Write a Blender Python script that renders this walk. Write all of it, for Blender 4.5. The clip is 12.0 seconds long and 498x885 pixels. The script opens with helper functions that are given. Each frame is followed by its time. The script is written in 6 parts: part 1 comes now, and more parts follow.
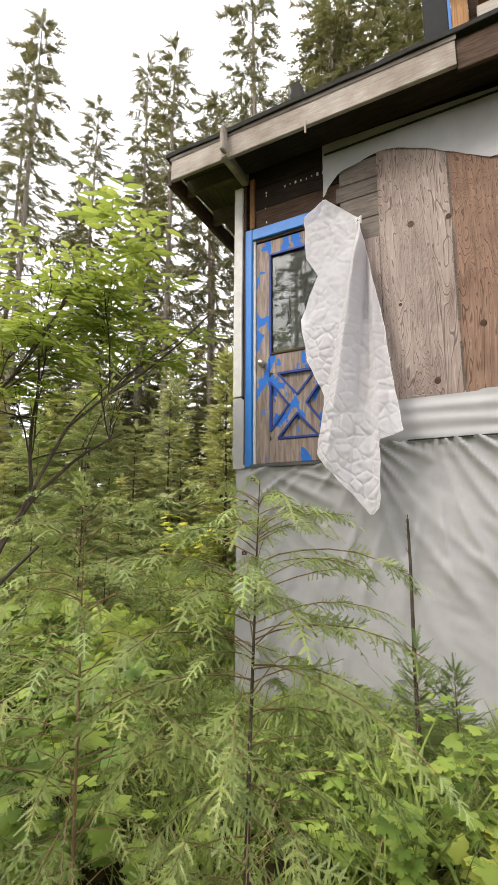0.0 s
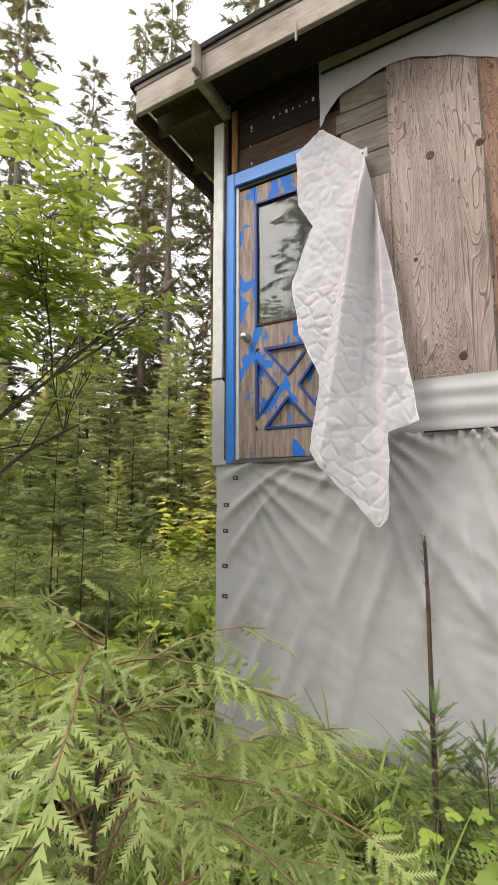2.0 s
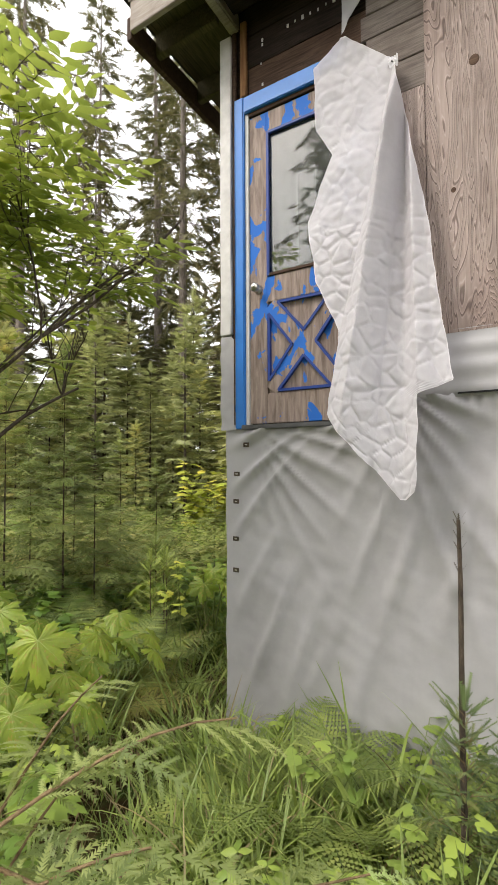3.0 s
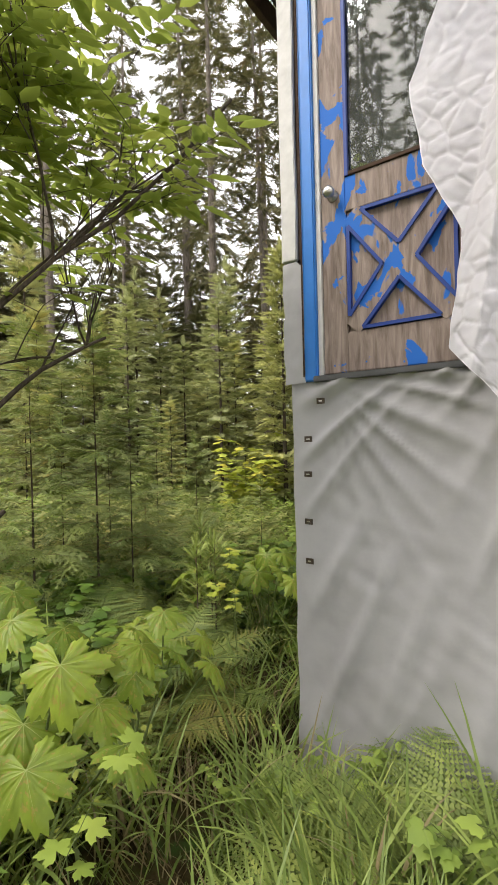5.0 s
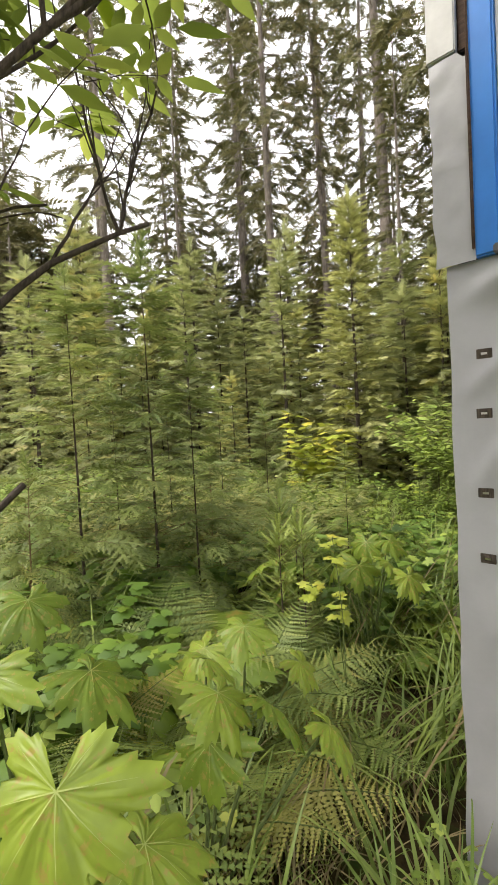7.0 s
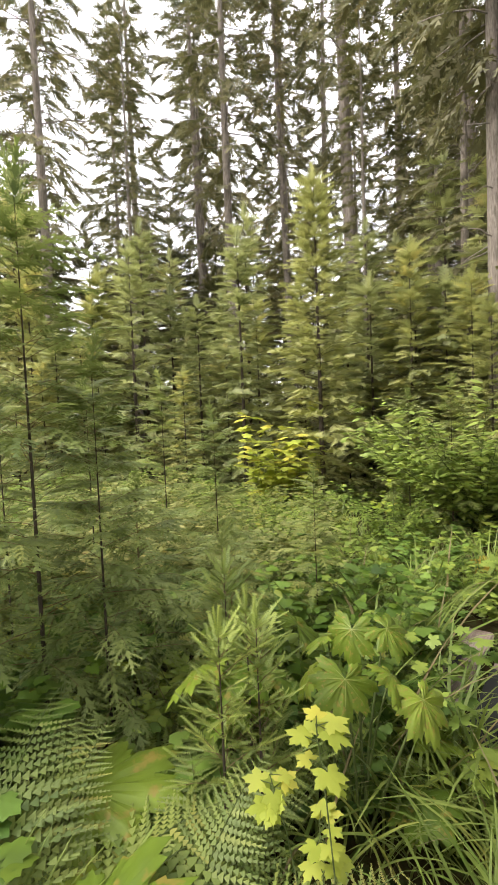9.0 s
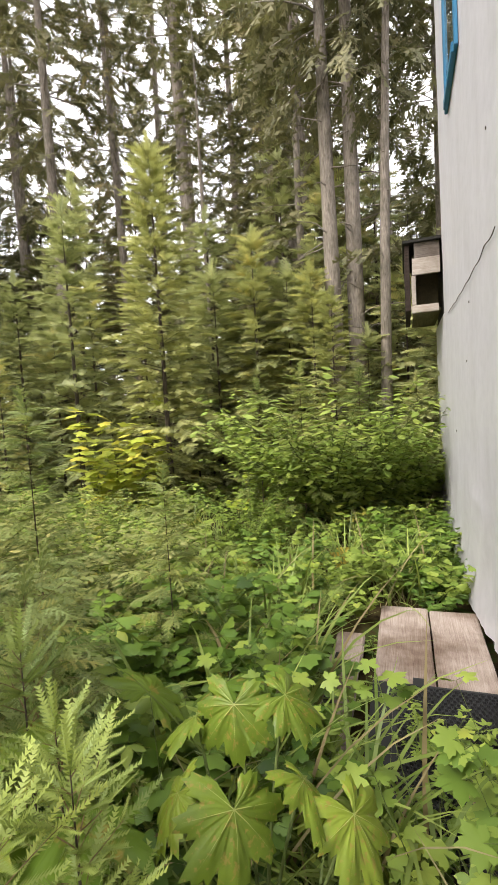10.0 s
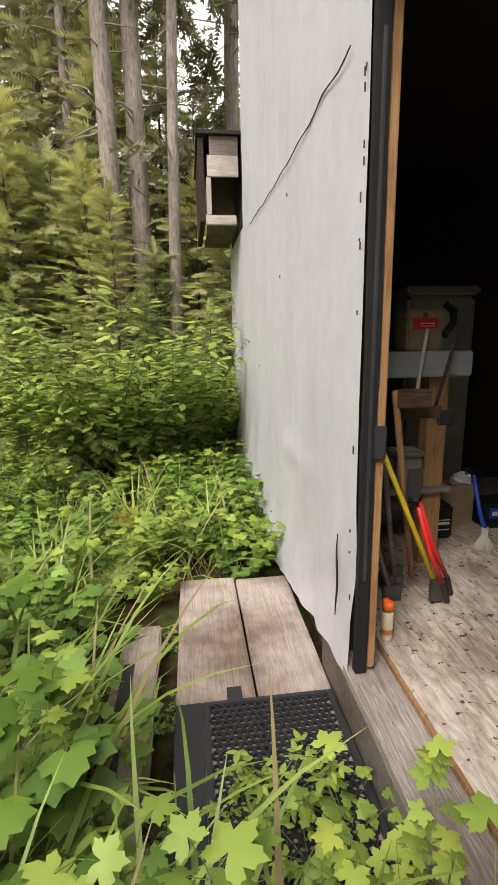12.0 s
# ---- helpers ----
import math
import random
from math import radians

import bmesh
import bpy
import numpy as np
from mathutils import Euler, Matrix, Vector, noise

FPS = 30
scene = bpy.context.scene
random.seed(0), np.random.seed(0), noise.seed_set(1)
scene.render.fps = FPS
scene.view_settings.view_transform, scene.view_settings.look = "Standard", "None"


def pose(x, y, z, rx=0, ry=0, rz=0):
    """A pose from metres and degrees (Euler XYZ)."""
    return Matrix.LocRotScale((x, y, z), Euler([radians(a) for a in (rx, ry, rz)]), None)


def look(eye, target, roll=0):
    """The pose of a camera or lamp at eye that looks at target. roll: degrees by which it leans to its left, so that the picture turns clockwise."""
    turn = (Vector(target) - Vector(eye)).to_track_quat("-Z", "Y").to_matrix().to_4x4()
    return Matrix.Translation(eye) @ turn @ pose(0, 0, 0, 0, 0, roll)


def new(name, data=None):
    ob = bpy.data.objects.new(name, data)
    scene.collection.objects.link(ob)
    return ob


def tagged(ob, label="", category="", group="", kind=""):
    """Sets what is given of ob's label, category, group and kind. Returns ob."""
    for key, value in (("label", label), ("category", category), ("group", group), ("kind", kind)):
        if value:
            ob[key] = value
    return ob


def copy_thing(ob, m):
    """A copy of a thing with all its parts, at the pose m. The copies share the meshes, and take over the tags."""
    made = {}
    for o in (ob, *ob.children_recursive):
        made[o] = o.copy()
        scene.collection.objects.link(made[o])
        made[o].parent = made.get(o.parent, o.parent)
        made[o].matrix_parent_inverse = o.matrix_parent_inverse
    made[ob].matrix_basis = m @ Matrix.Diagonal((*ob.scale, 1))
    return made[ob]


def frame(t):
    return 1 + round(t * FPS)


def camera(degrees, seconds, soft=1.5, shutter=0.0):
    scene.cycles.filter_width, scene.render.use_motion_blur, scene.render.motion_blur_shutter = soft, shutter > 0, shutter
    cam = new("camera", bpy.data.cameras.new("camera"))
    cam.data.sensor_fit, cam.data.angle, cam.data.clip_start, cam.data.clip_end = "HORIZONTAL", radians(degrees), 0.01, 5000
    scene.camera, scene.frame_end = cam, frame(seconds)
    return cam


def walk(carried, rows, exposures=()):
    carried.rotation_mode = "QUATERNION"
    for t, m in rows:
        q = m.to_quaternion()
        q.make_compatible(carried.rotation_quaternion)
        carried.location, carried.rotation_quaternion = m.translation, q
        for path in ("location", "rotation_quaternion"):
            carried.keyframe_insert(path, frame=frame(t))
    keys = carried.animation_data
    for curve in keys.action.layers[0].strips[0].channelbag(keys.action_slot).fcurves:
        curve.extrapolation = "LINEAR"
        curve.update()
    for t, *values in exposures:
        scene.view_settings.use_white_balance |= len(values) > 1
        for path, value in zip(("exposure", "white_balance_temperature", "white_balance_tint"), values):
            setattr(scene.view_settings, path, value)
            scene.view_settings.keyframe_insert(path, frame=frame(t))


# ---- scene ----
cam = camera(56.2, 12.0, 1.2)
PATH = [
    (0, (0.303, 0.372, 1.22), (-0.61, 2.119, 1.557), 0.2),
    (0.5, (0.205, 0.599, 1.285), (-0.73, 2.337, 1.61), 0.2),
    (1, (0.142, 0.711, 1.346), (-0.788, 2.452, 1.669), 0.1),
    (1.4, (0.14, 0.841, 1.366), (-0.784, 2.586, 1.682), -0.2),
    (1.5, (0.145, 0.872, 1.369), (-0.778, 2.618, 1.688), 0.0),
    (2, (0.18, 1.014, 1.418), (-0.775, 2.755, 1.66), -0.1),
    (2.5, (0.114, 1.138, 1.447), (-0.899, 2.857, 1.588), 0.0),
    (2.7, (0.118, 1.182, 1.464), (-0.929, 2.883, 1.578), -0.1),
    (3.6, (-0.02, 1.43, 1.46), (-1.03, 3.17, 1.49), -0.3),
    (4.5, (-0.307, 1.571, 1.428), (-1.334, 3.288, 1.451), -0.7),
    (5, (-0.406, 1.696, 1.383), (-1.558, 3.331, 1.372), -1.4),
    (5.5, (-0.558, 1.847, 1.338), (-1.825, 3.394, 1.317), -2.1),
    (6, (-0.68, 1.979, 1.285), (-2.007, 3.475, 1.242), -2.6),
    (6.5, (-0.851, 2.143, 1.236), (-2.195, 3.623, 1.18), -2.7),
    (6.7, (-0.94, 2.178, 1.21), (-2.292, 3.65, 1.147), -2.9),
    (8.5, (-1.565, 2.981, 1.296), (-2.855, 4.506, 1.186), -3.4),
    (9, (-1.694, 3.149, 1.35), (-2.91, 4.734, 1.25), -2.4),
    (9.5, (-1.94, 3.404, 1.282), (-2.931, 5.138, 1.175), -2.6),
    (10, (-2.086, 3.796, 1.254), (-2.724, 5.686, 1.119), -3.5),
    (10.5, (-2.223, 4.056, 1.171), (-2.567, 6.022, 1.05), -0.8),
    (11, (-2.252, 4.306, 1.149), (-2.443, 6.289, 0.979), -0.5),
    (11.5, (-2.225, 4.603, 1.172), (-2.195, 6.576, 0.851), -1.2),
    (12, (-2.204, 4.828, 1.151), (-1.968, 6.766, 0.719), -1.0),
]
walk(cam, [(t, look(eye, target, roll)) for t, eye, target, roll in PATH],
     exposures=[(0.0, 0.93), (2.5, 0.87), (5.0, 0.90), (6.0, 0.97), (8.5, 1.26), (12.0, 1.28)])

# ---- light ----
sun_elev, sun_rot = radians(48), radians(215)
world = bpy.data.worlds.new("sky")
scene.world = world
world.use_nodes = True
wn, wl = world.node_tree.nodes, world.node_tree.links
wn.clear()
w_out = wn.new("ShaderNodeOutputWorld")
w_bg = wn.new("ShaderNodeBackground")
w_sky = wn.new("ShaderNodeTexSky")
w_sky.sky_type = "NISHITA"
w_sky.sun_disc = False
w_sky.sun_elevation, w_sky.sun_rotation = sun_elev, sun_rot
w_sky.air_density, w_sky.dust_density, w_sky.ozone_density = 1.0, 6.0, 1.0
w_hs = wn.new("ShaderNodeMix")
w_hs.data_type = "RGBA"
w_hs.inputs[0].default_value = 0.8
w_hs.inputs[7].default_value = (9.3, 9.1, 9.1, 1)
wl.new(w_sky.outputs[0], w_hs.inputs[6])
wl.new(w_hs.outputs[2], w_bg.inputs[0])
w_bg.inputs[1].default_value = 0.14
wl.new(w_bg.outputs[0], w_out.inputs[0])

sun_data = bpy.data.lights.new("sun", "SUN")
sun_data.energy, sun_data.angle, sun_data.color = 1.5, radians(25), (1.0, 0.96, 0.9)
sun = new("sun", sun_data)
sun.rotation_euler = (radians(42), 0, radians(-35))
scene.view_settings.exposure = 0.95


# ---- materials ----
def mat(name, rough=0.8, metal=0.0, spec=0.3):
    m = bpy.data.materials.new(name)
    m.use_nodes = True
    b = m.node_tree.nodes["Principled BSDF"]
    b.inputs["Roughness"].default_value = rough
    b.inputs["Metallic"].default_value = metal
    b.inputs["Specular IOR Level"].default_value = spec
    return m, m.node_tree.nodes, m.node_tree.links, b


def coords(n, l, scale, kind="Object", stretch=(1, 1, 1)):
    tc = n.new("ShaderNodeTexCoord")
    mp = n.new("ShaderNodeMapping")
    mp.inputs["Scale"].default_value = [scale * s for s in stretch]
    l.new(tc.outputs[kind], mp.inputs[0])
    return mp.outputs[0]


def noise_tex(n, l, vec, scale, detail=4, rough=0.6, dist=0.0):
    t = n.new("ShaderNodeTexNoise")
    t.inputs["Scale"].default_value = scale
    t.inputs["Detail"].default_value = detail
    t.inputs["Roughness"].default_value = rough
    t.inputs["Distortion"].default_value = dist
    l.new(vec, t.inputs["Vector"])
    return t.outputs["Fac"]


def ramp(n, l, fac, stops):
    r = n.new("ShaderNodeValToRGB")
    e = r.color_ramp.elements
    while len(e) < len(stops):
        e.new(0.5)
    for el, (p, c) in zip(e, stops):
        el.position, el.color = p, (*c, 1)
    l.new(fac, r.inputs[0])
    return r.outputs[0]


def mixc(n, l, fac, a, b, mode="MIX"):
    m = n.new("ShaderNodeMix")
    m.data_type, m.blend_type = "RGBA", mode
    for sock, v in ((0, fac), (6, a), (7, b)):
        if isinstance(v, (int, float)):
            m.inputs[sock].default_value = v
        elif isinstance(v, tuple):
            m.inputs[sock].default_value = (*v, 1)
        else:
            l.new(v, m.inputs[sock])
    return m.outputs[2]


def bump(n, l, b, fac, strength, dist=0.01):
    u = n.new("ShaderNodeBump")
    u.inputs["Strength"].default_value = strength
    u.inputs["Distance"].default_value = dist
    l.new(fac, u.inputs["Height"])
    l.new(u.outputs[0], b.inputs["Normal"])


def leaf_mat(name, dark, light, rough=0.5, trans=0.35, spots=None, per_object=False):
    """Leaves: colour varies leaf by leaf and plant by plant, with light shining through."""
    m, n, l, b = mat(name, rough, 0, 0.35)
    g = n.new("ShaderNodeNewGeometry")
    oi = n.new("ShaderNodeObjectInfo")
    mx = n.new("ShaderNodeMath")
    mx.operation = "MULTIPLY_ADD"
    l.new(g.outputs["Random Per Island"], mx.inputs[0])
    mx.inputs[1].default_value = 0.6
    sc = n.new("ShaderNodeMath")
    sc.operation = "MULTIPLY"
    l.new(oi.outputs["Random"], sc.inputs[0])
    sc.inputs[1].default_value = 0.4
    l.new(sc.outputs[0], mx.inputs[2])
    old = (min(0.8, light[0] * 1.35), light[1] * 1.08, light[2])
    c = ramp(n, l, mx.outputs[0], [(0.0, dark), (0.45, tuple(0.5 * (p + q) for p, q in zip(dark, light))), (0.8, light), (1.0, old)])
    v = coords(n, l, 1)
    f = noise_tex(n, l, v, 3.0, 3)
    c = mixc(n, l, 0.5, c, ramp(n, l, f, [(0.3, (0.5, 0.52, 0.55)), (0.7, (1.4, 1.32, 1.2))]), "MULTIPLY")
    if spots:
        f2 = noise_tex(n, l, v, 14, 3)
        c = mixc(n, l, ramp(n, l, f2, [(0.57, (0, 0, 0)), (0.66, (0.9, 0.9, 0.9))]), c, spots)
    l.new(c, b.inputs["Base Color"])
    if trans:
        tr = n.new("ShaderNodeBsdfTranslucent")
        l.new(mixc(n, l, 0.25, c, (0.42, 0.46, 0.06)), tr.inputs[0])
        ms = n.new("ShaderNodeMixShader")
        ms.inputs[0].default_value = trans
        l.new(b.outputs[0], ms.inputs[1])
        l.new(tr.outputs[0], ms.inputs[2])
        l.new(ms.outputs[0], n["Material Output"].inputs[0])
    return m


M_FIR = leaf_mat("fir_needles", (0.25, 0.275, 0.11), (0.60, 0.60, 0.25), 0.6, 0.38)
M_FIRFAR = leaf_mat("spruce_needles", (0.085, 0.088, 0.048), (0.27, 0.25, 0.135), 0.7, 0.2)
M_FIRMID = leaf_mat("olive_fir_needles", (0.22, 0.25, 0.115), (0.55, 0.58, 0.28), 0.6, 0.38)
M_HEM = leaf_mat("hemlock_needles", (0.13, 0.185, 0.06), (0.38, 0.44, 0.15), 0.45, 0.35)
M_SPR = leaf_mat("bright_spruce_needles", (0.14, 0.20, 0.05), (0.42, 0.50, 0.13), 0.5, 0.25)
M_DARKFIR = leaf_mat("dark_fir_needles", (0.04, 0.085, 0.035), (0.16, 0.22, 0.08), 0.5, 0.15)
M_TIP = leaf_mat("pale_tip_needles", (0.34, 0.46, 0.15), (0.48, 0.58, 0.25), 0.5, 0.35)
M_FERN = leaf_mat("fern_green", (0.11, 0.17, 0.04), (0.32, 0.38, 0.10), 0.5, 0.25)
M_FERNY = leaf_mat("fern_yellowing", (0.22, 0.22, 0.05), (0.46, 0.43, 0.12), 0.5, 0.3)
M_GRASS = leaf_mat("grass_green", (0.11, 0.18, 0.03), (0.35, 0.43, 0.11), 0.4, 0.3)
M_DRY = leaf_mat("dry_grass", (0.14, 0.09, 0.04), (0.36, 0.31, 0.16), 0.8, 0.2)
M_BROAD = leaf_mat("broad_leaf_green", (0.07, 0.15, 0.03), (0.24, 0.36, 0.07), 0.38, 0.2)
M_CURR = leaf_mat("dark_currant_leaf", (0.05, 0.11, 0.015), (0.16, 0.26, 0.035), 0.45, 0.15)
M_YEL = leaf_mat("yellow_green_leaf", (0.34, 0.44, 0.05), (0.56, 0.60, 0.11), 0.5, 0.35)
M_GOLD = leaf_mat("golden_leaf", (0.50, 0.32, 0.05), (0.60, 0.48, 0.09), 0.6, 0.4)
M_YHERB = leaf_mat("yellow_herb_leaf", (0.24, 0.30, 0.045), (0.48, 0.50, 0.11), 0.5, 0.3)
M_PALE = leaf_mat("pale_bush_leaf", (0.24, 0.28, 0.085), (0.50, 0.50, 0.19), 0.5, 0.35)
M_BIG = leaf_mat("large_lobed_leaf", (0.11, 0.20, 0.025), (0.33, 0.42, 0.055), 0.36, 0.3, (0.38, 0.30, 0.07))
M_VEIN = leaf_mat("pale_leaf_vein", (0.34, 0.42, 0.10), (0.44, 0.50, 0.15), 0.5, 0.2)
M_ELD = leaf_mat("shrub_leaf", (0.15, 0.23, 0.045), (0.42, 0.50, 0.11), 0.42, 0.5)
M_BUSH = leaf_mat("bright_bush_leaf", (0.16, 0.26, 0.05), (0.42, 0.51, 0.12), 0.5, 0.35)
M_HERB = leaf_mat("herb_leaf", (0.12, 0.21, 0.035), (0.36, 0.46, 0.09), 0.45, 0.28)


def bark_mat(name, a, b_, scale=6):
    m, n, l, b = mat(name, 0.9)
    v = coords(n, l, scale, stretch=(3, 3, 0.5))
    f = noise_tex(n, l, v, 2.0, 6, 0.65, 0.4)
    c = ramp(n, l, f, [(0.3, a), (0.7, b_)])
    f2 = noise_tex(n, l, coords(n, l, 1), 4.0, 3)
    c = mixc(n, l, 0.6, c, ramp(n, l, f2, [(0.35, (0.6, 0.6, 0.55)), (0.65, (1.15, 1.12, 1.1))]), "MULTIPLY")
    l.new(c, b.inputs["Base Color"])
    bump(n, l, b, f, 0.7, 0.02)
    return m


M_BARK = bark_mat("grey_bark", (0.13, 0.11, 0.09), (0.36, 0.31, 0.27))
M_BARKD = bark_mat("dark_bark", (0.035, 0.028, 0.022), (0.13, 0.10, 0.075), 14)
M_TWIG = bark_mat("brown_twig", (0.16, 0.10, 0.05), (0.34, 0.25, 0.13), 14)
M_STEM = bark_mat("green_stem", (0.10, 0.14, 0.04), (0.22, 0.27, 0.09), 14)


def wood_mat(name, lo, hi, stretch, scale=1.0, rough=0.85, b=0.5, stain=0.6, freq=5.0, dist=2.0):
    """Weathered wood with grain along the axis whose stretch is small."""
    m, n, l, p = mat(name, rough, 0, 0.2)
    v = coords(n, l, scale, stretch=stretch)
    f = noise_tex(n, l, v, freq, 7, 0.7, dist)
    c = ramp(n, l, f, [(0.3, lo), (0.68, hi)])
    f2 = noise_tex(n, l, coords(n, l, 1), 2.2, 5)
    c = mixc(n, l, stain, c, ramp(n, l, f2, [(0.35, (0.42, 0.34, 0.28)), (0.6, (1.12, 1.1, 1.08))]), "MULTIPLY")
    oi = n.new("ShaderNodeObjectInfo")
    c = mixc(n, l, 0.4, c, ramp(n, l, oi.outputs["Random"], [(0, (0.65, 0.63, 0.6)), (1, (1.2, 1.15, 1.1))]), "MULTIPLY")
    l.new(c, p.inputs["Base Color"])
    bump(n, l, p, f, b, 0.006)
    return m


M_PLANK = wood_mat("weathered_deck_wood", (0.22, 0.17, 0.145), (0.43, 0.375, 0.34), (14, 0.6, 14), stain=0.9)
M_FASCIA = wood_mat("grey_fascia_wood", (0.30, 0.26, 0.23), (0.50, 0.46, 0.42), (0.6, 8, 9), b=0.3)
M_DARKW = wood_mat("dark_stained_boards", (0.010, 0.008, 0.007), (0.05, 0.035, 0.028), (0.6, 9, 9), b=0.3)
M_BROWNW = wood_mat("brown_boards", (0.035, 0.022, 0.016), (0.13, 0.085, 0.06), (0.6, 9, 9), b=0.3)
M_GREYB = wood_mat("grey_boards", (0.10, 0.085, 0.075), (0.24, 0.21, 0.19), (0.6, 9, 9), b=0.4)
M_STUD = wood_mat("stud_wood", (0.22, 0.11, 0.05), (0.42, 0.25, 0.12), (9, 9, 0.5), b=0.3)
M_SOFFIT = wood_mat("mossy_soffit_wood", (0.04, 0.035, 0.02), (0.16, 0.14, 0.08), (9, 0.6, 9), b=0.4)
M_SILL = wood_mat("grey_sill_wood", (0.10, 0.085, 0.08), (0.42, 0.37, 0.34), (14, 0.8, 14), b=0.8)


def plywood_mat():
    m, n, l, p = mat("weathered_plywood", 0.85, 0, 0.2)
    v = coords(n, l, 1, stretch=(2.6, 1, 0.30))
    base = n.new("ShaderNodeTexNoise")
    base.inputs["Scale"].default_value, base.inputs["Detail"].default_value = 2.0, 3.0
    base.inputs["Distortion"].default_value = 0.9
    l.new(v, base.inputs["Vector"])
    k = n.new("ShaderNodeMath")
    k.operation = "MULTIPLY"
    l.new(base.outputs["Fac"], k.inputs[0])
    k.inputs[1].default_value = 210.0
    s = n.new("ShaderNodeMath")
    s.operation = "SINE"
    l.new(k.outputs[0], s.inputs[0])
    rings = ramp(n, l, s.outputs[0], [(0.0, (0.75, 0.72, 0.7)), (0.5, (1, 1, 1)), (0.82, (0.62, 0.56, 0.53)), (0.97, (0.20, 0.17, 0.16))])
    fine = noise_tex(n, l, coords(n, l, 1, stretch=(9, 9, 0.5)), 6, 6)
    tone = noise_tex(n, l, coords(n, l, 1), 1.3, 4)
    oi = n.new("ShaderNodeObjectInfo")
    cc = ramp(n, l, tone, [(0.3, (0.26, 0.19, 0.165)), (0.6, (0.50, 0.42, 0.385))])
    c = mixc(n, l, 0.75, cc, rings, "MULTIPLY")
    c = mixc(n, l, 0.6, c, ramp(n, l, fine, [(0.3, (0.55, 0.52, 0.5)), (0.7, (1.15, 1.12, 1.1))]), "MULTIPLY")
    l.new(c, p.inputs["Base Color"])
    bump(n, l, p, s.outputs[0], 0.5, 0.003)
    return m


M_PLY = plywood_mat()


def ply_tinted():
    m = M_PLY.copy()
    m.name = "reddish_plywood"
    for nd in m.node_tree.nodes:
        if nd.type == "VALTORGB" and abs(nd.color_ramp.elements[0].color[0] - 0.26) < 0.01:
            nd.color_ramp.elements[0].color = (0.15, 0.08, 0.055, 1)
            nd.color_ramp.elements[1].color = (0.36, 0.24, 0.18, 1)
    return m


M_PLYR = ply_tinted()


def tarp_mat(name, col, scale, speck=0.25, rough=0.45, b=0.35, blue=0.985):
    m, n, l, p = mat(name, rough, 0, 0.4)
    v = coords(n, l, 1)
    f = noise_tex(n, l, v, scale, 5, 0.65)
    f2 = noise_tex(n, l, coords(n, l, 1, stretch=(1, 1, 0.35)), 2.5, 4)
    c = mixc(n, l, speck, (col, col * 0.975, col * blue), ramp(n, l, f, [(0.3, (0.6, 0.6, 0.6)), (0.6, (1, 1, 1))]), "MULTIPLY")
    c = mixc(n, l, 0.35, c, ramp(n, l, f2, [(0.3, (0.72, 0.70, 0.68)), (0.6, (1, 1, 1))]), "MULTIPLY")
    l.new(c, p.inputs["Base Color"])
    bump(n, l, p, f, b, 0.004)
    return m


M_TARP = tarp_mat("white_woven_tarp", 0.42, 6.0)
M_WRAP = tarp_mat("white_house_wrap", 0.56, 9.0, blue=1.035)
M_RAG = tarp_mat("white_quilted_sheet", 0.84, 14.0, 0.15, 0.6, blue=1.0)


def paint_mat():
    """Blue paint flaking off brown wood."""
    m, n, l, p = mat("flaking_blue_paint", 0.7, 0, 0.3)
    g = noise_tex(n, l, coords(n, l, 1, stretch=(9, 9, 1.0)), 4.0, 6, 0.65, 0.5)
    wood = ramp(n, l, g, [(0.3, (0.13, 0.095, 0.075)), (0.7, (0.38, 0.30, 0.255))])
    f = noise_tex(n, l, coords(n, l, 1, stretch=(1.3, 1, 0.8)), 5.0, 4, 0.55, 0.6)
    k = ramp(n, l, f, [(0.56, (0, 0, 0)), (0.575, (1, 1, 1))])
    c = mixc(n, l, k, wood, (0.02, 0.14, 0.52))
    l.new(c, p.inputs["Base Color"])
    bump(n, l, p, g, 0.3, 0.003)
    return m


M_PAINT = paint_mat()


def plain(name, col, rough=0.5, metal=0.0, spec=0.4, var=0.25, scale=12):
    m, n, l, p = mat(name, rough, metal, spec)
    f = noise_tex(n, l, coords(n, l, 1), scale, 5)
    c = mixc(n, l, var, col, ramp(n, l, f, [(0.3, (0.4, 0.4, 0.4)), (0.7, (1.2, 1.2, 1.2))]), "MULTIPLY")
    l.new(c, p.inputs["Base Color"])
    bump(n, l, p, f, 0.15, 0.002)
    return m


M_BLUE = plain("blue_paint", (0.03, 0.19, 0.58), 0.45, var=0.15)
M_BLUED = plain("dark_blue_trim", (0.012, 0.045, 0.24), 0.5, var=0.2)
M_TEAL = plain("teal_blue_trim", (0.02, 0.16, 0.30), 0.5)
M_BLACK = plain("black_tar_paper", (0.012, 0.012, 0.013), 0.75, 0, 0.3)
M_RUBBER = plain("black_rubber", (0.02, 0.02, 0.022), 0.55, 0, 0.5)
M_SHINGLE = plain("dark_shingle", (0.03, 0.028, 0.024), 0.95, var=0.7, scale=30)
M_CHROME = plain("worn_chrome", (0.55, 0.52, 0.47), 0.3, 1.0, var=0.2)
# near-black base colour: the darkness of the unlit rooms, put into the walls
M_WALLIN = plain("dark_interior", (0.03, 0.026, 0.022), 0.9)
M_WHITEP = plain("white_paint", (0.62, 0.60, 0.57), 0.6, var=0.3)
M_ORANGE = plain("orange_plastic", (0.85, 0.16, 0.02), 0.4, var=0.1)
M_LABEL = plain("cream_label", (0.70, 0.58, 0.42), 0.4, var=0.15)
M_YELLOW = plain("yellow_plastic", (0.75, 0.55, 0.03), 0.4, var=0.1)
M_RED = plain("red_plastic", (0.65, 0.03, 0.02), 0.4, var=0.1)
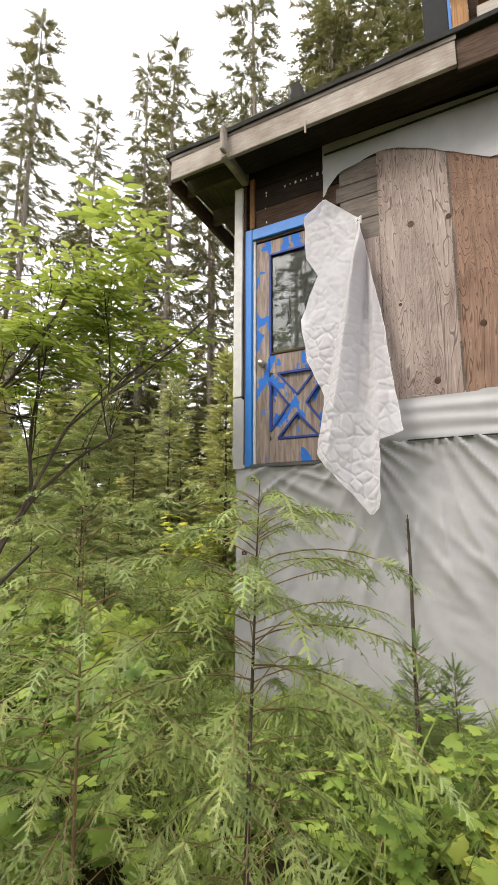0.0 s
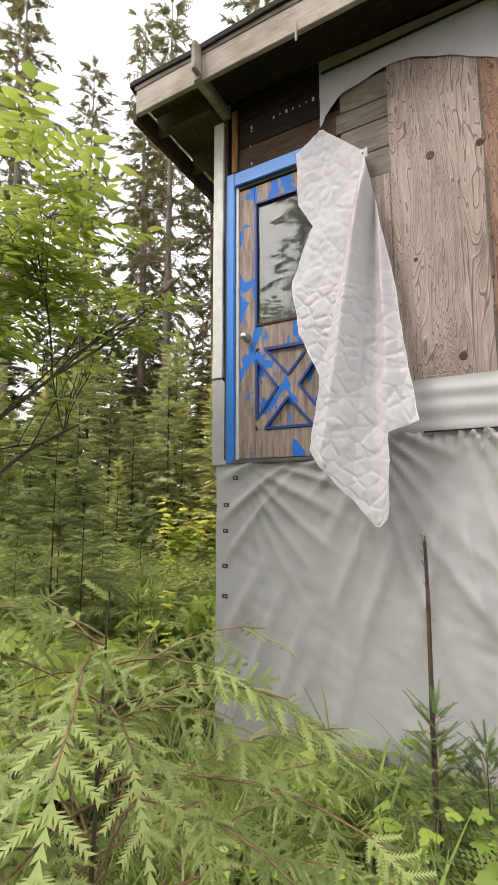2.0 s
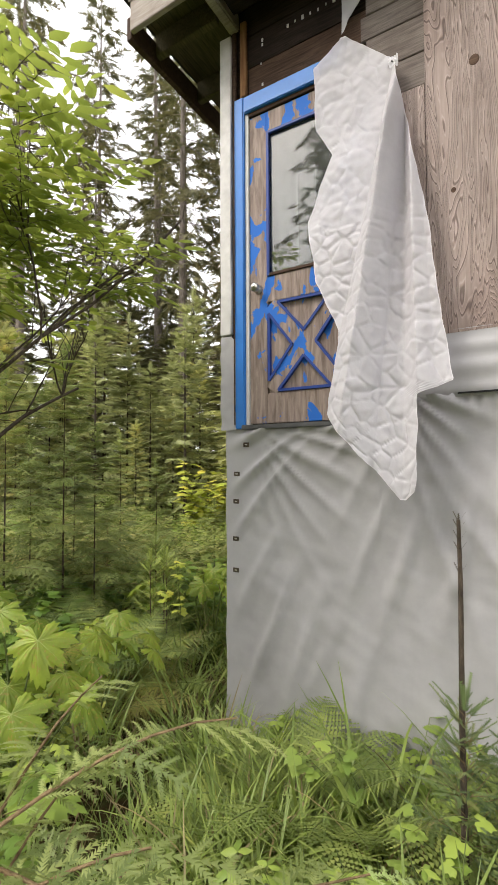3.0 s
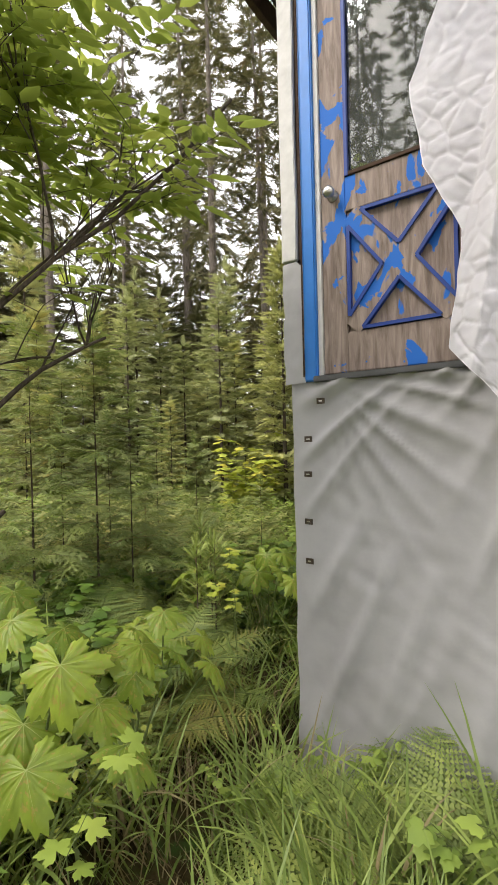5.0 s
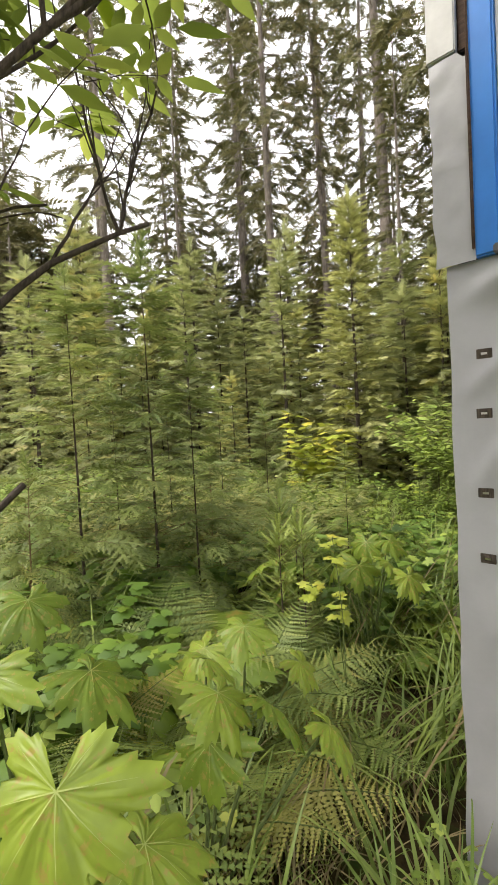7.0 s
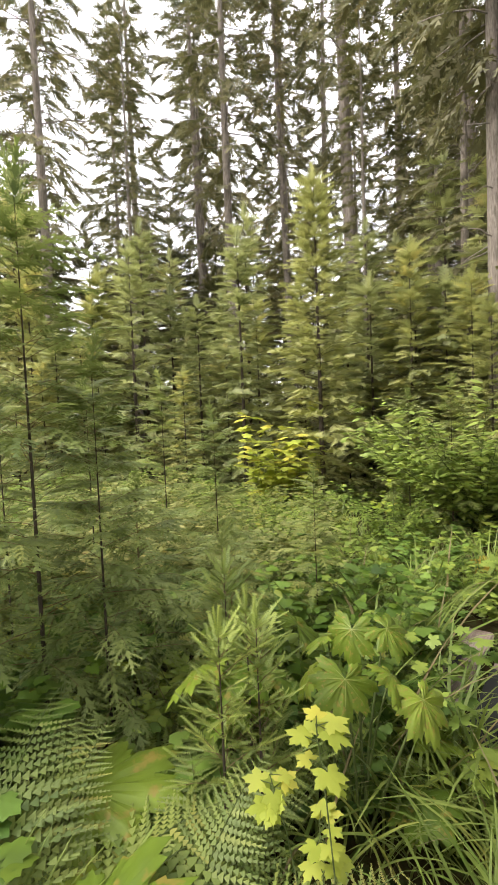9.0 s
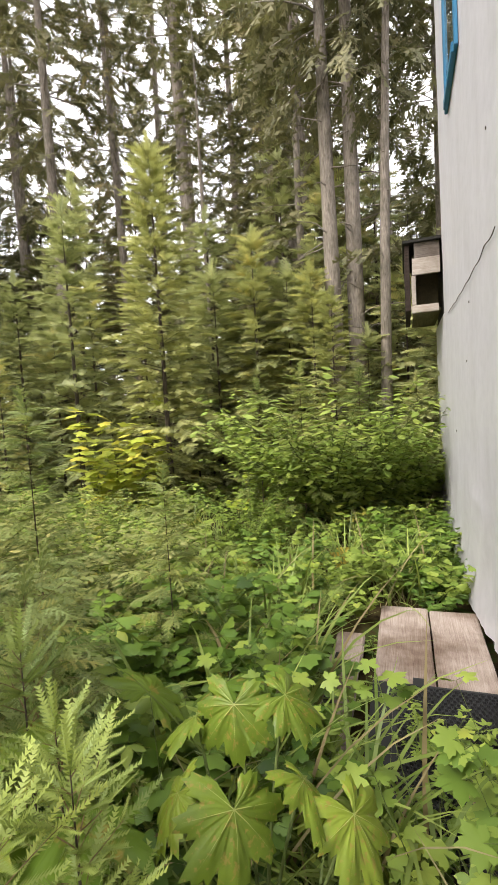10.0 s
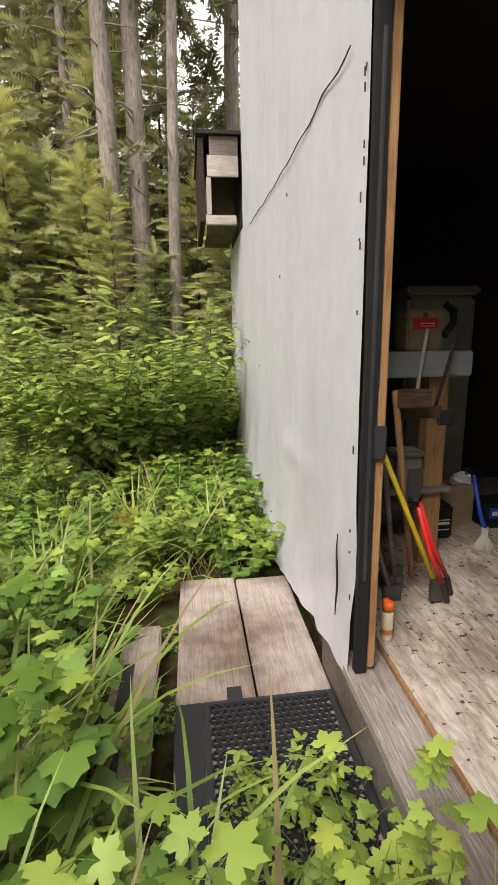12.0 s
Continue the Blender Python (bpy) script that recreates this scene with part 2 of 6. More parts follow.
M_TAN = plain("tan_metal", (0.30, 0.23, 0.13), 0.5, var=0.3)
M_BROOM = plain("broom_bristle", (0.62, 0.58, 0.50), 0.8, var=0.3)
M_BRUSHB = plain("blue_handle", (0.02, 0.06, 0.40), 0.4)
M_STEEL = plain("dull_steel", (0.12, 0.12, 0.12), 0.45, 0.8)
M_CARD = plain("grey_card", (0.26, 0.24, 0.21), 0.8)
M_GREYP = plain("grey_painted_board", (0.30, 0.31, 0.32), 0.7)
M_MOSS = plain("brown_litter", (0.10, 0.055, 0.02), 0.95, var=0.6, scale=25)


def floor_mat():
    m, n, l, p = mat("worn_plywood_floor", 0.8, 0, 0.2)
    v = coords(n, l, 1, stretch=(3, 0.6, 1))
    f = noise_tex(n, l, v, 9, 6, 0.7, 1.2)
    c = ramp(n, l, f, [(0.3, (0.20, 0.155, 0.12)), (0.6, (0.50, 0.43, 0.36))])
    d = noise_tex(n, l, coords(n, l, 1), 30, 3)
    c = mixc(n, l, ramp(n, l, d, [(0.62, (0, 0, 0)), (0.68, (1, 1, 1))]), c, (0.06, 0.035, 0.02))
    g = noise_tex(n, l, coords(n, l, 1), 3.5, 5)
    c = mixc(n, l, 0.6, c, ramp(n, l, g, [(0.4, (0.45, 0.38, 0.33)), (0.58, (1.1, 1.1, 1.1))]), "MULTIPLY")
    l.new(c, p.inputs["Base Color"])
    bump(n, l, p, f, 0.3, 0.003)
    return m


M_FLOOR = floor_mat()


def ground_mat():
    m, n, l, p = mat("forest_soil", 0.95, 0, 0.1)
    v = coords(n, l, 1)
    f = noise_tex(n, l, v, 5, 8, 0.7)
    c = ramp(n, l, f, [(0.35, (0.02, 0.013, 0.007)), (0.5, (0.06, 0.045, 0.018)), (0.65, (0.05, 0.09, 0.02))])
    l.new(c, p.inputs["Base Color"])
    bump(n, l, p, f, 0.8, 0.03)
    return m


M_GROUND = ground_mat()


def glass_mat():
    m, n, l, p = mat("dirty_window_glass", 0.06, 0, 0.6)
    p.inputs["Transmission Weight"].default_value = 0.9
    p.inputs["IOR"].default_value = 1.5
    p.inputs["Base Color"].default_value = (0.6, 0.65, 0.62, 1)
    f = noise_tex(n, l, coords(n, l, 1, stretch=(6, 1, 0.5)), 4, 5)
    p.inputs["Roughness"].default_value = 0.01
    p.inputs["IOR"].default_value = 1.9
    l.new(mixc(n, l, 0.5, (0.6, 0.65, 0.62), ramp(n, l, f, [(0.3, (0.4, 0.4, 0.4)), (0.7, (1, 1, 1))]), "MULTIPLY"), p.inputs["Base Color"])
    return m


M_GLASS = glass_mat()


# ---- mesh helpers ----
def part(name, bm, material, parent=None, label="", smooth=False):
    me = bpy.data.meshes.new(name)
    bm.normal_update()
    bm.to_mesh(me)
    bm.free()
    me.materials.append(material)
    if smooth:
        me.polygons.foreach_set("use_smooth", [True] * len(me.polygons))
    ob = new(name, me)
    if parent is not None:
        ob.parent = parent
    return tagged(ob, label)


def thing(name, label, category, loc=(0, 0, 0), group="", kind=""):
    return tagged(new(name), label, category, group, kind) if loc == (0, 0, 0) else at(tagged(new(name), label, category, group, kind), loc)


def at(ob, loc, rot=(0, 0, 0)):
    ob.location = loc
    ob.rotation_euler = [radians(a) for a in rot]
    return ob


def box(bm, x0, x1, y0, y1, z0, z1, bevel=0.0, wob=0.0, cuts=0, seed=0):
    b2 = bmesh.new()
    bmesh.ops.create_cube(b2, size=1)
    for v in b2.verts:
        v.co = Vector((x0 + (v.co.x + 0.5) * (x1 - x0), y0 + (v.co.y + 0.5) * (y1 - y0), z0 + (v.co.z + 0.5) * (z1 - z0)))
    if cuts:
        bmesh.ops.subdivide_edges(b2, edges=[e for e in b2.edges if e.calc_length() > 0.25], cuts=cuts, use_grid_fill=True)
    if bevel:
        bmesh.ops.bevel(b2, geom=[e for e in b2.edges if len(e.link_faces) == 2 and e.calc_face_angle(0) > 1], offset=bevel, segments=2, affect="EDGES")
    if wob:
        for v in b2.verts:
            nn = noise.noise_vector(v.co * 3 + Vector((seed, seed * 2, 0)))
            v.co += nn * wob
    tmp = bpy.data.meshes.new("tmp")
    b2.to_mesh(tmp)
    b2.free()
    bm.from_mesh(tmp)
    bpy.data.meshes.remove(tmp)
    return bm


def boxpart(name, dims, material, parent=None, label="", bevel=0.004, wob=0.0, cuts=0, seed=0):
    return part(name, box(bmesh.new(), *dims, bevel=bevel, wob=wob, cuts=cuts, seed=seed), material, parent, label)


def tube(bm, pts, radii, seg=8, cap=True):
    pts = [Vector(p) for p in pts]
    rings = []
    for i, p in enumerate(pts):
        d = (pts[min(i + 1, len(pts) - 1)] - pts[max(i - 1, 0)]).normalized()
        a = d.cross(Vector((0.31, 0.95, 0.1)) if abs(d.z) > 0.8 else Vector((0, 0, 1))).normalized()
        c = d.cross(a)
        rings.append([bm.verts.new(p + (a * math.cos(t) + c * math.sin(t)) * radii[i]) for t in (2 * math.pi * k / seg for k in range(seg))])
    for r0, r1 in zip(rings, rings[1:]):
        for k in range(seg):
            bm.faces.new((r0[k], r0[(k + 1) % seg], r1[(k + 1) % seg], r1[k]))
    if cap:
        bm.faces.new(rings[0][::-1])
        bm.faces.new(rings[-1])
    return bm


def lathe(bm, prof, seg=20, origin=(0, 0, 0)):
    o = Vector(origin)
    tube(bm, [o + Vector((0, 0, z)) for r, z in prof], [max(r, 0.0005) for r, z in prof], seg)
    return bm


def sheet(nx, ny, fn, thick=0.0):
    """A grid over u, v in 0..1 whose points fn gives; fn returns None outside the outline."""
    bm = bmesh.new()
    g = {}
    for i in range(nx + 1):
        for j in range(ny + 1):
            p = fn(i / nx, j / ny)
            if p is not None:
                g[i, j] = bm.verts.new(p)
    for i in range(nx):
        for j in range(ny):
            q = [g.get(k) for k in ((i, j), (i + 1, j), (i + 1, j + 1), (i, j + 1))]
            if all(q):
                bm.faces.new(q)
    if thick:
        bmesh.ops.solidify(bm, geom=bm.faces[:], thickness=thick)
    return bm


def gh(x, y):
    """The ground's height."""
    t = min(1.0, max(0.0, (y - 2.0) / 5.0))
    t = t * t * (3 - 2 * t)
    return -0.17 - 0.47 * t + 0.05 * noise.noise(Vector((x * 0.6, y * 0.6, 0))) + 0.3 * noise.noise(Vector((x * 0.07, y * 0.07, 3))) * min(1, max(0, (math.hypot(x + 1, y - 4) - 8) / 10))

# ---- the building: its corner stands at (XC, YA) ----
XC, YA = -1.57, 3.765
structure = dict(kind="structure")


def wall(name, label):
    return tagged(new(name), label, "wall", "", "structure")


wall_a = wall("wall_south", "wall of dark boards covered with white tarp and plywood")
wall_b = wall("wall_west", "tall side wall wrapped in white house wrap beside the doorway")
# core walls with thickness, left open for the blue door and the doorway
DX0, DX1, DZ0, DZ1 = -1.42, -0.66, 1.69, 3.66
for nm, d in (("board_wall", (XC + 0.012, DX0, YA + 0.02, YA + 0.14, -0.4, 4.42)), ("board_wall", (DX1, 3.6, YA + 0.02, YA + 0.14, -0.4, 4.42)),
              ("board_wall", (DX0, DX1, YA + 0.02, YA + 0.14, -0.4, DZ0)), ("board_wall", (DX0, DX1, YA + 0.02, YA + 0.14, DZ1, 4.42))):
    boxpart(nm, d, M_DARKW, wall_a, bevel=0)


def folds(x, z, cx, cz, amp):
    """Folds that radiate from a point where the cloth is pulled."""
    amp *= max(0.0, 0.45 + 1.6 * noise.noise(Vector((x * 1.3 + cx, z * 1.3, 6))))
    dx, dz = x - cx, z - cz
    r = math.hypot(dx, dz) + 0.15
    a = math.atan2(dz, dx)
    return amp * (0.5 + 0.5 * math.sin(a * 34 + 3.5 * noise.noise(Vector((a * 3, r * 0.8, 1))))) ** 4 * min(1, r / 0.35) / (0.6 + r)


def tarp_low(u, v):
    x, z = XC - 0.01 + u * 5.0, -0.30 + v * (1.0)
    top = 1.66 if x < -0.60 else 1.79
    z = -0.30 + v * (top + 0.30)
    y = YA - 0.012
    y -= folds(x, z, -0.15, 2.15, 0.085) * (1 if x > -1.1 else 0.4) * (0.3 + 0.7 * min(1, max(0, (x + 1.2) / 0.5))) + folds(x, z, -1.45, 1.72, 0.045) * math.exp(-((x + 1.45) ** 2 + (z - 1.72) ** 2) / 0.5)
    y -= folds(x, z, -0.60, 1.95, 0.055)
    y -= 0.010 * noise.noise(Vector((x * 2, z * 3, 0))) + 0.008 * abs(noise.noise(Vector((x * 5 + z * 4, z * 5 - x * 2, 4)))) + 0.006 * abs(noise.noise(Vector((x * 6 + z * 9, z * 3 - x * 2, 9)))) + 0.003 * noise.noise(Vector((x * 11, z * 7, 4)))
    y = YA - 0.012 + (y - YA + 0.012) * min(1, max(0.05, (x - XC) / 0.22))
    y -= 0.03 * math.exp(-((z + 0.25) / 0.3) ** 2) * (0.5 + noise.noise(Vector((x * 4, 3, 2))))
    if u == 0:
        x += 0.008 * noise.noise(Vector((z * 4, 0, 0)))
    return (x, min(y, YA - 0.004), z)


part("lower_tarp", sheet(240, 110, tarp_low), M_TARP, wall_a, "wrinkled white woven tarp", True)


def tarp_mid(u, v):
    x = -0.58 + u * 4.1
    z = 1.775 + v * 0.325 + 0.012 * noise.noise(Vector((x * 3, 0, v)))
    y = YA - 0.035 - 0.012 * math.sin(v * math.pi) - 0.008 * noise.noise(Vector((x * 1.5, z * 16, 0))) - 0.004 * math.sin(z * 60 + x)
    return (x, y, z)


part("middle_tarp", sheet(90, 24, tarp_mid), M_TARP, wall_a, "band of creased white tarp", True)


def upper_edge(x):
    """The torn lower edge of the upper tarp."""
    if x < -0.62:
        return 3.90 + (x + 0.76) / 0.14 * 0.15
    if x < -0.3:
        return 4.05 + (x + 0.62) / 0.32 * 0.07
    return 4.12 - 0.36 * min(1, (x + 0.3) / 0.75) ** 1.4


def tarp_up(u, v):
    x = -0.76 + u * 4.2
    zl = upper_edge(x) + 0.01 * noise.noise(Vector((x * 9, 0, 0)))
    zt = 4.36 - 0.045 * (x + 0.76)
    z = zl + v * (zt - zl)
    return (x, YA - 0.045 - 0.012 * noise.noise(Vector((x * 3, z * 3, 7))) - 0.01 * (z < 4.27 and z > 4.255), z)


part("upper_tarp", sheet(110, 16, tarp_up), M_TARP, wall_a, "torn white tarp under the eave", True)
boxpart("tarp_seam", (-0.74, 3.4, YA - 0.062, YA - 0.05, 4.245, 4.255), M_BLACK, wall_a, bevel=0)
boxpart("tarp_seam", (-0.2, 3.4, YA - 0.05, YA - 0.04, 1.782, 1.79), M_BLACK, wall_a, bevel=0)
# torn strip that hangs from the tarp to the sheet
part("tarp_strip", sheet(4, 12, lambda u, v: (-0.76 + 0.05 * u * (1 - v) ** 0.6 + 0.0, YA - 0.045 - 0.01 * v, 3.98 - 0.12 * v)), M_TARP, wall_a, "torn tarp strip")

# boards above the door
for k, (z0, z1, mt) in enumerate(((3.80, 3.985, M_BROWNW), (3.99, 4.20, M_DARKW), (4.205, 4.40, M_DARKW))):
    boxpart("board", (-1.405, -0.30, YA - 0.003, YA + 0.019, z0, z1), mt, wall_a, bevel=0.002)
for k, (z0, z1) in enumerate(((3.405, 3.58), (3.585, 3.78), (3.785, 3.92), (3.925, 4.10))):
    boxpart("board", (-0.66 + 0.03 * (k % 2), -0.255, YA - 0.028, YA - 0.004, z0, z1), M_GREYB, wall_a, "grey weathered board", bevel=0.003, wob=0.002)
boxpart("corner_board", (-1.612, -1.528, YA - 0.03, YA - 0.004, 2.27, 4.25), M_WHITEP, wall_a, "white painted corner board", wob=0.004, cuts=6)
boxpart("dark_batten", (-1.526, -1.498, YA - 0.012, YA + 0.01, 2.27, 4.35), M_BROWNW, wall_a)
boxpart("brown_batten", (-1.455, -1.41, YA - 0.03, YA - 0.004, 3.80, 4.30), M_STUD, wall_a, "thin brown batten")
part("tarp_flap", sheet(6, 30, lambda u, v: (-1.605 + u * 0.115 + 0.01 * noise.noise(Vector((v * 6, u, 0))), YA - 0.034 - 0.012 * abs(noise.noise(Vector((v * 7, u * 5, 2)))), 1.655 + v * (0.60 if u < 0.8 else 0.58))), M_TARP, wall_a, "white tarp flap folded round the corner", True)
# short side return of the corner board and tarp
boxpart("corner_return", (XC - 0.04, XC - 0.028, YA - 0.028, YA + 0.10, 2.27, 4.25), M_WHITEP, wall_a)
for x, z in ((-1.40, 1.56), (-1.47, 1.38), (-1.475, 1.21), (-1.478, 0.98), (-1.478, 0.788)):
    tg = boxpart("staple_tab", (x - 0.021, x + 0.021, YA - 0.062, YA - 0.058, z - 0.014, z + 0.014), M_BARKD, wall_a, "small dark brown tab", bevel=0.001)
    part("staple", box(bmesh.new(), x - 0.008, x + 0.008, YA - 0.065, YA - 0.062, z - 0.003, z + 0.003), M_CHROME, tg)

rnd = random.Random(21)
for x, z in [(-1.30, 4.13), (-1.30, 4.10), (-1.31, 3.98), (-1.30, 3.84)] + [(-1.12 + 0.05 * k, 4.13 + 0.012 * rnd.random()) for k in range(8)] + [(-0.6 + 0.07 * k, 4.06) for k in range(4)]:
    s = rnd.uniform(0.006, 0.014)
    boxpart("paper_shred", (x - s * 0.6, x + s * 0.6, YA - 0.008, YA - 0.004, z - s, z + s), M_WHITEP, wall_a, "torn white paper shred", bevel=0)

# plywood sheets
for k, (x0, x1, z0, z1, mt) in enumerate(((-0.59, -0.328, 2.085, 3.40, M_PLY), (-0.325, 0.185, 2.085, 4.13, M_PLY), (0.187, 0.86, 2.085, 4.05, M_PLYR), (0.863, 2.06, 2.085, 3.9, M_PLYR))):
    pl = boxpart("plywood_sheet", (x0, x1, YA - 0.036, YA - 0.022, z0, z1), mt, wall_a, "weathered plywood sheet with knots", bevel=0.002)
for x, z, r in ((-0.095, 3.42, 0.024), (0.165, 3.4, 0.02), (0.02, 2.19, 0.022), (0.33, 2.55, 0.022), (-0.2, 2.8, 0.012), (0.5, 3.2, 0.025)):
    b = bmesh.new()
    bmesh.ops.create_uvsphere(b, u_segments=14, v_segments=8, radius=r)
    bmesh.ops.scale(b, vec=(1, 0.12, 1.15), verts=b.verts)
    bmesh.ops.translate(b, vec=(x, YA - 0.0365, z), verts=b.verts)
    part("knot", b, M_BROWNW, wall_a, "dark round knot", True)
for z0, z1 in ((2.1, 2.45), (2.6, 3.3), (3.4, 4.0)):
    boxpart("splinter_seam", (0.178, 0.192, YA - 0.040, YA - 0.0365, z0, z1), M_GREYB, wall_a, wob=0.003, cuts=5)


# ---- blue door ----
door = thing("blue_door", "half-glazed wooden door with flaking blue paint above tarp", "door")
door["kind"] = "structure"
door.name = "door_1"
F = YA - 0.02
for nm, d in (("frame_jamb", (-1.495, -1.425, F - 0.02, F + 0.08, 1.66, 3.79)), ("frame_jamb", (-0.655, -0.60, F - 0.02, F + 0.08, 1.66, 3.40)), ("frame_head", (-1.424, -0.75, F - 0.02, F + 0.08, 3.68, 3.785))):
    boxpart(nm, d, M_BLUE, door, "blue painted frame", bevel=0.006)
boxpart("frame_stop", (-1.424, -1.400, F + 0.0, F + 0.06, 1.68, 3.679), M_WHITEP, door, bevel=0.002)
boxpart("frame_stop", (-1.399, -0.656, F + 0.0, F + 0.06, 3.655, 3.679), M_BROWNW, door, bevel=0.002)
boxpart("threshold", (-1.44, -0.60, F - 0.035, F + 0.08, 1.655, 1.682), M_STEEL, door, "grey metal threshold")
boxpart("frame_edge", (-1.497, -1.488, F - 0.030, F - 0.021, 1.68, 3.78), M_BROWNW, door)
LX0, LX1, LZ0, LZ1 = -1.398, -0.662, 1.69, 3.65
GX0, GX1, GZ0, GZ1 = -1.275, -0.785, 2.60, 3.52
y0, y1 = F + 0.012, F + 0.052
leaf_door = tagged(new("leaf"), "door leaf with worn blue paint")
leaf_door.parent = door
for nm, d in (("stile", (LX0, GX0, y0, y1, LZ0, LZ1)), ("stile", (GX1, LX1, y0, y1, LZ0, LZ1)), ("top_rail", (GX0, GX1, y0, y1, GZ1, LZ1)),
              ("lock_rail", (GX0, GX1, y0, y1, 2.44, GZ0)), ("bottom_rail", (GX0, GX1, y0, y1, LZ0, 1.875)), ("back_panel", (GX0, GX1, y0 + 0.015, y1 - 0.005, 1.875, 2.44))):
    boxpart(nm, d, M_PAINT, leaf_door, bevel=0.003)
for nm, d in (("glass_trim", (GX0, GX0 + 0.018, y0 - 0.008, y0 + 0.01, GZ0, GZ1)), ("glass_trim", (GX1 - 0.018, GX1, y0 - 0.008, y0 + 0.01, GZ0, GZ1)),
              ("glass_trim", (GX0 + 0.018, GX1 - 0.018, y0 - 0.008, y0 + 0.01, GZ1 - 0.018, GZ1))):
    boxpart(nm, d, M_BLUED, leaf_door, bevel=0.002)
boxpart("glass_trim", (GX0 + 0.018, GX1 - 0.018, y0 - 0.008, y0 + 0.01, GZ0, GZ0 + 0.018), M_BROWNW, leaf_door, bevel=0.002)
pane = boxpart("pane", (GX0 + 0.002, GX1 - 0.002, y0 + 0.016, y0 + 0.021, GZ0 + 0.002, GZ1 - 0.002), M_GLASS, leaf_door, "dirty reflecting glass pane", bevel=0)
boxpart("curtain", (-1.17, -1.05, y1 + 0.20, y1 + 0.205, GZ0 + 0.0, 3.35), M_CARD, leaf_door, "grey curtain strip behind the glass", bevel=0, wob=0.01, cuts=6)
# crossed braces and blue beads round the four triangular panels
PX0, PX1, PZ0, PZ1 = GX0, GX1, 1.875, 2.44


def bar(name, a, b_, w, ya, yb, material, parent):
    a, b_ = Vector((a[0], 0, a[1])), Vector((b_[0], 0, b_[1]))
    d = (b_ - a).normalized()
    s = Vector((-d.z, 0, d.x)) * w / 2
    b = bmesh.new()
    vs = [b.verts.new((p.x, y, p.z)) for y in (ya, yb) for p in (a - s, b_ - s, b_ + s, a + s)]
    for f in ((0, 1, 2, 3), (7, 6, 5, 4), (0, 4, 5, 1), (1, 5, 6, 2), (2, 6, 7, 3), (3, 7, 4, 0)):
        b.faces.new([vs[i] for i in f])
    bmesh.ops.recalc_face_normals(b, faces=b.faces)
    return part(name, b, material, parent)


bar("brace", (PX0 + 0.02, PZ1 - 0.02), (PX1 - 0.02, PZ0 + 0.02), 0.10, y0 - 0.004, y0 + 0.014, M_PAINT, leaf_door)
bar("brace", (PX0 + 0.02, PZ0 + 0.02), (PX1 - 0.02, PZ1 - 0.02), 0.10, y0 - 0.001, y0 + 0.014, M_PAINT, leaf_door)
cxp, czp = (PX0 + PX1) / 2, (PZ0 + PZ1) / 2
g = 0.075
for tri in (((PX0 + 0.012, PZ0 + g), (PX0 + 0.012, PZ1 - g), (cxp - g, czp)), ((PX1 - 0.012, PZ0 + g), (PX1 - 0.012, PZ1 - g), (cxp + g, czp)),
            ((PX0 + g, PZ1 - 0.012), (PX1 - g, PZ1 - 0.012), (cxp, czp + g)), ((PX0 + g, PZ0 + 0.012), (PX1 - g, PZ0 + 0.012), (cxp, czp - g))):
    for i in range(3):
        bar("panel_bead", tri[i], tri[(i + 1) % 3], 0.016, y0 - 0.008 - 0.001 * i, y0 + 0.014, M_BLUED, leaf_door)
b = bmesh.new()
prof = ((0.0, 0.0), (0.026, 0.0), (0.028, 0.006), (0.014, 0.012), (0.012, 0.03), (0.022, 0.036), (0.028, 0.048), (0.026, 0.06), (0.015, 0.068), (0.0, 0.070))
tube(b, [(0, 0, z) for r, z in prof], [max(r, 0.001) for r, z in prof], 20)
bmesh.ops.rotate(b, matrix=Matrix.Rotation(radians(90), 3, "X"), verts=b.verts)
bmesh.ops.translate(b, vec=(-1.336, y0, 2.53), verts=b.verts)
part("door_knob", b, M_CHROME, leaf_door, "worn brass and chrome door knob", True)


# ---- hanging quilted sheet ----
LEFT = ((3.89, -0.78), (3.78, -0.95), (3.40, -0.94), (3.22, -0.84), (2.87, -1.00), (2.50, -0.95), (2.19, -0.81), (1.72, -0.87), (1.58, -0.75), (1.25, -0.50))
RIGHT = ((3.89, -0.76), (3.62, -0.48), (3.30, -0.43), (2.73, -0.33), (2.18, -0.27), (1.86, -0.22), (1.80, -0.39), (1.39, -0.40), (1.30, -0.42), (1.25, -0.47))


def edge(tab, z):
    for (za, xa), (zb, xb) in zip(tab, tab[1:]):
        if za >= z >= zb:
            t = (za - z) / (za - zb)
            return xa + (xb - xa) * t
    return tab[-1][1]


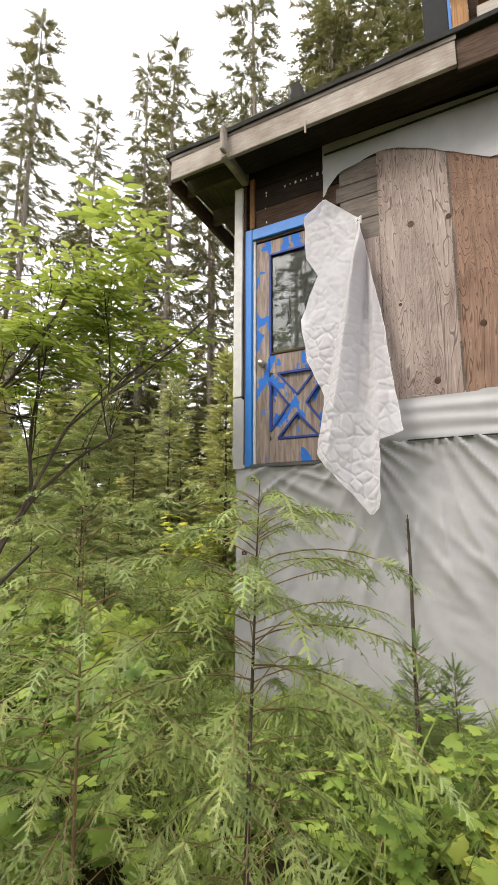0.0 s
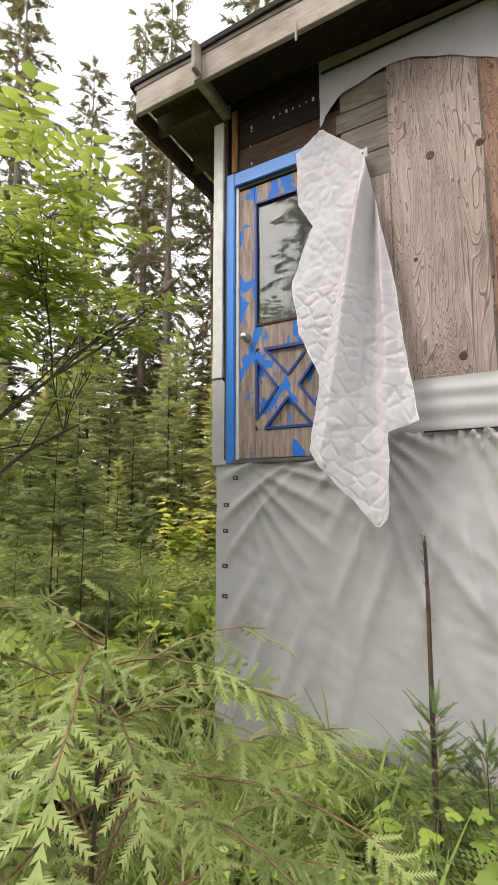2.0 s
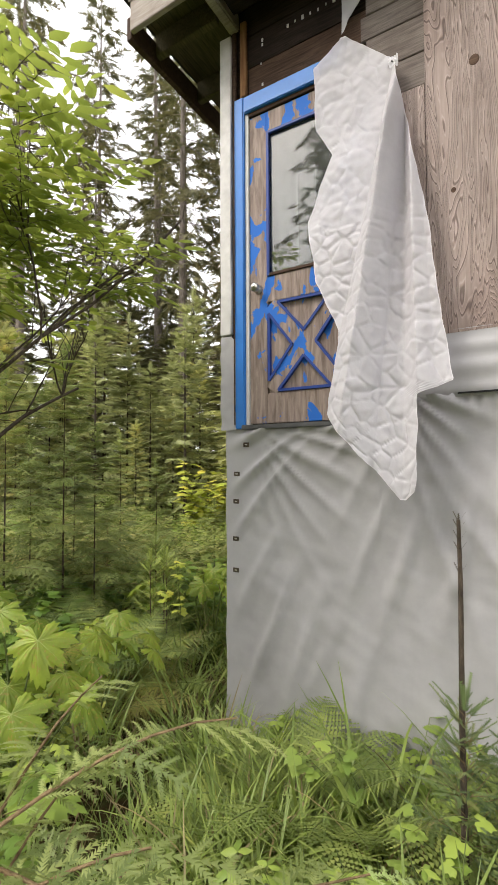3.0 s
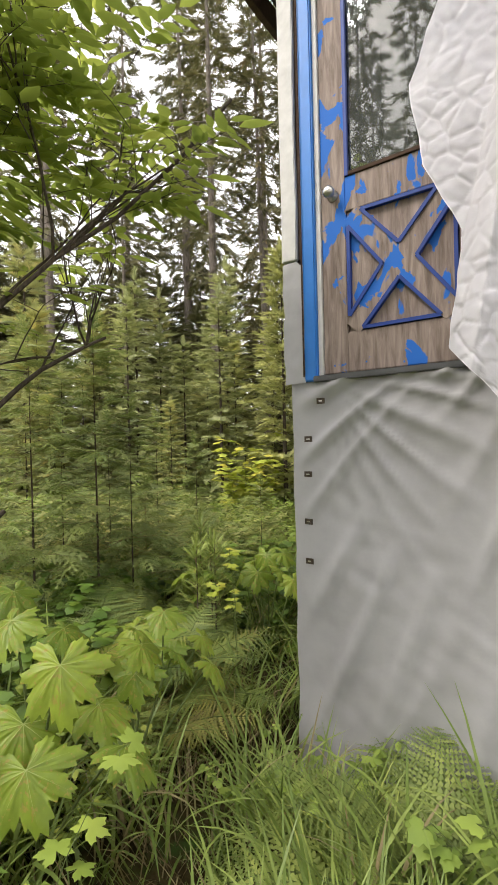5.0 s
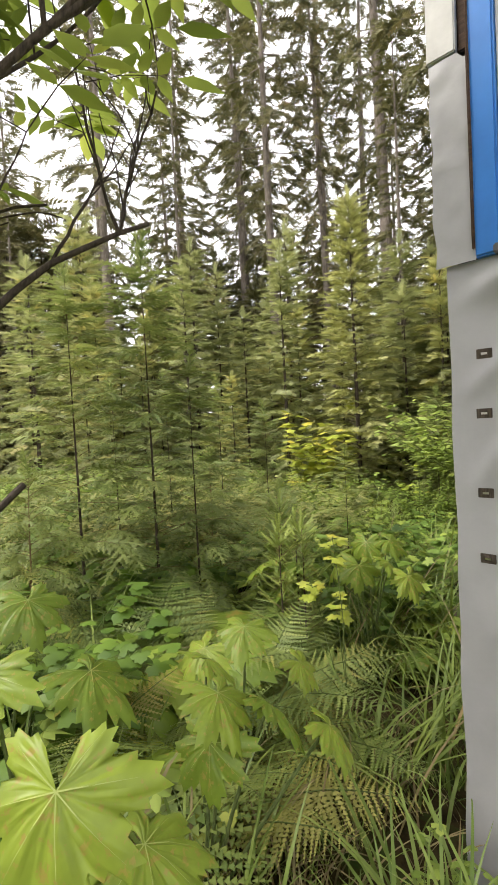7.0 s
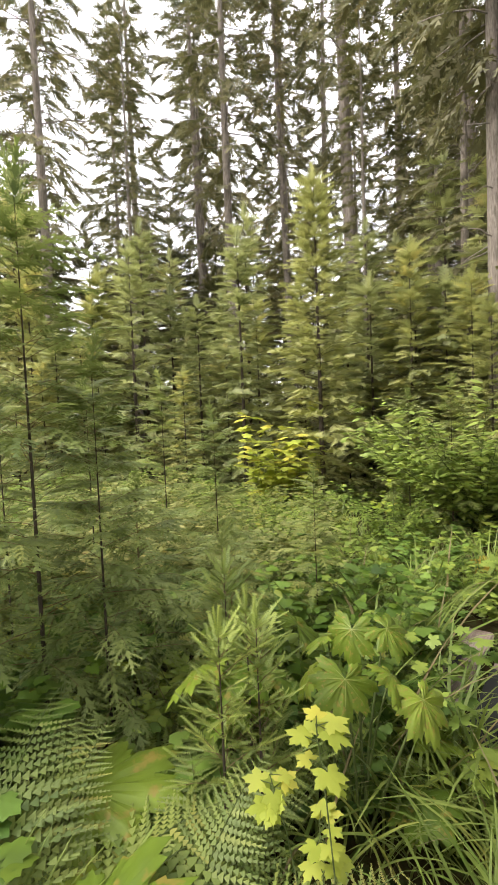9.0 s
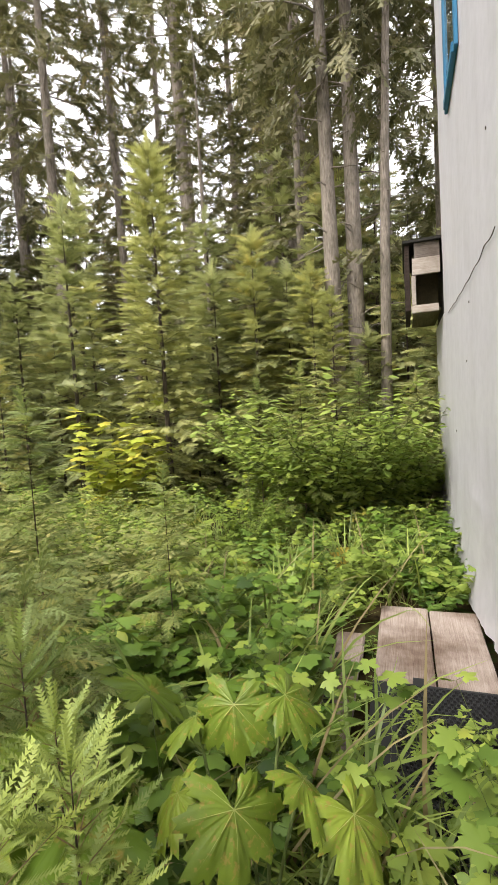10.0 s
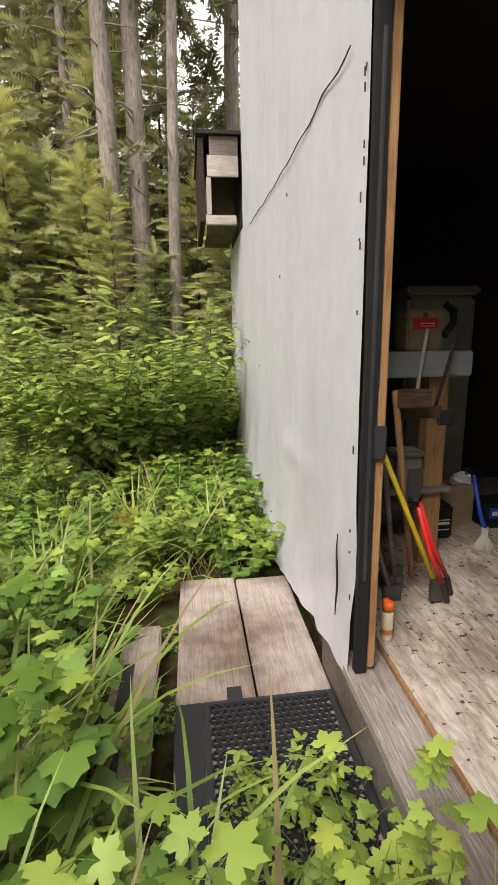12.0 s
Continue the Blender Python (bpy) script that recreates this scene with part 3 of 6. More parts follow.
def rag_pt(u, v):
    z = 3.888 - v * 2.636
    xl, xr = edge(LEFT, z), edge(RIGHT, z)
    x = xl + (xr - xl) * u
    x += 0.012 * noise.noise(Vector((z * 7, u * 2, 5))) * (abs(u - 0.5) * 2)
    dist = max(0, 3.72 - z)
    y = YA - 0.07 - 0.22 * min(1, dist / 2.4)
    k = (y - 1.14) / (YA - 1.14)
    x, z = 0.114 + (x - 0.114) * k, 1.447 + (z - 1.447) * k
    # long folds that fan out from the nail
    xa, xb, w = -0.42 - 0.125 * dist, -0.42 + 0.0 * dist, 0.03 + 0.055 * dist
    open_ = min(1, dist * 2.0)
    y -= open_ * 0.13 * max(0, 1 - abs(x - xa) / w) ** 0.8
    y += open_ * 0.05 * math.exp(-((x - xb) / (0.5 * w)) ** 2)
    y -= open_ * 0.05 * max(0, 1 - abs(x - xb - 0.6 * w) / (0.6 * w))
    sc = 11.0 if z < 2.7 else 7.0
    q = noise.voronoi(Vector((x * sc + 0.35 * noise.noise(Vector((x * 5, z * 5, 0))), z * sc, 3)))[0]
    y -= (0.010 if z < 2.7 else 0.005) * (min(1.0, (q[1] - q[0]) * 4.5) ** 0.5)
    y -= 0.012 * noise.noise(Vector((x * 6, z * 6, 1))) + 0.004 * noise.noise(Vector((x * 25, z * 25, 1)))
    return (x, min(y, YA - 0.045), z)


rag = thing("hanging_sheet", "white quilted sheet hanging from a nail over the door and plywood", "sheet")
part("cloth", sheet(100, 300, rag_pt, 0.004), M_RAG, rag, "", True)
b = bmesh.new()
KX, KY, KZ = rag_pt(0.97, (3.888 - 3.60) / 2.636)
tube(b, [(KX, YA - 0.02, KZ - 0.01), (KX, KY - 0.02, KZ)], [0.004, 0.004], 8)
part("nail", b, M_STEEL, rag)
part("torn_knot", sheet(8, 8, lambda u, v: (KX - 0.02 + 0.05 * u, KY - 0.012 - 0.02 * noise.noise(Vector((u * 5, v * 5, 0))), KZ - 0.03 + 0.06 * v)), M_RAG, rag)

# ---- roof over the south wall ----
roof = tagged(new("roof_low"), "low roof with mossy dark shingles and grey fascia", "roof", "", "structure")
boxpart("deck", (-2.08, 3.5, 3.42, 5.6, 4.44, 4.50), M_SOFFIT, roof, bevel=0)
boxpart("shingles", (-2.14, 3.5, 3.36, 5.62, 4.50, 4.545), M_SHINGLE, roof, "dark mossy shingle edge", bevel=0.004, wob=0.012, cuts=40)
boxpart("fascia", (-2.08, 0.30, 3.38, 3.415, 4.27, 4.499), M_FASCIA, roof, "weathered grey fascia board", wob=0.004, cuts=6)
boxpart("fascia", (0.302, 3.4, 3.40, 3.43, 4.24, 4.47), M_BROWNW, roof, "stained fascia board", wob=0.004, cuts=6)
boxpart("fascia_cap", (-2.09, 0.31, 3.375, 3.379, 4.465, 4.50), M_GREYB, roof)
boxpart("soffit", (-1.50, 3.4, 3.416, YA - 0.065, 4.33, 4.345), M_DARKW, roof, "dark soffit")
boxpart("rake_board", (-2.13, -2.085, 3.40, 5.5, 4.24, 4.40), M_BROWNW, roof, "dark side rake board", wob=0.006, cuts=8)
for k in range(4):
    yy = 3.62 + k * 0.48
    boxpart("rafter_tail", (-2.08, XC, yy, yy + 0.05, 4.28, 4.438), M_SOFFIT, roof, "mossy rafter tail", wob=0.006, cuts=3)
br = boxpart("bracket", (-1.545, -1.475, 3.36, YA, 4.27, 4.39), M_FASCIA, roof, "grey wooden eave bracket", bevel=0.01, wob=0.008, cuts=3)
boxpart("bracket", (-1.52, -1.48, 3.30, 3.375, 4.30, 4.52), M_FASCIA, roof, "grey wooden eave block", bevel=0.008)
# side wall above the low eave, behind the tails
boxpart("board_wall", (XC, XC + 0.13, YA + 0.145, 5.02, 2.42, 4.42), M_DARKW, wall_b, bevel=0)
boxpart("splinter", (-0.79, -0.775, 3.372, 3.379, 4.2, 4.33), M_FASCIA, roof)

# upper structure on the roof
upper = tagged(new("wall_upper"), "dark upper wall with a blue-edged window post on the roof", "wall", "", "structure")
boxpart("post", (0.10, 0.27, 3.56, 3.70, 4.53, 6.6), M_BLACK, upper, "dark tarred post")
boxpart("blue_trim", (0.271, 0.292, 3.55, 3.60, 4.53, 6.6), M_BLUE, upper, "blue edge strip")
boxpart("side_board", (0.294, 0.40, 3.52, 3.60, 4.48, 6.6), M_STUD, upper, "pale brown board")
boxpart("lintel", (0.45, 3.4, 3.42, 3.62, 4.60, 4.70), M_FASCIA, upper)
boxpart("wall_panel", (0.41, 3.4, 3.66, 3.76, 4.50, 6.6), M_BROWNW, upper)
boxpart("lintel", (0.47, 3.4, 3.44, 3.62, 4.92, 5.0), M_STUD, upper)

# ---- tall west wall ----
W0, W1 = 6.50, 10.15
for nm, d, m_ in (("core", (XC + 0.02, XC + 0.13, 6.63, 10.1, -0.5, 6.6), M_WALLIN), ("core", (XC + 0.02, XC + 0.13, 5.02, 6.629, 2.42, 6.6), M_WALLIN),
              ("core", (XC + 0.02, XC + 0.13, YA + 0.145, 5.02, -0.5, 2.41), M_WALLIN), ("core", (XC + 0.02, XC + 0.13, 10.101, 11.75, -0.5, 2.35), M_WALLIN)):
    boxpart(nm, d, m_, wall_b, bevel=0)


def wrap_main(u, v):
    y = W0 + u * (W1 - W0) + (0.035 * noise.noise(Vector((v * 16, 4, 0))) + 0.03 * (v > 0.5) if u == 1 else 0)
    low = -0.26 - 0.30 * min(1, u * 1.9)
    z = low + v * (6.6 - low)
    x = XC - 0.012 - 0.008 * noise.noise(Vector((y * 1.6, z * 0.5, 3))) - 0.004 * noise.noise(Vector((y * 7, z * 2.2, 1)))
    x -= 0.012 * math.exp(-((z - 0.1) / 0.35) ** 2) * math.sin(y * 11 + z * 8)
    x -= 0.015 * math.exp(-((z - 0.45) / 0.07) ** 2) * math.exp(-((y - 7.7) / 0.5) ** 2)
    x -= 0.05 * max(0, (-0.1 - z) / 0.5) * (1 + noise.noise(Vector((y * 6, 0, 0))))
    return (x, y, z)


def wrap_rear(u, v):
    y = W1 - 0.02 + u * (11.75 - W1)
    z = -0.56 + v * (2.34 + 0.56)
    return (XC - 0.004 - 0.006 * noise.noise(Vector((y * 2, z, 3))), y, z)


part("house_wrap", sheet(70, 130, wrap_main), M_WRAP, wall_b, "white house wrap with wrinkles", True)
part("house_wrap", sheet(24, 50, wrap_rear), M_WRAP, wall_b, "white house wrap", True)
# house wrap over the opening, with a torn curved lower edge
part("house_wrap", sheet(40, 60, lambda u, v: (XC - 0.014 - 0.03 * (1 - v) ** 6 - 0.012 * noise.noise(Vector((u * 3, v * 9, 2))) - 0.02 * math.exp(-((v - 0.05) * 14) ** 2), 5.02 + u * (W0 - 5.02) - 0.006,
     2.30 + 0.02 * math.sin(u * 9) + v * 4.3)), M_WRAP, wall_b, "white house wrap above the doorway", True)
boxpart("house_wrap", (XC - 0.012, XC + 0.015, YA + 0.15, 5.02, -0.4, 4.25), M_WRAP, wall_b, bevel=0)
# dark seam that runs aslant across the wrap
b = bmesh.new()
pts = []
for k in range(40):
    t = k / 39
    yy = 6.68 + t * 2.85
    zz = 2.16 + (2.21 - 2.16) * t + 0.16 * math.sin(t * math.pi) * -0.2 + 0.02 * noise.noise(Vector((t * 12, 0, 9)))
    pts.append((XC - 0.022, yy, zz))
tube(b, pts, [0.003 + 0.003 * abs(noise.noise(Vector((k * 0.7, 1, 1)))) for k in range(40)], 5)
part("torn_seam", b, M_BARKD, wall_b, "dark frayed seam")
b = bmesh.new()
tube(b, [(XC - 0.03, 6.66 + 0.01 * math.sin(k), 0.32 - 0.05 * k) for k in range(9)], [0.002 + 0.004 * math.sin(k / 8 * 3.1) for k in range(9)], 5)
part("tear", b, M_BLACK, wall_b, "black tear in the wrap")
rnd = random.Random(22)
for k in range(14):
    y, z = rnd.uniform(6.505, 6.53), rnd.uniform(0.0, 2.1)
    s = rnd.uniform(0.004, 0.018)
    boxpart("tear", (XC - 0.024, XC - 0.02, y - 0.003, y + 0.003, z - s, z + s), M_BARKD, wall_b, "small dark tear", bevel=0)
for k in range(4):
    y, z = rnd.uniform(6.8, 9.2), rnd.uniform(0.0, 3.0)
    boxpart("staple_mark", (XC - 0.026, XC - 0.02, y - 0.003, y + 0.003, z - 0.01, z + 0.008), M_BARKD, wall_b, "tiny dark staple mark", bevel=0)
# blue window in the wall
win = tagged(new("window_1"), "small high window with a teal blue frame", "window", "", "structure")
for nm, d in (("window_frame", (XC - 0.045, XC - 0.016, 8.02, 8.10, 4.02, 5.4)), ("window_frame", (XC - 0.045, XC - 0.016, 8.90, 8.98, 4.02, 5.4)),
              ("window_frame", (XC - 0.045, XC - 0.016, 8.101, 8.899, 5.32, 5.4)), ("window_sill", (XC - 0.06, XC - 0.016, 8.101, 8.899, 4.02, 4.10))):
    boxpart(nm, d, M_TEAL, win, bevel=0.004)
boxpart("pane", (XC - 0.026, XC - 0.020, 8.101, 8.899, 4.101, 5.319), M_GLASS, win, bevel=0)

# rear eave seen past the corner
eave = tagged(new("roof_rear"), "rear eave of grey boards with an open soffit box", "roof", "", "structure")
for nm, d, m_, lb in (("top_board", (-1.90, XC - 0.02, 10.42, 10.45, 3.10, 3.29), M_GREYB, "dark weathered top board"),
                  ("fascia", (-1.93, XC - 0.02, 10.40, 10.44, 2.885, 3.095), M_FASCIA, "pale grey board"),
                  ("frame_side", (-1.945, -1.89, 10.40, 10.44, 2.50, 2.88), M_FASCIA, ""), ("frame_bottom", (-1.955, -1.62, 10.39, 10.45, 2.40, 2.495), M_FASCIA, ""),
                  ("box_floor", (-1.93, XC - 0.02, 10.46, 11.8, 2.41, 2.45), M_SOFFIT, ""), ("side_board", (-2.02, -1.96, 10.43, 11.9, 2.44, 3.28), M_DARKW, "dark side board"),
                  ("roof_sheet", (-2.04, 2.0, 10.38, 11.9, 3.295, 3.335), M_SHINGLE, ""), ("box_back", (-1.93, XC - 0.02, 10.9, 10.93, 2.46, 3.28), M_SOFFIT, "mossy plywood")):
    boxpart(nm, d, m_, eave, lb, wob=0.003)
boxpart("rear_upper_wall", (XC + 0.02, XC + 0.1, 10.16, 11.8, 2.36, 3.28), M_WALLIN, eave, bevel=0)

# unseen other walls and the main roof, added to close the dark house
closing = tagged(new("wall_closing"), "plain near-black unseen outer walls that close the house", "wall", "", "structure")
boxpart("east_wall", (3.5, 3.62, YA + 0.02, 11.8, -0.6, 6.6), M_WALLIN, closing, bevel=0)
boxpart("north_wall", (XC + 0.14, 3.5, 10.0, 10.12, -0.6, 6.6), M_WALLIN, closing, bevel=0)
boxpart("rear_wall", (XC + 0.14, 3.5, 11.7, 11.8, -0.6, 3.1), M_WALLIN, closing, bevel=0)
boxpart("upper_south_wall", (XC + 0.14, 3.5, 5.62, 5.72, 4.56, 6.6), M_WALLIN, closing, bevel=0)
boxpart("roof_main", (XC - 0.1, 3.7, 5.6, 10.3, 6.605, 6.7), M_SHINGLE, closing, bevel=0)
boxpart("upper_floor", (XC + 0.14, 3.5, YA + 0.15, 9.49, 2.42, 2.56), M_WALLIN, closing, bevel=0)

# ---- doorway, interior ----
doorway = tagged(new("door_2"), "open workshop doorway with black jamb and worn sill", "doorway", "", "structure")
boxpart("jamb", (XC - 0.004, -1.525, 6.46, 6.50, -0.23, 2.30), M_BLACK, doorway, "black tarred jamb", wob=0.006, cuts=20)
boxpart("stud", (-1.523, -1.488, 6.47, 6.60, -0.21, 2.40), M_STUD, doorway, "brown wooden stud", wob=0.002, cuts=8)
boxpart("jamb_strip", (-1.560, -1.545, 6.452, 6.459, 0.2, 2.1), M_STEEL, doorway, "thin metal strip")
lt = boxpart("latch", (-1.535, -1.49, 6.448, 6.459, 0.70, 0.83), M_STEEL, doorway, "rusty latch plate")
boxpart("jamb", (XC, XC + 0.12, 5.02, 5.08, -0.20, 2.30), M_BLACK, doorway)
boxpart("header", (XC + 0.005, XC + 0.13, 5.09, 6.62, 2.305, 2.41), M_BLACK, doorway, "black header")
boxpart("sill", (XC - 0.03, -1.41, 4.6, 6.63, -0.29, -0.233), M_SILL, doorway, "grey cracked wooden sill", bevel=0.008, wob=0.004, cuts=16)
boxpart("sill_face", (XC - 0.02, XC + 0.03, 4.6, 6.9, -0.62, -0.292), M_GREYB, doorway, "grey board under the sill", wob=0.004, cuts=6)
boxpart("sill_edge", (-1.408, -1.395, 4.6, 6.63, -0.26, -0.214), M_STUD, doorway, wob=0.003, cuts=10)
floor = tagged(boxpart("floor", (-1.394, 3.49, YA + 0.15, 9.49, -0.28, -0.216), M_FLOOR, None, bevel=0), "worn pale plywood floor with stains and leaf litter", "floor", "", "structure")
# ceiling and inner walls coloured near black for the workshop's shade
ceil = tagged(boxpart("ceiling", (XC + 0.14, 3.49, YA + 0.15, 9.49, 2.35, 2.418), M_WALLIN, None, bevel=0), "ceiling with the unlit room's shade in its colour", "ceiling", "", "structure")
part_wall = tagged(boxpart("wall_partition", (1.6, 1.7, YA + 0.16, 9.48, -0.21, 2.34), M_WALLIN, None, bevel=0), "inner wall with the unlit room's shade in its colour", "wall", "", "structure")
back_wall = tagged(boxpart("wall_back", (-1.43, 1.59, 8.9, 8.96, -0.21, 2.34), M_WALLIN, None, bevel=0), "inner back wall with the unlit room's shade in its colour", "wall", "", "structure")

# spray can
can = thing("spray_can", "white and orange spray can with orange cap on the floor", "spray can")
b = lathe(bmesh.new(), ((0.024, 0), (0.027, 0.004), (0.027, 0.13), (0.026, 0.14)), 20, (0, 0, 0))
part("body", b, M_LABEL, can, "cream printed can", True)
part("label_band", lathe(bmesh.new(), ((0.0275, 0.03), (0.0275, 0.055)), 20), plain("rust_band", (0.45, 0.20, 0.06), 0.4), can)
part("rim", lathe(bmesh.new(), ((0.026, 0.141), (0.0275, 0.143), (0.0265, 0.148)), 20), M_CHROME, can)
cp = part("cap", lathe(bmesh.new(), ((0.0265, 0.149), (0.0265, 0.178), (0.024, 0.186), (0.012, 0.188)), 20), M_ORANGE, can, "orange cap", True)
part("nozzle", box(bmesh.new(), -0.024, 0.004, -0.008, 0.008, 0.186, 0.203, bevel=0.003), M_ORANGE, cp)
at(can, (-1.352, 6.66, -0.216))


def tool(name, label, cat, a, b_, r, material, head=None):
    t = thing(name, label, cat)
    a, b_ = Vector(a), Vector(b_)
    m = a.lerp(b_, 0.5)
    part("handle", tube(bmesh.new(), [a, m, b_], [r, r * 1.05, r * 0.95], 10), material, t, "", True)
    return t


axe = tool("axe", "axe with pale wooden handle leaning in the dark corner", "axe", (-1.24, 6.95, 0.9), (-1.08, 6.98, -0.1), 0.016, M_STUD)
part("head", box(bmesh.new(), -1.24, -1.06, 6.93, 6.97, 0.80, 0.90, bevel=0.012, wob=0.01), M_BROWNW, axe, "rusty brown head")
rod = tool("yellow_handled_tool", "long yellow-handled tool leaning in the corner", "garden tool", (-1.31, 6.9, 0.62), (-1.0, 6.9, -0.08), 0.013, M_YELLOW)
part("blade", box(bmesh.new(), -1.02, -0.95, 6.88, 6.91, -0.20, -0.07, bevel=0.006), M_STEEL, rod, "dark metal blade")
lop = thing("loppers", "red-handled loppers standing on the floor", "loppers")
for x0, x1, yy in ((-1.12, -0.96, 6.88), (-1.08, -0.90, 6.95)):
    hd = part("handle", tube(bmesh.new(), [(x0, yy, 0.33), ((x0 + x1) / 2, yy, 0.08), (x1, yy, -0.10)], [0.013, 0.014, 0.012], 10), M_RED, lop, "red handle", True)
    part("grip", tube(bmesh.new(), [(x1, yy, -0.10), (x1 + 0.03, yy, -0.2)], [0.017, 0.015], 10), M_RUBBER, hd)
part("pivot", lathe(bmesh.new(), ((0.02, 0), (0.02, 0.02)), 12, (-1.13, 6.9, 0.36)), M_STEEL, lop)
part("blade", box(bmesh.new(), -1.18, -1.10, 6.89, 6.905, 0.37, 0.52, bevel=0.006, wob=0.01), M_STEEL, lop)
for k, (xa, za, xb, yy) in enumerate(((-1.28, 0.9, -1.14, 7.05), (-1.33, 0.5, -1.17, 7.1), (-1.36, 0.3, -1.2, 6.95), (-1.22, 0.75, -1.10, 7.15))):
    t = tool("tool_handle", "worn wooden tool handle leaning in the corner", "garden tool", (xa, yy, za), (xb, yy, -0.19), 0.014, M_BROWNW if k % 2 else M_GREYB)
    part("head", box(bmesh.new(), xb - 0.05, xb + 0.05, yy - 0.012, yy + 0.012, -0.212, -0.12, bevel=0.006), M_STEEL, t)
blade = thing("hand_saw", "curved handsaw hanging under the shelf end", "saw")
part("blade", box(bmesh.new(), -1.16, -0.93, 7.06, 7.065, 0.74, 0.80, bevel=0.002), M_BROWNW, blade, "rusty blade")
part("grip", box(bmesh.new(), -0.95, -0.86, 7.05, 7.08, 0.70, 0.78, bevel=0.01), M_RUBBER, blade)
# shelf with post
shelf = thing("workbench", "rough workbench with grey top board and pine post", "workbench")
boxpart("top_board", (-1.42, -0.655, 7.26, 7.75, 0.93, 1.07), M_GREYP, shelf, "grey painted board", bevel=0.008)
boxpart("post", (-0.87, -0.75, 7.32, 7.41, -0.214, 0.928), M_STUD, shelf, "pine post")
boxpart("lower_shelf", (-1.40, -0.72, 7.28, 7.6, 0.25, 0.285), M_GREYB, shelf)
boxpart("back_post", (-1.42, -1.34, 7.62, 7.7, -0.214, 0.928), M_STUD, shelf)
tb = thing("metal_case", "tan metal tool case with a red label on the workbench", "tool case")
boxpart("body", (-1.03, -0.82, 7.30, 7.46, 1.072, 1.24), M_TAN, tb, "", bevel=0.012)
boxpart("lid", (-1.04, -0.81, 7.295, 7.465, 1.242, 1.29), M_TAN, tb, bevel=0.012)
lb = boxpart("red_label", (-1.00, -0.86, 7.288, 7.293, 1.19, 1.245), M_RED, tb, "red label", bevel=0.001)
part("print_bar", box(bmesh.new(), -0.96, -0.88, 7.285, 7.2875, 1.215, 1.222), M_WHITEP, lb)
part("print_bar", box(bmesh.new(), -0.96, -0.88, 7.285, 7.2875, 1.203, 1.207), M_WHITEP, lb)
boxpart("latch", (-0.95, -0.92, 7.285, 7.292, 1.252, 1.275), M_STEEL, tb)
part("handle", tube(bmesh.new(), [(-0.8, 7.33, 1.15), (-0.75, 7.33, 1.22), (-0.75, 7.33, 1.28), (-0.8, 7.33, 1.32)], [0.02] * 4, 8), M_BLACK, tb)
wr = tool("steel_rod", "white metal rod leaning on the workbench", "rod", (-0.955, 7.22, 1.19), (-1.0, 7.22, 0.80), 0.010, M_WHITEP)
hk = tool("hack_saw", "dark thin hacksaw frame leaning on the workbench", "saw", (-0.80, 7.2, 1.15), (-0.90, 7.2, 0.74), 0.009, M_BROWNW)
boxc = thing("small_box", "small brown-grey lidded box on the lower shelf", "box")
boxpart("body", (-1.03, -0.88, 7.32, 7.45, 0.286, 0.46), M_CARD, boxc, bevel=0.01)
boxpart("lid", (-1.04, -0.87, 7.31, 7.46, 0.462, 0.50), M_CARD, boxc, bevel=0.01)
coat = thing("dark_coat", "dark cloth hanging behind the jamb", "cloth")
part("cloth", sheet(14, 24, lambda u, v: (-1.30 + 0.22 * u + 0.02 * v, 7.42 + 0.03 * math.sin(u * 11 + v * 3), 1.95 - 0.78 * v - 0.05 * math.sin(u * 3.1)), 0.01), M_RUBBER, coat, "", True)
can2 = thing("black_jug", "black oil jug with white print on the floor", "jug")
boxpart("body", (-0.60, -0.46, 7.64, 7.76, -0.216, 0.02), M_BLACK, can2, bevel=0.015)
boxpart("cap", (-0.56, -0.51, 7.67, 7.73, 0.021, 0.05), M_BLACK, can2, bevel=0.006)
for z in (-0.08, -0.11, -0.15):
    boxpart("print_bar", (-0.57, -0.49, 7.634, 7.638, z, z + (0.018 if z == -0.11 else 0.006)), M_WHITEP, can2, bevel=0)
cb = thing("cardboard_box", "brown cardboard box on the workshop floor", "box")
boxpart("body", (-0.44, -0.18, 7.85, 8.1, -0.216, 0.06), M_TAN, cb, bevel=0.004)
boxpart("flap", (-0.44, -0.18, 7.83, 7.848, 0.03, 0.10), M_TAN, cb, bevel=0.002)
bx = thing("blue_labelled_box", "dark box with blue label on the floor", "box")
boxpart("body", (-0.14, 0.14, 7.75, 7.95, -0.216, -0.03), M_BLACK, bx, bevel=0.004)
boxpart("label", (-0.12, 0.12, 7.744, 7.748, -0.14, -0.06), M_BRUSHB, bx, bevel=0)
boxpart("print_bar", (-0.10, 0.10, 7.740, 7.7425, -0.115, -0.085), M_WHITEP, bx, bevel=0)
brush = thing("hand_broom", "broom with white bristles and blue handle leaning on a box", "broom")
part("handle", tube(bmesh.new(), [(-0.40, 7.55, 0.26), (-0.36, 7.5, 0.0), (-0.345, 7.46, -0.08)], [0.012, 0.014, 0.014], 10), M_BRUSHB, brush, "blue handle", True)
part("collar", lathe(bmesh.new(), ((0.02, -0.12), (0.022, -0.07)), 12, (-0.345, 7.46, 0)), M_WHITEP, brush)
rnd = random.Random(5)
b = bmesh.new()
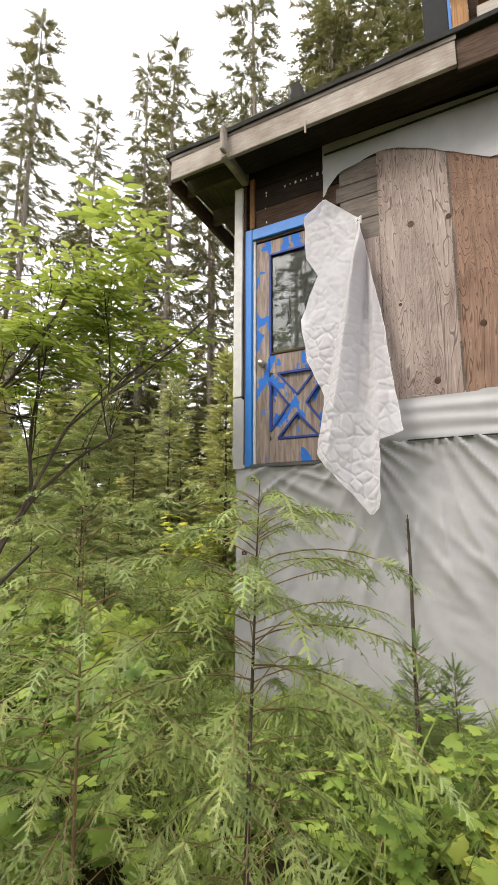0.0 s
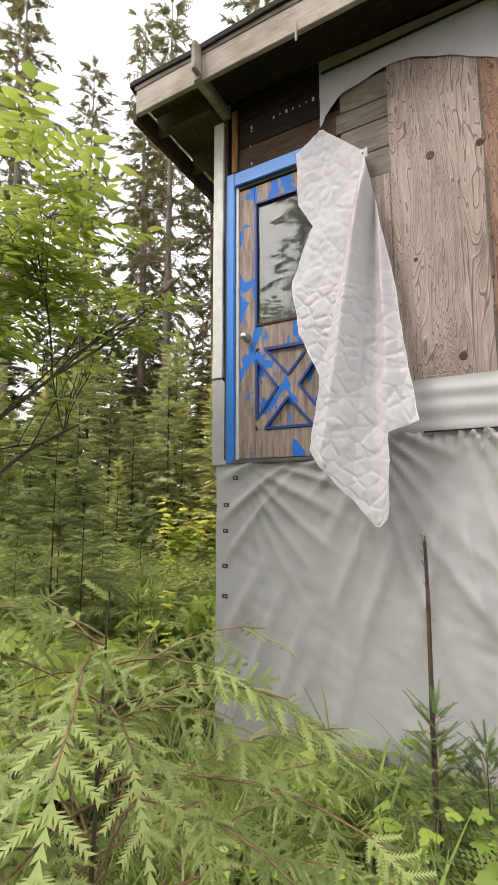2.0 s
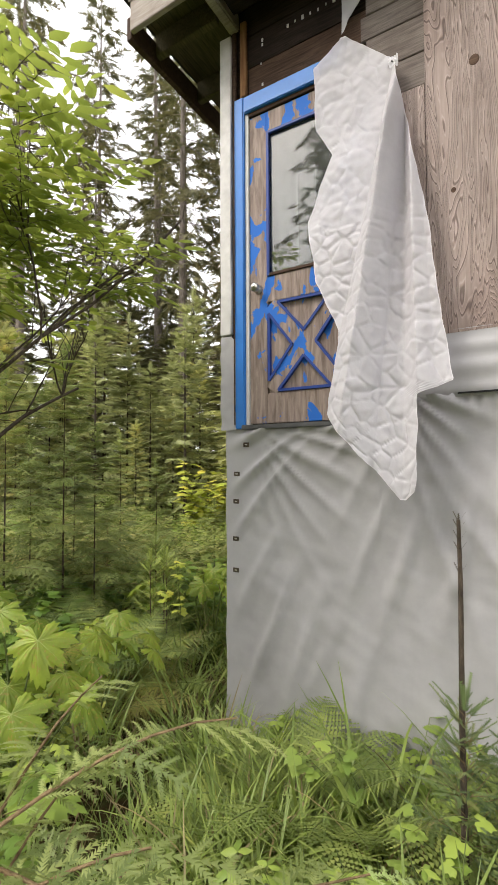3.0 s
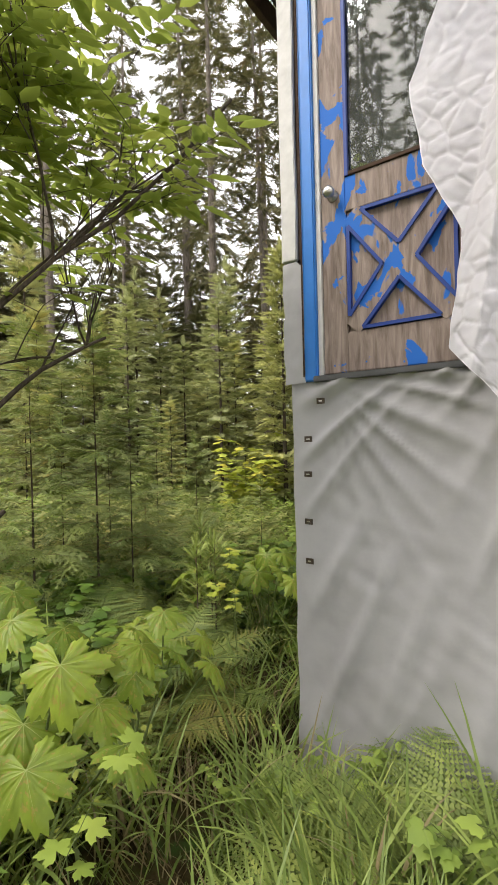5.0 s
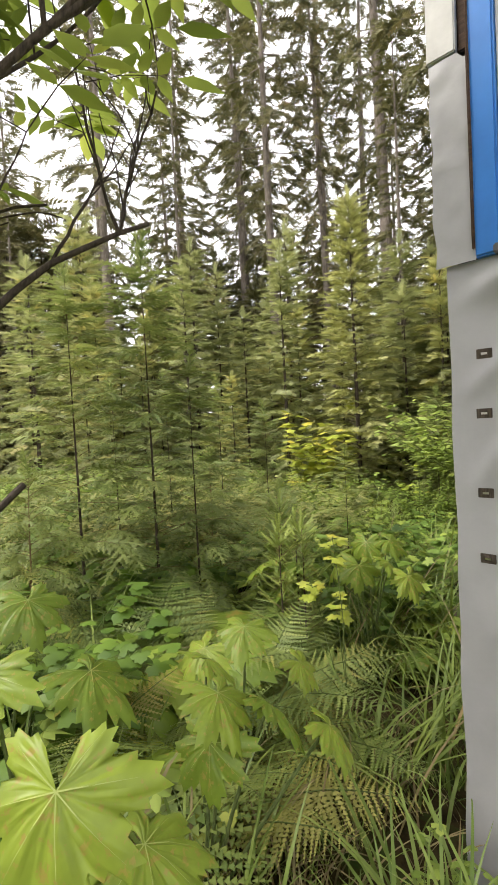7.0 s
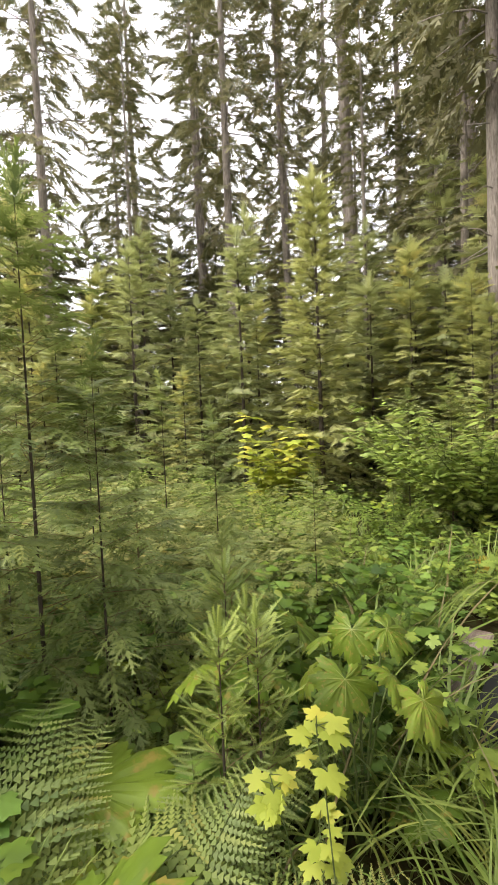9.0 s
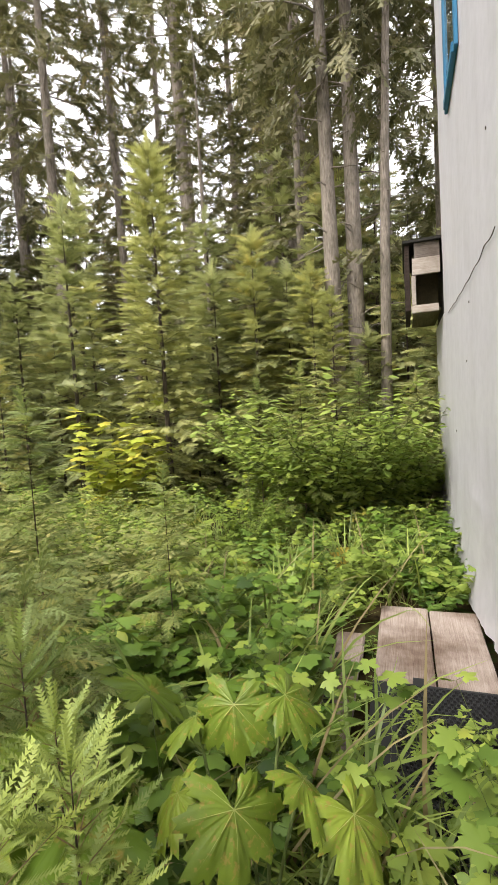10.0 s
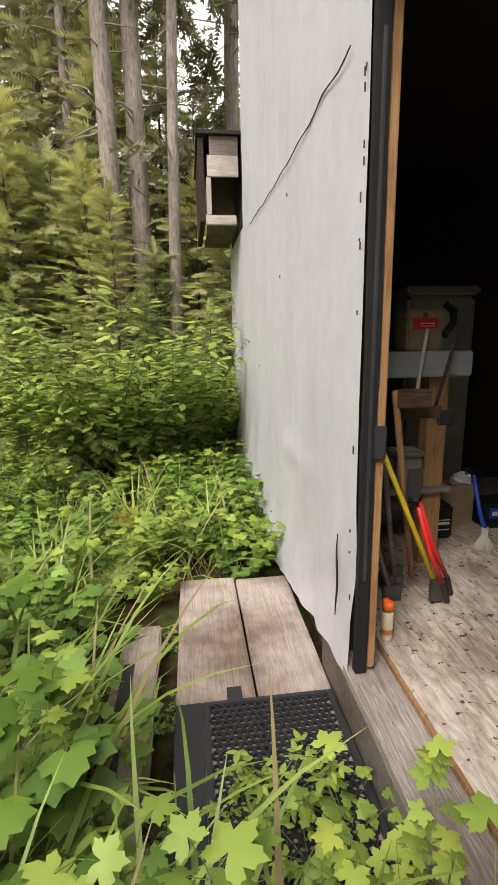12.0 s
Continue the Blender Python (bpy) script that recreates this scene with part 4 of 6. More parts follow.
for k in range(90):
    a, r = rnd.uniform(0, 6.28), rnd.uniform(0, 1) ** 0.5
    tube(b, [(-0.345 + 0.015 * r * math.cos(a), 7.46 + 0.015 * r * math.sin(a), -0.12), (-0.345 + 0.075 * r * math.cos(a), 7.46 + 0.05 * r * math.sin(a), -0.213)], [0.0022, 0.0018], 4, False)
part("bristles", b, M_BROOM, brush, "frayed white bristles")
junk = thing("white_rag", "crumpled white rag on a box", "rag")
b = bmesh.new()
bmesh.ops.create_icosphere(b, subdivisions=4, radius=0.07)
for v in b.verts:
    v.co += 0.03 * noise.noise_vector(v.co * 22)
    v.co = Vector((v.co.x, v.co.y, v.co.z * 0.7)) + Vector((-0.26, 7.92, 0.115))
part("cloth", b, M_RAG, junk, "", True)
b = bmesh.new()
for k in range(10):
    pts = [(-0.2 + 0.05 * math.cos(k + t), 7.9 + 0.03 * math.sin(k * 2 + t), 0.10 + 0.10 * abs(math.sin(t * 0.8 + k))) for t in (0, 0.8, 1.6, 2.4, 3.2)]
    tube(b, pts, [0.003] * 5, 5)
wire = thing("wire_bundle", "tangle of black wires on a box", "wire")
part("wires", b, M_RUBBER, wire)
gs = thing("grey_sack", "pale grey bin standing deep in the dark workshop", "bin")
boxpart("body", (-0.55, 0.0, 8.3, 8.7, -0.21, 1.45), M_CARD, gs, bevel=0.03)
boxpart("lid", (-0.57, 0.02, 8.28, 8.72, 1.452, 1.52), M_CARD, gs, bevel=0.02)
# litter on the floor
rnd = random.Random(8)
b = bmesh.new()
for k in range(120):
    x, y = rnd.uniform(-1.38, 0.2), rnd.uniform(5.0, 8.2)
    s, a = rnd.uniform(0.004, 0.016), rnd.uniform(0, 6.28)
    vs = [b.verts.new((x + s * (1 + 0.5 * rnd.random()) * math.cos(a + q), y + s * math.sin(a + q), -0.2155 + rnd.uniform(0.0005, 0.006))) for q in (0, 1.3, 2.6, 3.9, 5.1)]
    b.faces.new(vs)
tagged(part("leaf_litter", b, M_BARKD), "dry brown leaf bits scattered on the plywood floor", "litter", "", "stuff")

# ---- deck outside the doorway ----
deck = thing("deck", "small deck of two weathered planks beside the doorway", "deck", kind="structure")
for k, (x0, x1) in enumerate(((-2.335, -1.968), (-1.955, -1.605))):
    boxpart("plank", (x0, x1, 5.5, 7.80 - 0.03 * k, -0.515, -0.467), M_PLANK, deck, "pale worn plank with brown stains", bevel=0.008, wob=0.004, cuts=24, seed=k)
for y in (5.55, 6.4, 7.5):
    boxpart("joist", (-2.30, -1.62, y, y + 0.05, -0.75, -0.517), M_BROWNW, deck)
boxpart("rubber_strip", (-2.335, -2.212, 5.5, 6.66, -0.464, -0.459), M_RUBBER, deck, "black rubber strip", bevel=0.001, wob=0.002, cuts=6)
boxpart("rubber_strip", (-2.10, -2.03, 6.655, 6.74, -0.464, -0.460), M_RUBBER, deck, bevel=0.001)
step = thing("side_step", "rotting side plank with black rubber strip beside the deck", "step")
boxpart("plank", (-2.66, -2.44, 6.0, 7.40, -0.575, -0.53), M_PLANK, step, bevel=0.01, wob=0.012, cuts=14)
boxpart("rubber_strip", (-2.62, -2.565, 6.15, 7.05, -0.527, -0.518), M_RUBBER, step, bevel=0.001, wob=0.004, cuts=6)
boxpart("support", (-2.62, -2.48, 7.0, 7.2, -0.8, -0.577), M_GREYB, step)
boxpart("support", (-2.62, -2.48, 6.1, 6.3, -0.8, -0.577), M_GREYB, step)
# rubber ring mat: a sheet with real holes
mat_ob = thing("rubber_mat", "black rubber ring mat with round holes on the deck", "mat")
MX0, MX1, MY0, MY1 = -2.21, -1.615, 5.52, 6.65
boxpart("border", (MX0, MX0 + 0.025, MY0, MY1, -0.465, -0.448), M_RUBBER, mat_ob, bevel=0.003)
boxpart("border", (MX1 - 0.025, MX1, MY0, MY1, -0.465, -0.448), M_RUBBER, mat_ob, bevel=0.003)
boxpart("border", (MX0 + 0.025, MX1 - 0.025, MY1 - 0.025, MY1, -0.465, -0.448), M_RUBBER, mat_ob, bevel=0.003)
b = bmesh.new()
P = 0.034
nx_, ny_ = int((MX1 - MX0 - 0.05) / P), int((MY1 - MY0) / (P * 0.87))
for j in range(ny_):
    for i in range(nx_):
        cx, cy = MX0 + 0.042 + (i + 0.5 * (j % 2)) * P, MY1 - 0.045 - j * P * 0.87
        if cx > MX1 - 0.03:
            continue
        rr = [[b.verts.new((cx + r * math.cos(q * math.pi / 4), cy + r * math.sin(q * math.pi / 4), z)) for q in range(8)] for r, z in ((0.0185, -0.462), (0.0172, -0.447), (0.0128, -0.447), (0.0115, -0.462))]
        for r0, r1 in zip(rr, rr[1:]):
            for q in range(8):
                b.faces.new((r0[q], r0[(q + 1) % 8], r1[(q + 1) % 8], r1[q]))
tagged(part("ring_grid", b, M_RUBBER, mat_ob, "rows of rubber rings"), kind="stuff")

import collections


# ---- ground ----
def ground_grid():
    b = bmesh.new()
    xs = sorted(set([round(-12 + 0.4 * i, 3) for i in range(60)] + [-12 - 1.5 * k ** 1.6 for k in range(1, 24)] + [12 + 1.5 * k ** 1.6 for k in range(1, 24)] + [-3000, 3000]))
    ys = sorted(set([round(-4 + 0.4 * i, 3) for i in range(50)] + [-4 - 1.5 * k ** 1.6 for k in range(1, 24)] + [16 + 1.5 * k ** 1.6 for k in range(1, 24)] + [-3000, 3000]))
    g = {(i, j): b.verts.new((x, y, gh(x, y))) for i, x in enumerate(xs) for j, y in enumerate(ys)}
    for i in range(len(xs) - 1):
        for j in range(len(ys) - 1):
            b.faces.new((g[i, j], g[i + 1, j], g[i + 1, j + 1], g[i, j + 1]))
    return b


tagged(part("ground", ground_grid(), M_GROUND, None, "", True), "brown forest soil under dense plants", "ground", "", "structure")


# ---- plant building: arrays of small leaves ----
def on_path3(p, r):
    """Within r metres of the line walked."""
    for (ax, ay, az), (bx, by, bz) in zip(WALKED3, WALKED3[1:]):
        a, d = Vector((ax, ay, az)), Vector((bx - ax, by - ay, bz - az))
        t = max(0, min(1, (Vector(p) - a).dot(d) / (d.dot(d) + 1e-9)))
        if (Vector(p) - a - t * d).length < r:
            return True
    return False


WALKED = [(p[1][0], p[1][1]) for p in PATH]
WALKED3 = [p[1] for p in PATH]


class Cloud:
    """Collects many small copies of leaf shapes into one mesh."""

    def __init__(self):
        self.v, self.f, self.n = [], [], 0

    def add(self, tv, tf, pos, ax, up, scale):
        """Copies of shape tv, tf (x along ax, z along up) at pos; arrays of n rows."""
        pos, ax, up = np.atleast_2d(pos), np.atleast_2d(ax), np.atleast_2d(up)
        n = len(pos)
        scale = np.broadcast_to(np.asarray(scale, float), (n,))
        ax = ax / np.linalg.norm(ax, axis=1, keepdims=True)
        side = np.cross(np.broadcast_to(up, (n, 3)), ax)
        side /= np.linalg.norm(side, axis=1, keepdims=True) + 1e-9
        nz = np.cross(ax, side)
        m = np.stack([np.broadcast_to(ax, (n, 3)), side, nz], axis=1) * scale[:, None, None]
        out = np.einsum("kc,ncd->nkd", tv, m) + pos[:, None, :]
        self.v.append(out.reshape(-1, 3))
        self.f.append((tf[None] + (np.arange(n) * len(tv))[:, None, None] + self.n).reshape(-1, 3))
        self.n += n * len(tv)

    def mesh(self, name, material, parent=None, label="", clear=0.0):
        v, f = np.concatenate(self.v), np.concatenate(self.f)
        if clear:
            mid = v[f].mean(axis=1)
            keep = np.ones(len(f), bool)
            for (ax, ay, az), (bx, by, bz) in zip(WALKED3, WALKED3[1:]):
                a_, d_ = np.array([ax, ay, az]), np.array([bx - ax, by - ay, bz - az])
                t_ = np.clip(((mid - a_) @ d_) / (d_ @ d_ + 1e-9), 0, 1)[:, None]
                keep &= np.linalg.norm(mid - a_ - t_ * d_, axis=1) > clear
            f = f[keep]
        me = bpy.data.meshes.new(name)
        me.vertices.add(len(v))
        me.vertices.foreach_set("co", v.astype(np.float32).ravel())
        me.loops.add(len(f) * 3)
        me.loops.foreach_set("vertex_index", f.astype(np.int32).ravel())
        me.polygons.add(len(f))
        me.polygons.foreach_set("loop_start", np.arange(0, len(f) * 3, 3, dtype=np.int32))
        me.update()
        me.validate()
        me.materials.append(material)
        ob = new(name, me)
        if parent is not None:
            ob.parent = parent
        return tagged(ob, label, kind="stuff" if name in ("foliage", "branch_frame", "new_growth", "stalk_frame", "stem_frame", "straw") else "")


def shape(v, f):
    return np.array(v, float), np.array(f, int)


def comb(n, w0, w1, lean=0.5, droop=0.0):
    """A twig of n pairs of needles that share one spine, 1 long."""
    v, f = [], []
    for i in range(n + 1):
        t = i / n
        v.append((t, 0, -droop * t * t))
    for s in (-1, 1):
        for i in range(n):
            t = (i + 0.15) / n
            w = (w0 + (w1 - w0) * t) * (1.0 + 0.18 * math.sin(i * 2.3 + s))
            k = len(v)
            v.append((t + 0.5 / n + lean * w, s * w, -droop * t * t + 0.12 * w))
            f.append((i, i + 1, k) if s > 0 else (i + 1, i, k))
    return shape(v, f)


def flat_spray(pairs, needles, w0, w1, nl, droop=0.1):
    """A flat conifer spray, 1 long, in one piece: side twigs on a spine, each set with needles."""
    v, f = [], []

    def twig(root, p, d, length, n):
        d = d / np.linalg.norm(d)
        side = np.array([-d[1], d[0], 0.0])
        last = root
        ks = [root]
        for i in range(1, n + 1):
            t = i / n
            q = p + d * length * t
            q[2] -= 0.25 * length * t * t
            v.append(tuple(q))
            k = len(v) - 1
            for s_ in (-1, 1):
                e = q + (d * 0.6 + side * s_) * nl * (1 - 0.35 * t)
                e[2] -= 0.1 * nl
                v.append(tuple(e))
                f.append((last, k, len(v) - 1) if s_ > 0 else (k, last, len(v) - 1))
            last = k
            ks.append(k)
        return ks

    v.append((0, 0, 0))
    per = max(2, needles // 2)
    main = twig(0, np.zeros(3), np.array([1.0, 0.0, -droop]), 1.0, pairs * per)
    for i in range(pairs):
        k = main[per * i]
        for s_ in (-1, 1):
            twig(k, np.array(v[k]), np.array([0.8, s_, -0.1]), (w0 + (w1 - w0) * i / pairs) * (0.9 + 0.1 * ((i * 7) % 3 - 1)), needles)
    return shape(v, f)


TWIG = comb(12, 0.13, 0.08, 0.6, 0.03)
TWIG_FINE = flat_spray(4, 4, 0.44, 0.20, 0.085, 0.08)
TWIG_HEM = flat_spray(4, 8, 0.42, 0.18, 0.060, 0.12)
SPRAY = flat_spray(2, 2, 0.5, 0.25, 0.16, 0.15)
SPRAY2 = comb(7, 0.40, 0.12, 0.85, 0.18)
SPRAY3 = comb(5, 0.32, 0.10, 0.9, 0.24)
LEAF = shape([(0, 0, 0), (0.3, 0.24, -0.05), (0.65, 0.2, -0.08), (1, 0, -0.16), (0.3, -0.24, -0.05), (0.65, -0.2, -0.08), (0.5, 0, 0.03)],
             [(0, 6, 1), (1, 6, 2), (2, 6, 3), (3, 6, 5), (5, 6, 4), (4, 6, 0)])
LEAFLET = shape([(0, 0, 0), (0.28, 0.17, -0.02), (0.6, 0.16, -0.06), (1, 0, -0.16), (0.28, -0.17, -0.02), (0.6, -0.16, -0.06), (0.3, 0, 0.03), (0.62, 0, 0.0)],
                [(0, 6, 1), (1, 6, 7), (1, 7, 2), (2, 7, 3), (3, 7, 5), (5, 7, 4), (7, 6, 4), (4, 6, 0)])


def lobed(lobes=7, depth=0.45, teeth=2, droop=0.25, fine=False):
    """A palmate leaf with pointed toothed lobes, folded along its veins, radius about 0.5."""
    v, f = [(0, 0, 0.02)], []
    per = teeth * 2
    n = lobes * per
    span = math.radians(310)
    rings = (0.34, 0.7, 1.0) if fine else (1.0,)
    for q in rings:
        for i in range(n + 1):
            a = -span / 2 + span * i / n
            ph = (i / per) % 1.0 if i < n else 1.0
            off = abs(2 * ph - 1)
            env = 1 - depth * off ** 1.25
            big = 0.55 + 0.45 * math.cos(a * 0.5) ** 1.2
            tooth = 1.0 + ((0.10 if i % 2 else -0.06) + 0.03 * math.sin(i * 5.3)) * (q == 1.0)
            tooth *= 1 + (0.10 * math.sin((i // per) * 2.7 + 1) if fine and i % per else 0)
            r = 0.6 * (env if q > 0.9 else 1 - depth * 0.35 * off * q) * big * tooth * q
            z = 0.02 - droop * r * r * 1.6 + 0.11 * r * (0.5 - off) + (0.012 * math.sin(i * 2.1 + q * 9) if fine else 0)
            v.append((r * math.cos(a), r * math.sin(a), z))
    m = n + 1
    for i in range(n):
        f.append((0, i + 1, i + 2))
        for k in range(len(rings) - 1):
            a, b = 1 + k * m + i, 1 + (k + 1) * m + i
            f += [(a, b, b + 1), (a, b + 1, a + 1)]
    return shape(v, f)


def leaf_veins(lobes, droop):
    """Raised pale veins that fan out from the stalk to the tip of each lobe."""
    v, f = [], []
    span = math.radians(310)
    for k in range(lobes):
        a = -span / 2 + span * (k + 0.5) / lobes
        big = 0.6 * (0.55 + 0.45 * math.cos(a * 0.5) ** 1.2)
        d, s_ = np.array([math.cos(a), math.sin(a)]), np.array([-math.sin(a), math.cos(a)])
        for j in range(3):
            r0, r1 = big * 0.85 * j / 3, big * 0.85 * (j + 1) / 3
            w0, w1 = 0.004 * (1 - j / 3.3), 0.004 * (1 - (j + 1) / 3.3)
            c = len(v)
            for r, w in ((r0, w0), (r1, w1)):
                z = 0.030 - droop * r * r * 1.6 + 0.055 * r
                v.extend([(*(d * r + s_ * w), z), (*(d * r - s_ * w), z)])
            f += [(c, c + 2, c + 1), (c + 1, c + 2, c + 3)]
    return shape(v, f)


LOBED = lobed(7, 0.33, 4, 0.35, True)
MAPLE = lobed(5, 0.45, 4, 0.3, True)
MAPLE_S = lobed(5, 0.42, 3, 0.25)
RASP = lobed(3, 0.35, 3, 0.3)
VEINS = leaf_veins(7, 0.35)


def pinna(n=7):
    """One leaflet of a fern frond: a blade cut into small teeth, 1 long."""
    v, f = [], []
    for i in range(n + 1):
        v.append((i / n, 0, 0))
    for s in (-1, 1):
        for i in range(n):
            t = i / n
            w = 0.085 * (1 - t) + 0.012
            k = len(v)
            v.append((t + 1.0 / n, s * w, 0.01))
            f.append((i, i + 1, k) if s > 0 else (i + 1, i, k))
    return shape(v, f)


PINNA = pinna(9)


def stem_cloud(c, pts, r0, r1, seg=3):
    """A thin tapering stem along points."""
    pts = np.asarray(pts, float)
    n = len(pts)
    d = np.gradient(pts, axis=0)
    d /= np.linalg.norm(d, axis=1, keepdims=True) + 1e-9
    a = np.cross(d, np.array([0.3, 0.2, 1.0]))
    a /= np.linalg.norm(a, axis=1, keepdims=True) + 1e-9
    b = np.cross(d, a)
    r = np.linspace(r0, r1, n)[:, None]
    v = np.stack([pts + r * (a * math.cos(q) + b * math.sin(q)) for q in (2 * math.pi * k / seg for k in range(seg))], axis=1).reshape(-1, 3)
    f = []
    for i in range(n - 1):
        for k in range(seg):
            p, q = i * seg + k, i * seg + (k + 1) % seg
            f += [(p, q, q + seg), (p, q + seg, p + seg)]
    c.v.append(v)
    c.f.append(np.array(f) + c.n)
    c.n += len(v)


def arc(p, d, length, n, sag, rng=None, wander=0.0):
    """Points of a branch from p along d that bends down."""
    p, d = np.array(p, float), np.array(d, float)
    d /= np.linalg.norm(d)
    out = [p.copy()]
    for i in range(n):
        d = d + np.array([0, 0, -sag / n])
        if rng is not None:
            d = d + rng.normal(0, wander, 3)
        d /= np.linalg.norm(d)
        p = p + d * length / n
        out.append(p.copy())
    return np.array(out)


def conifer(name, label, cat, h, clear, width, whorl, perw, sprays, tmpl, ssize, needle, bark, seed, trunk_r, sag=0.5, up=0.2, lean=0.0, dead=0, shape_pow=0.8, tipmat=None, org=None, clear_by=0.0, segs=6, roll=0.8):
    """A conifer: tapering trunk, whorls of drooping branches, needles along them."""
    rng = np.random.default_rng(seed)
    root = thing(name, label, cat)
    tr = Cloud()
    n = 14
    z = np.linspace(-0.3, h, n)
    tp = np.stack([lean * (np.maximum(z, 0) / h) ** 1.5 * h + rng.normal(0, 0.012 * trunk_r * 10, n).cumsum() * 0.3, rng.normal(0, 0.01 * trunk_r * 10, n).cumsum() * 0.3, z], 1)
    tp[:2, :2] = 0
    if org is not None:
        tp += np.array(org)
        z = tp[:, 2]
    stem_cloud(tr, tp, trunk_r, trunk_r * 0.08, 9)
    fo, br = Cloud(), Cloud()
    tips = Cloud()
    zz = h * clear
    while zz < h * 0.985:
        t = (zz - h * clear) / (h * (1 - clear))
        L = width * (1 - t) ** shape_pow * rng.uniform(0.6, 1.15) + 0.05 * width
        if t < 0.12:
            L *= 0.75
        k = max(3, int(round(perw * rng.uniform(0.8, 1.2))))
        a0 = rng.uniform(0, 6.28)
        oz = org[2] if org is not None else 0.0
        base = np.array([np.interp(zz + oz, z, tp[:, 0]), np.interp(zz + oz, z, tp[:, 1]), zz + oz])
        for q in range(k):
            a = a0 + 6.283 * q / k + rng.normal(0, 0.2)
            l_ = L * rng.uniform(0.45, 1.2)
            dirn = np.array([math.cos(a), math.sin(a), up + 0.5 * t + rng.normal(0, 0.08)])
            pts = arc(base + np.array([0, 0, rng.uniform(-0.5, 0.5) * whorl]), dirn, l_, segs, sag * (1 - 0.5 * t), rng, 0.04)
            if clear_by:
                hit = [i for i, p in enumerate(pts) if on_path3(p, clear_by)]
                if hit:
                    continue
            stem_cloud(br, pts, trunk_r * 0.13 * (l_ / width) + 0.0012, 0.001, 3)
            m = max(3, int(sprays * (l_ / width) + 1.5))
            u = rng.uniform(0.18, 1.0, m) ** 0.8
            idx = np.clip(u * segs, 0, segs - 0.001)
            i0 = idx.astype(int)
            fr = (idx - i0)[:, None]
            pp = pts[i0] * (1 - fr) + pts[i0 + 1] * fr
            dd = pts[i0 + 1] - pts[i0]
            dd /= np.linalg.norm(dd, axis=1, keepdims=True)
            side = np.cross(dd, np.array([0, 0, 1.0]))
            s = rng.choice([-1, 1], m)[:, None] * rng.uniform(0.3, 1.3, m)[:, None]
            ax = dd + side * s + rng.normal(0, 0.15, (m, 3)) + np.array([0, 0, -0.12])
            upv = np.array([0, 0, 1.0]) + rng.normal(0, roll, (m, 3))
            sc = ssize * rng.uniform(0.7, 1.25, m) * (1.1 - 0.5 * u) * (0.6 + 0.4 * l_ / width)
            fo.add(*tmpl, pp, ax, upv, sc)
            fo.add(*tmpl, pts[-2:-1], (pts[-1] - pts[-2])[None], np.array([[0, 0, 1.0]]), ssize)
            if tipmat is not None and rng.random() < 0.3:
                tips.add(*tmpl, pts[-1:], (pts[-1] - pts[-2])[None], np.array([[0, 0, 1.0]]), ssize * 0.65)
        zz += whorl * rng.uniform(0.8, 1.2) * (1 - 0.45 * t)
    fo.add(*tmpl, np.array([tp[-1] - [0, 0, 0.1 * ssize]] * 3), np.array([[0.1, 0, 1], [-0.1, 0.1, 1], [0, -0.15, 1.0]]), np.array([[1.0, 0, 0], [0, 1, 0], [1, 1, 0]]), ssize)
    for q in range(dead):
        zd = rng.uniform(0.04, max(clear, 0.1)) * h
        a = rng.uniform(0, 6.28)
        base = np.array([np.interp(zd, z, tp[:, 0]), np.interp(zd, z, tp[:, 1]), zd])
        stem_cloud(br, arc(base, (math.cos(a), math.sin(a), 0.1), rng.uniform(0.2, 1.4) * width * 0.35, 5, 0.6, rng, 0.12), trunk_r * 0.10, 0.004, 3)
    tr.mesh("trunk", bark, root)
    br.mesh("branch_frame", M_TWIG if trunk_r < 0.03 else M_BARKD if trunk_r < 0.12 else bark, root, clear=clear_by)
    fo.mesh("foliage", needle, root, clear=clear_by)
    if tips.n:
        tips.mesh("new_growth", tipmat, root, "pale fresh branch tips", clear=clear_by)
    return root


def scatter(proto_list, spots):
    """First spot of each prototype takes the prototype itself, the rest copies."""
    used = set()
    for k, (i, x, y, s, a, tilt) in enumerate(spots):
        z = gh(x, y)
        m = Matrix.LocRotScale((x, y, z - 0.02), Euler((tilt, 0, a)), None)
        if i not in used:
            used.add(i)
            proto_list[i].matrix_basis = m
            proto_list[i].scale = (s, s, s)
        else:
            o = copy_thing(proto_list[i], m)
            o.scale = (s, s, s)
    for i, p in enumerate(proto_list):
        if i not in used:
            for o in (*p.children_recursive, p):
                bpy.data.objects.remove(o)


def sow(protos, spots, name, label):
    """Plants past counting, joined into one mesh for each kind of leaf."""
    groups = collections.defaultdict(Cloud)
    for i, x, y, s, a, tilt in spots:
        m = np.array(Matrix.LocRotScale((x, y, gh(x, y) - 0.02), Euler((0, 0, a)), (s, s, s)))
        for o in protos[i].children:
            me = o.data
            v = np.empty(len(me.vertices) * 3, np.float32)
            me.vertices.foreach_get("co", v)
            f = np.empty(len(me.loops), np.int32)
            me.loops.foreach_get("vertex_index", f)
            c = groups[me.materials[0].name]
            v = v.reshape(-1, 3)
            c.v.append(v @ m[:3, :3].T + m[:3, 3])
            c.f.append(f.reshape(-1, 3) + c.n)
            c.n += len(v)
    for key, c in groups.items():
        tagged(c.mesh(name, bpy.data.materials[key]), label, "plant", "", "stuff")


def blocked(x, y, r=0.0):
    """Inside the house or its deck."""
    return (XC - 0.05 - r < x < 3.8 and YA - 0.15 - r < y < 12.0) or (-2.7 - r < x < XC and 5.45 < y < 7.85 + r)


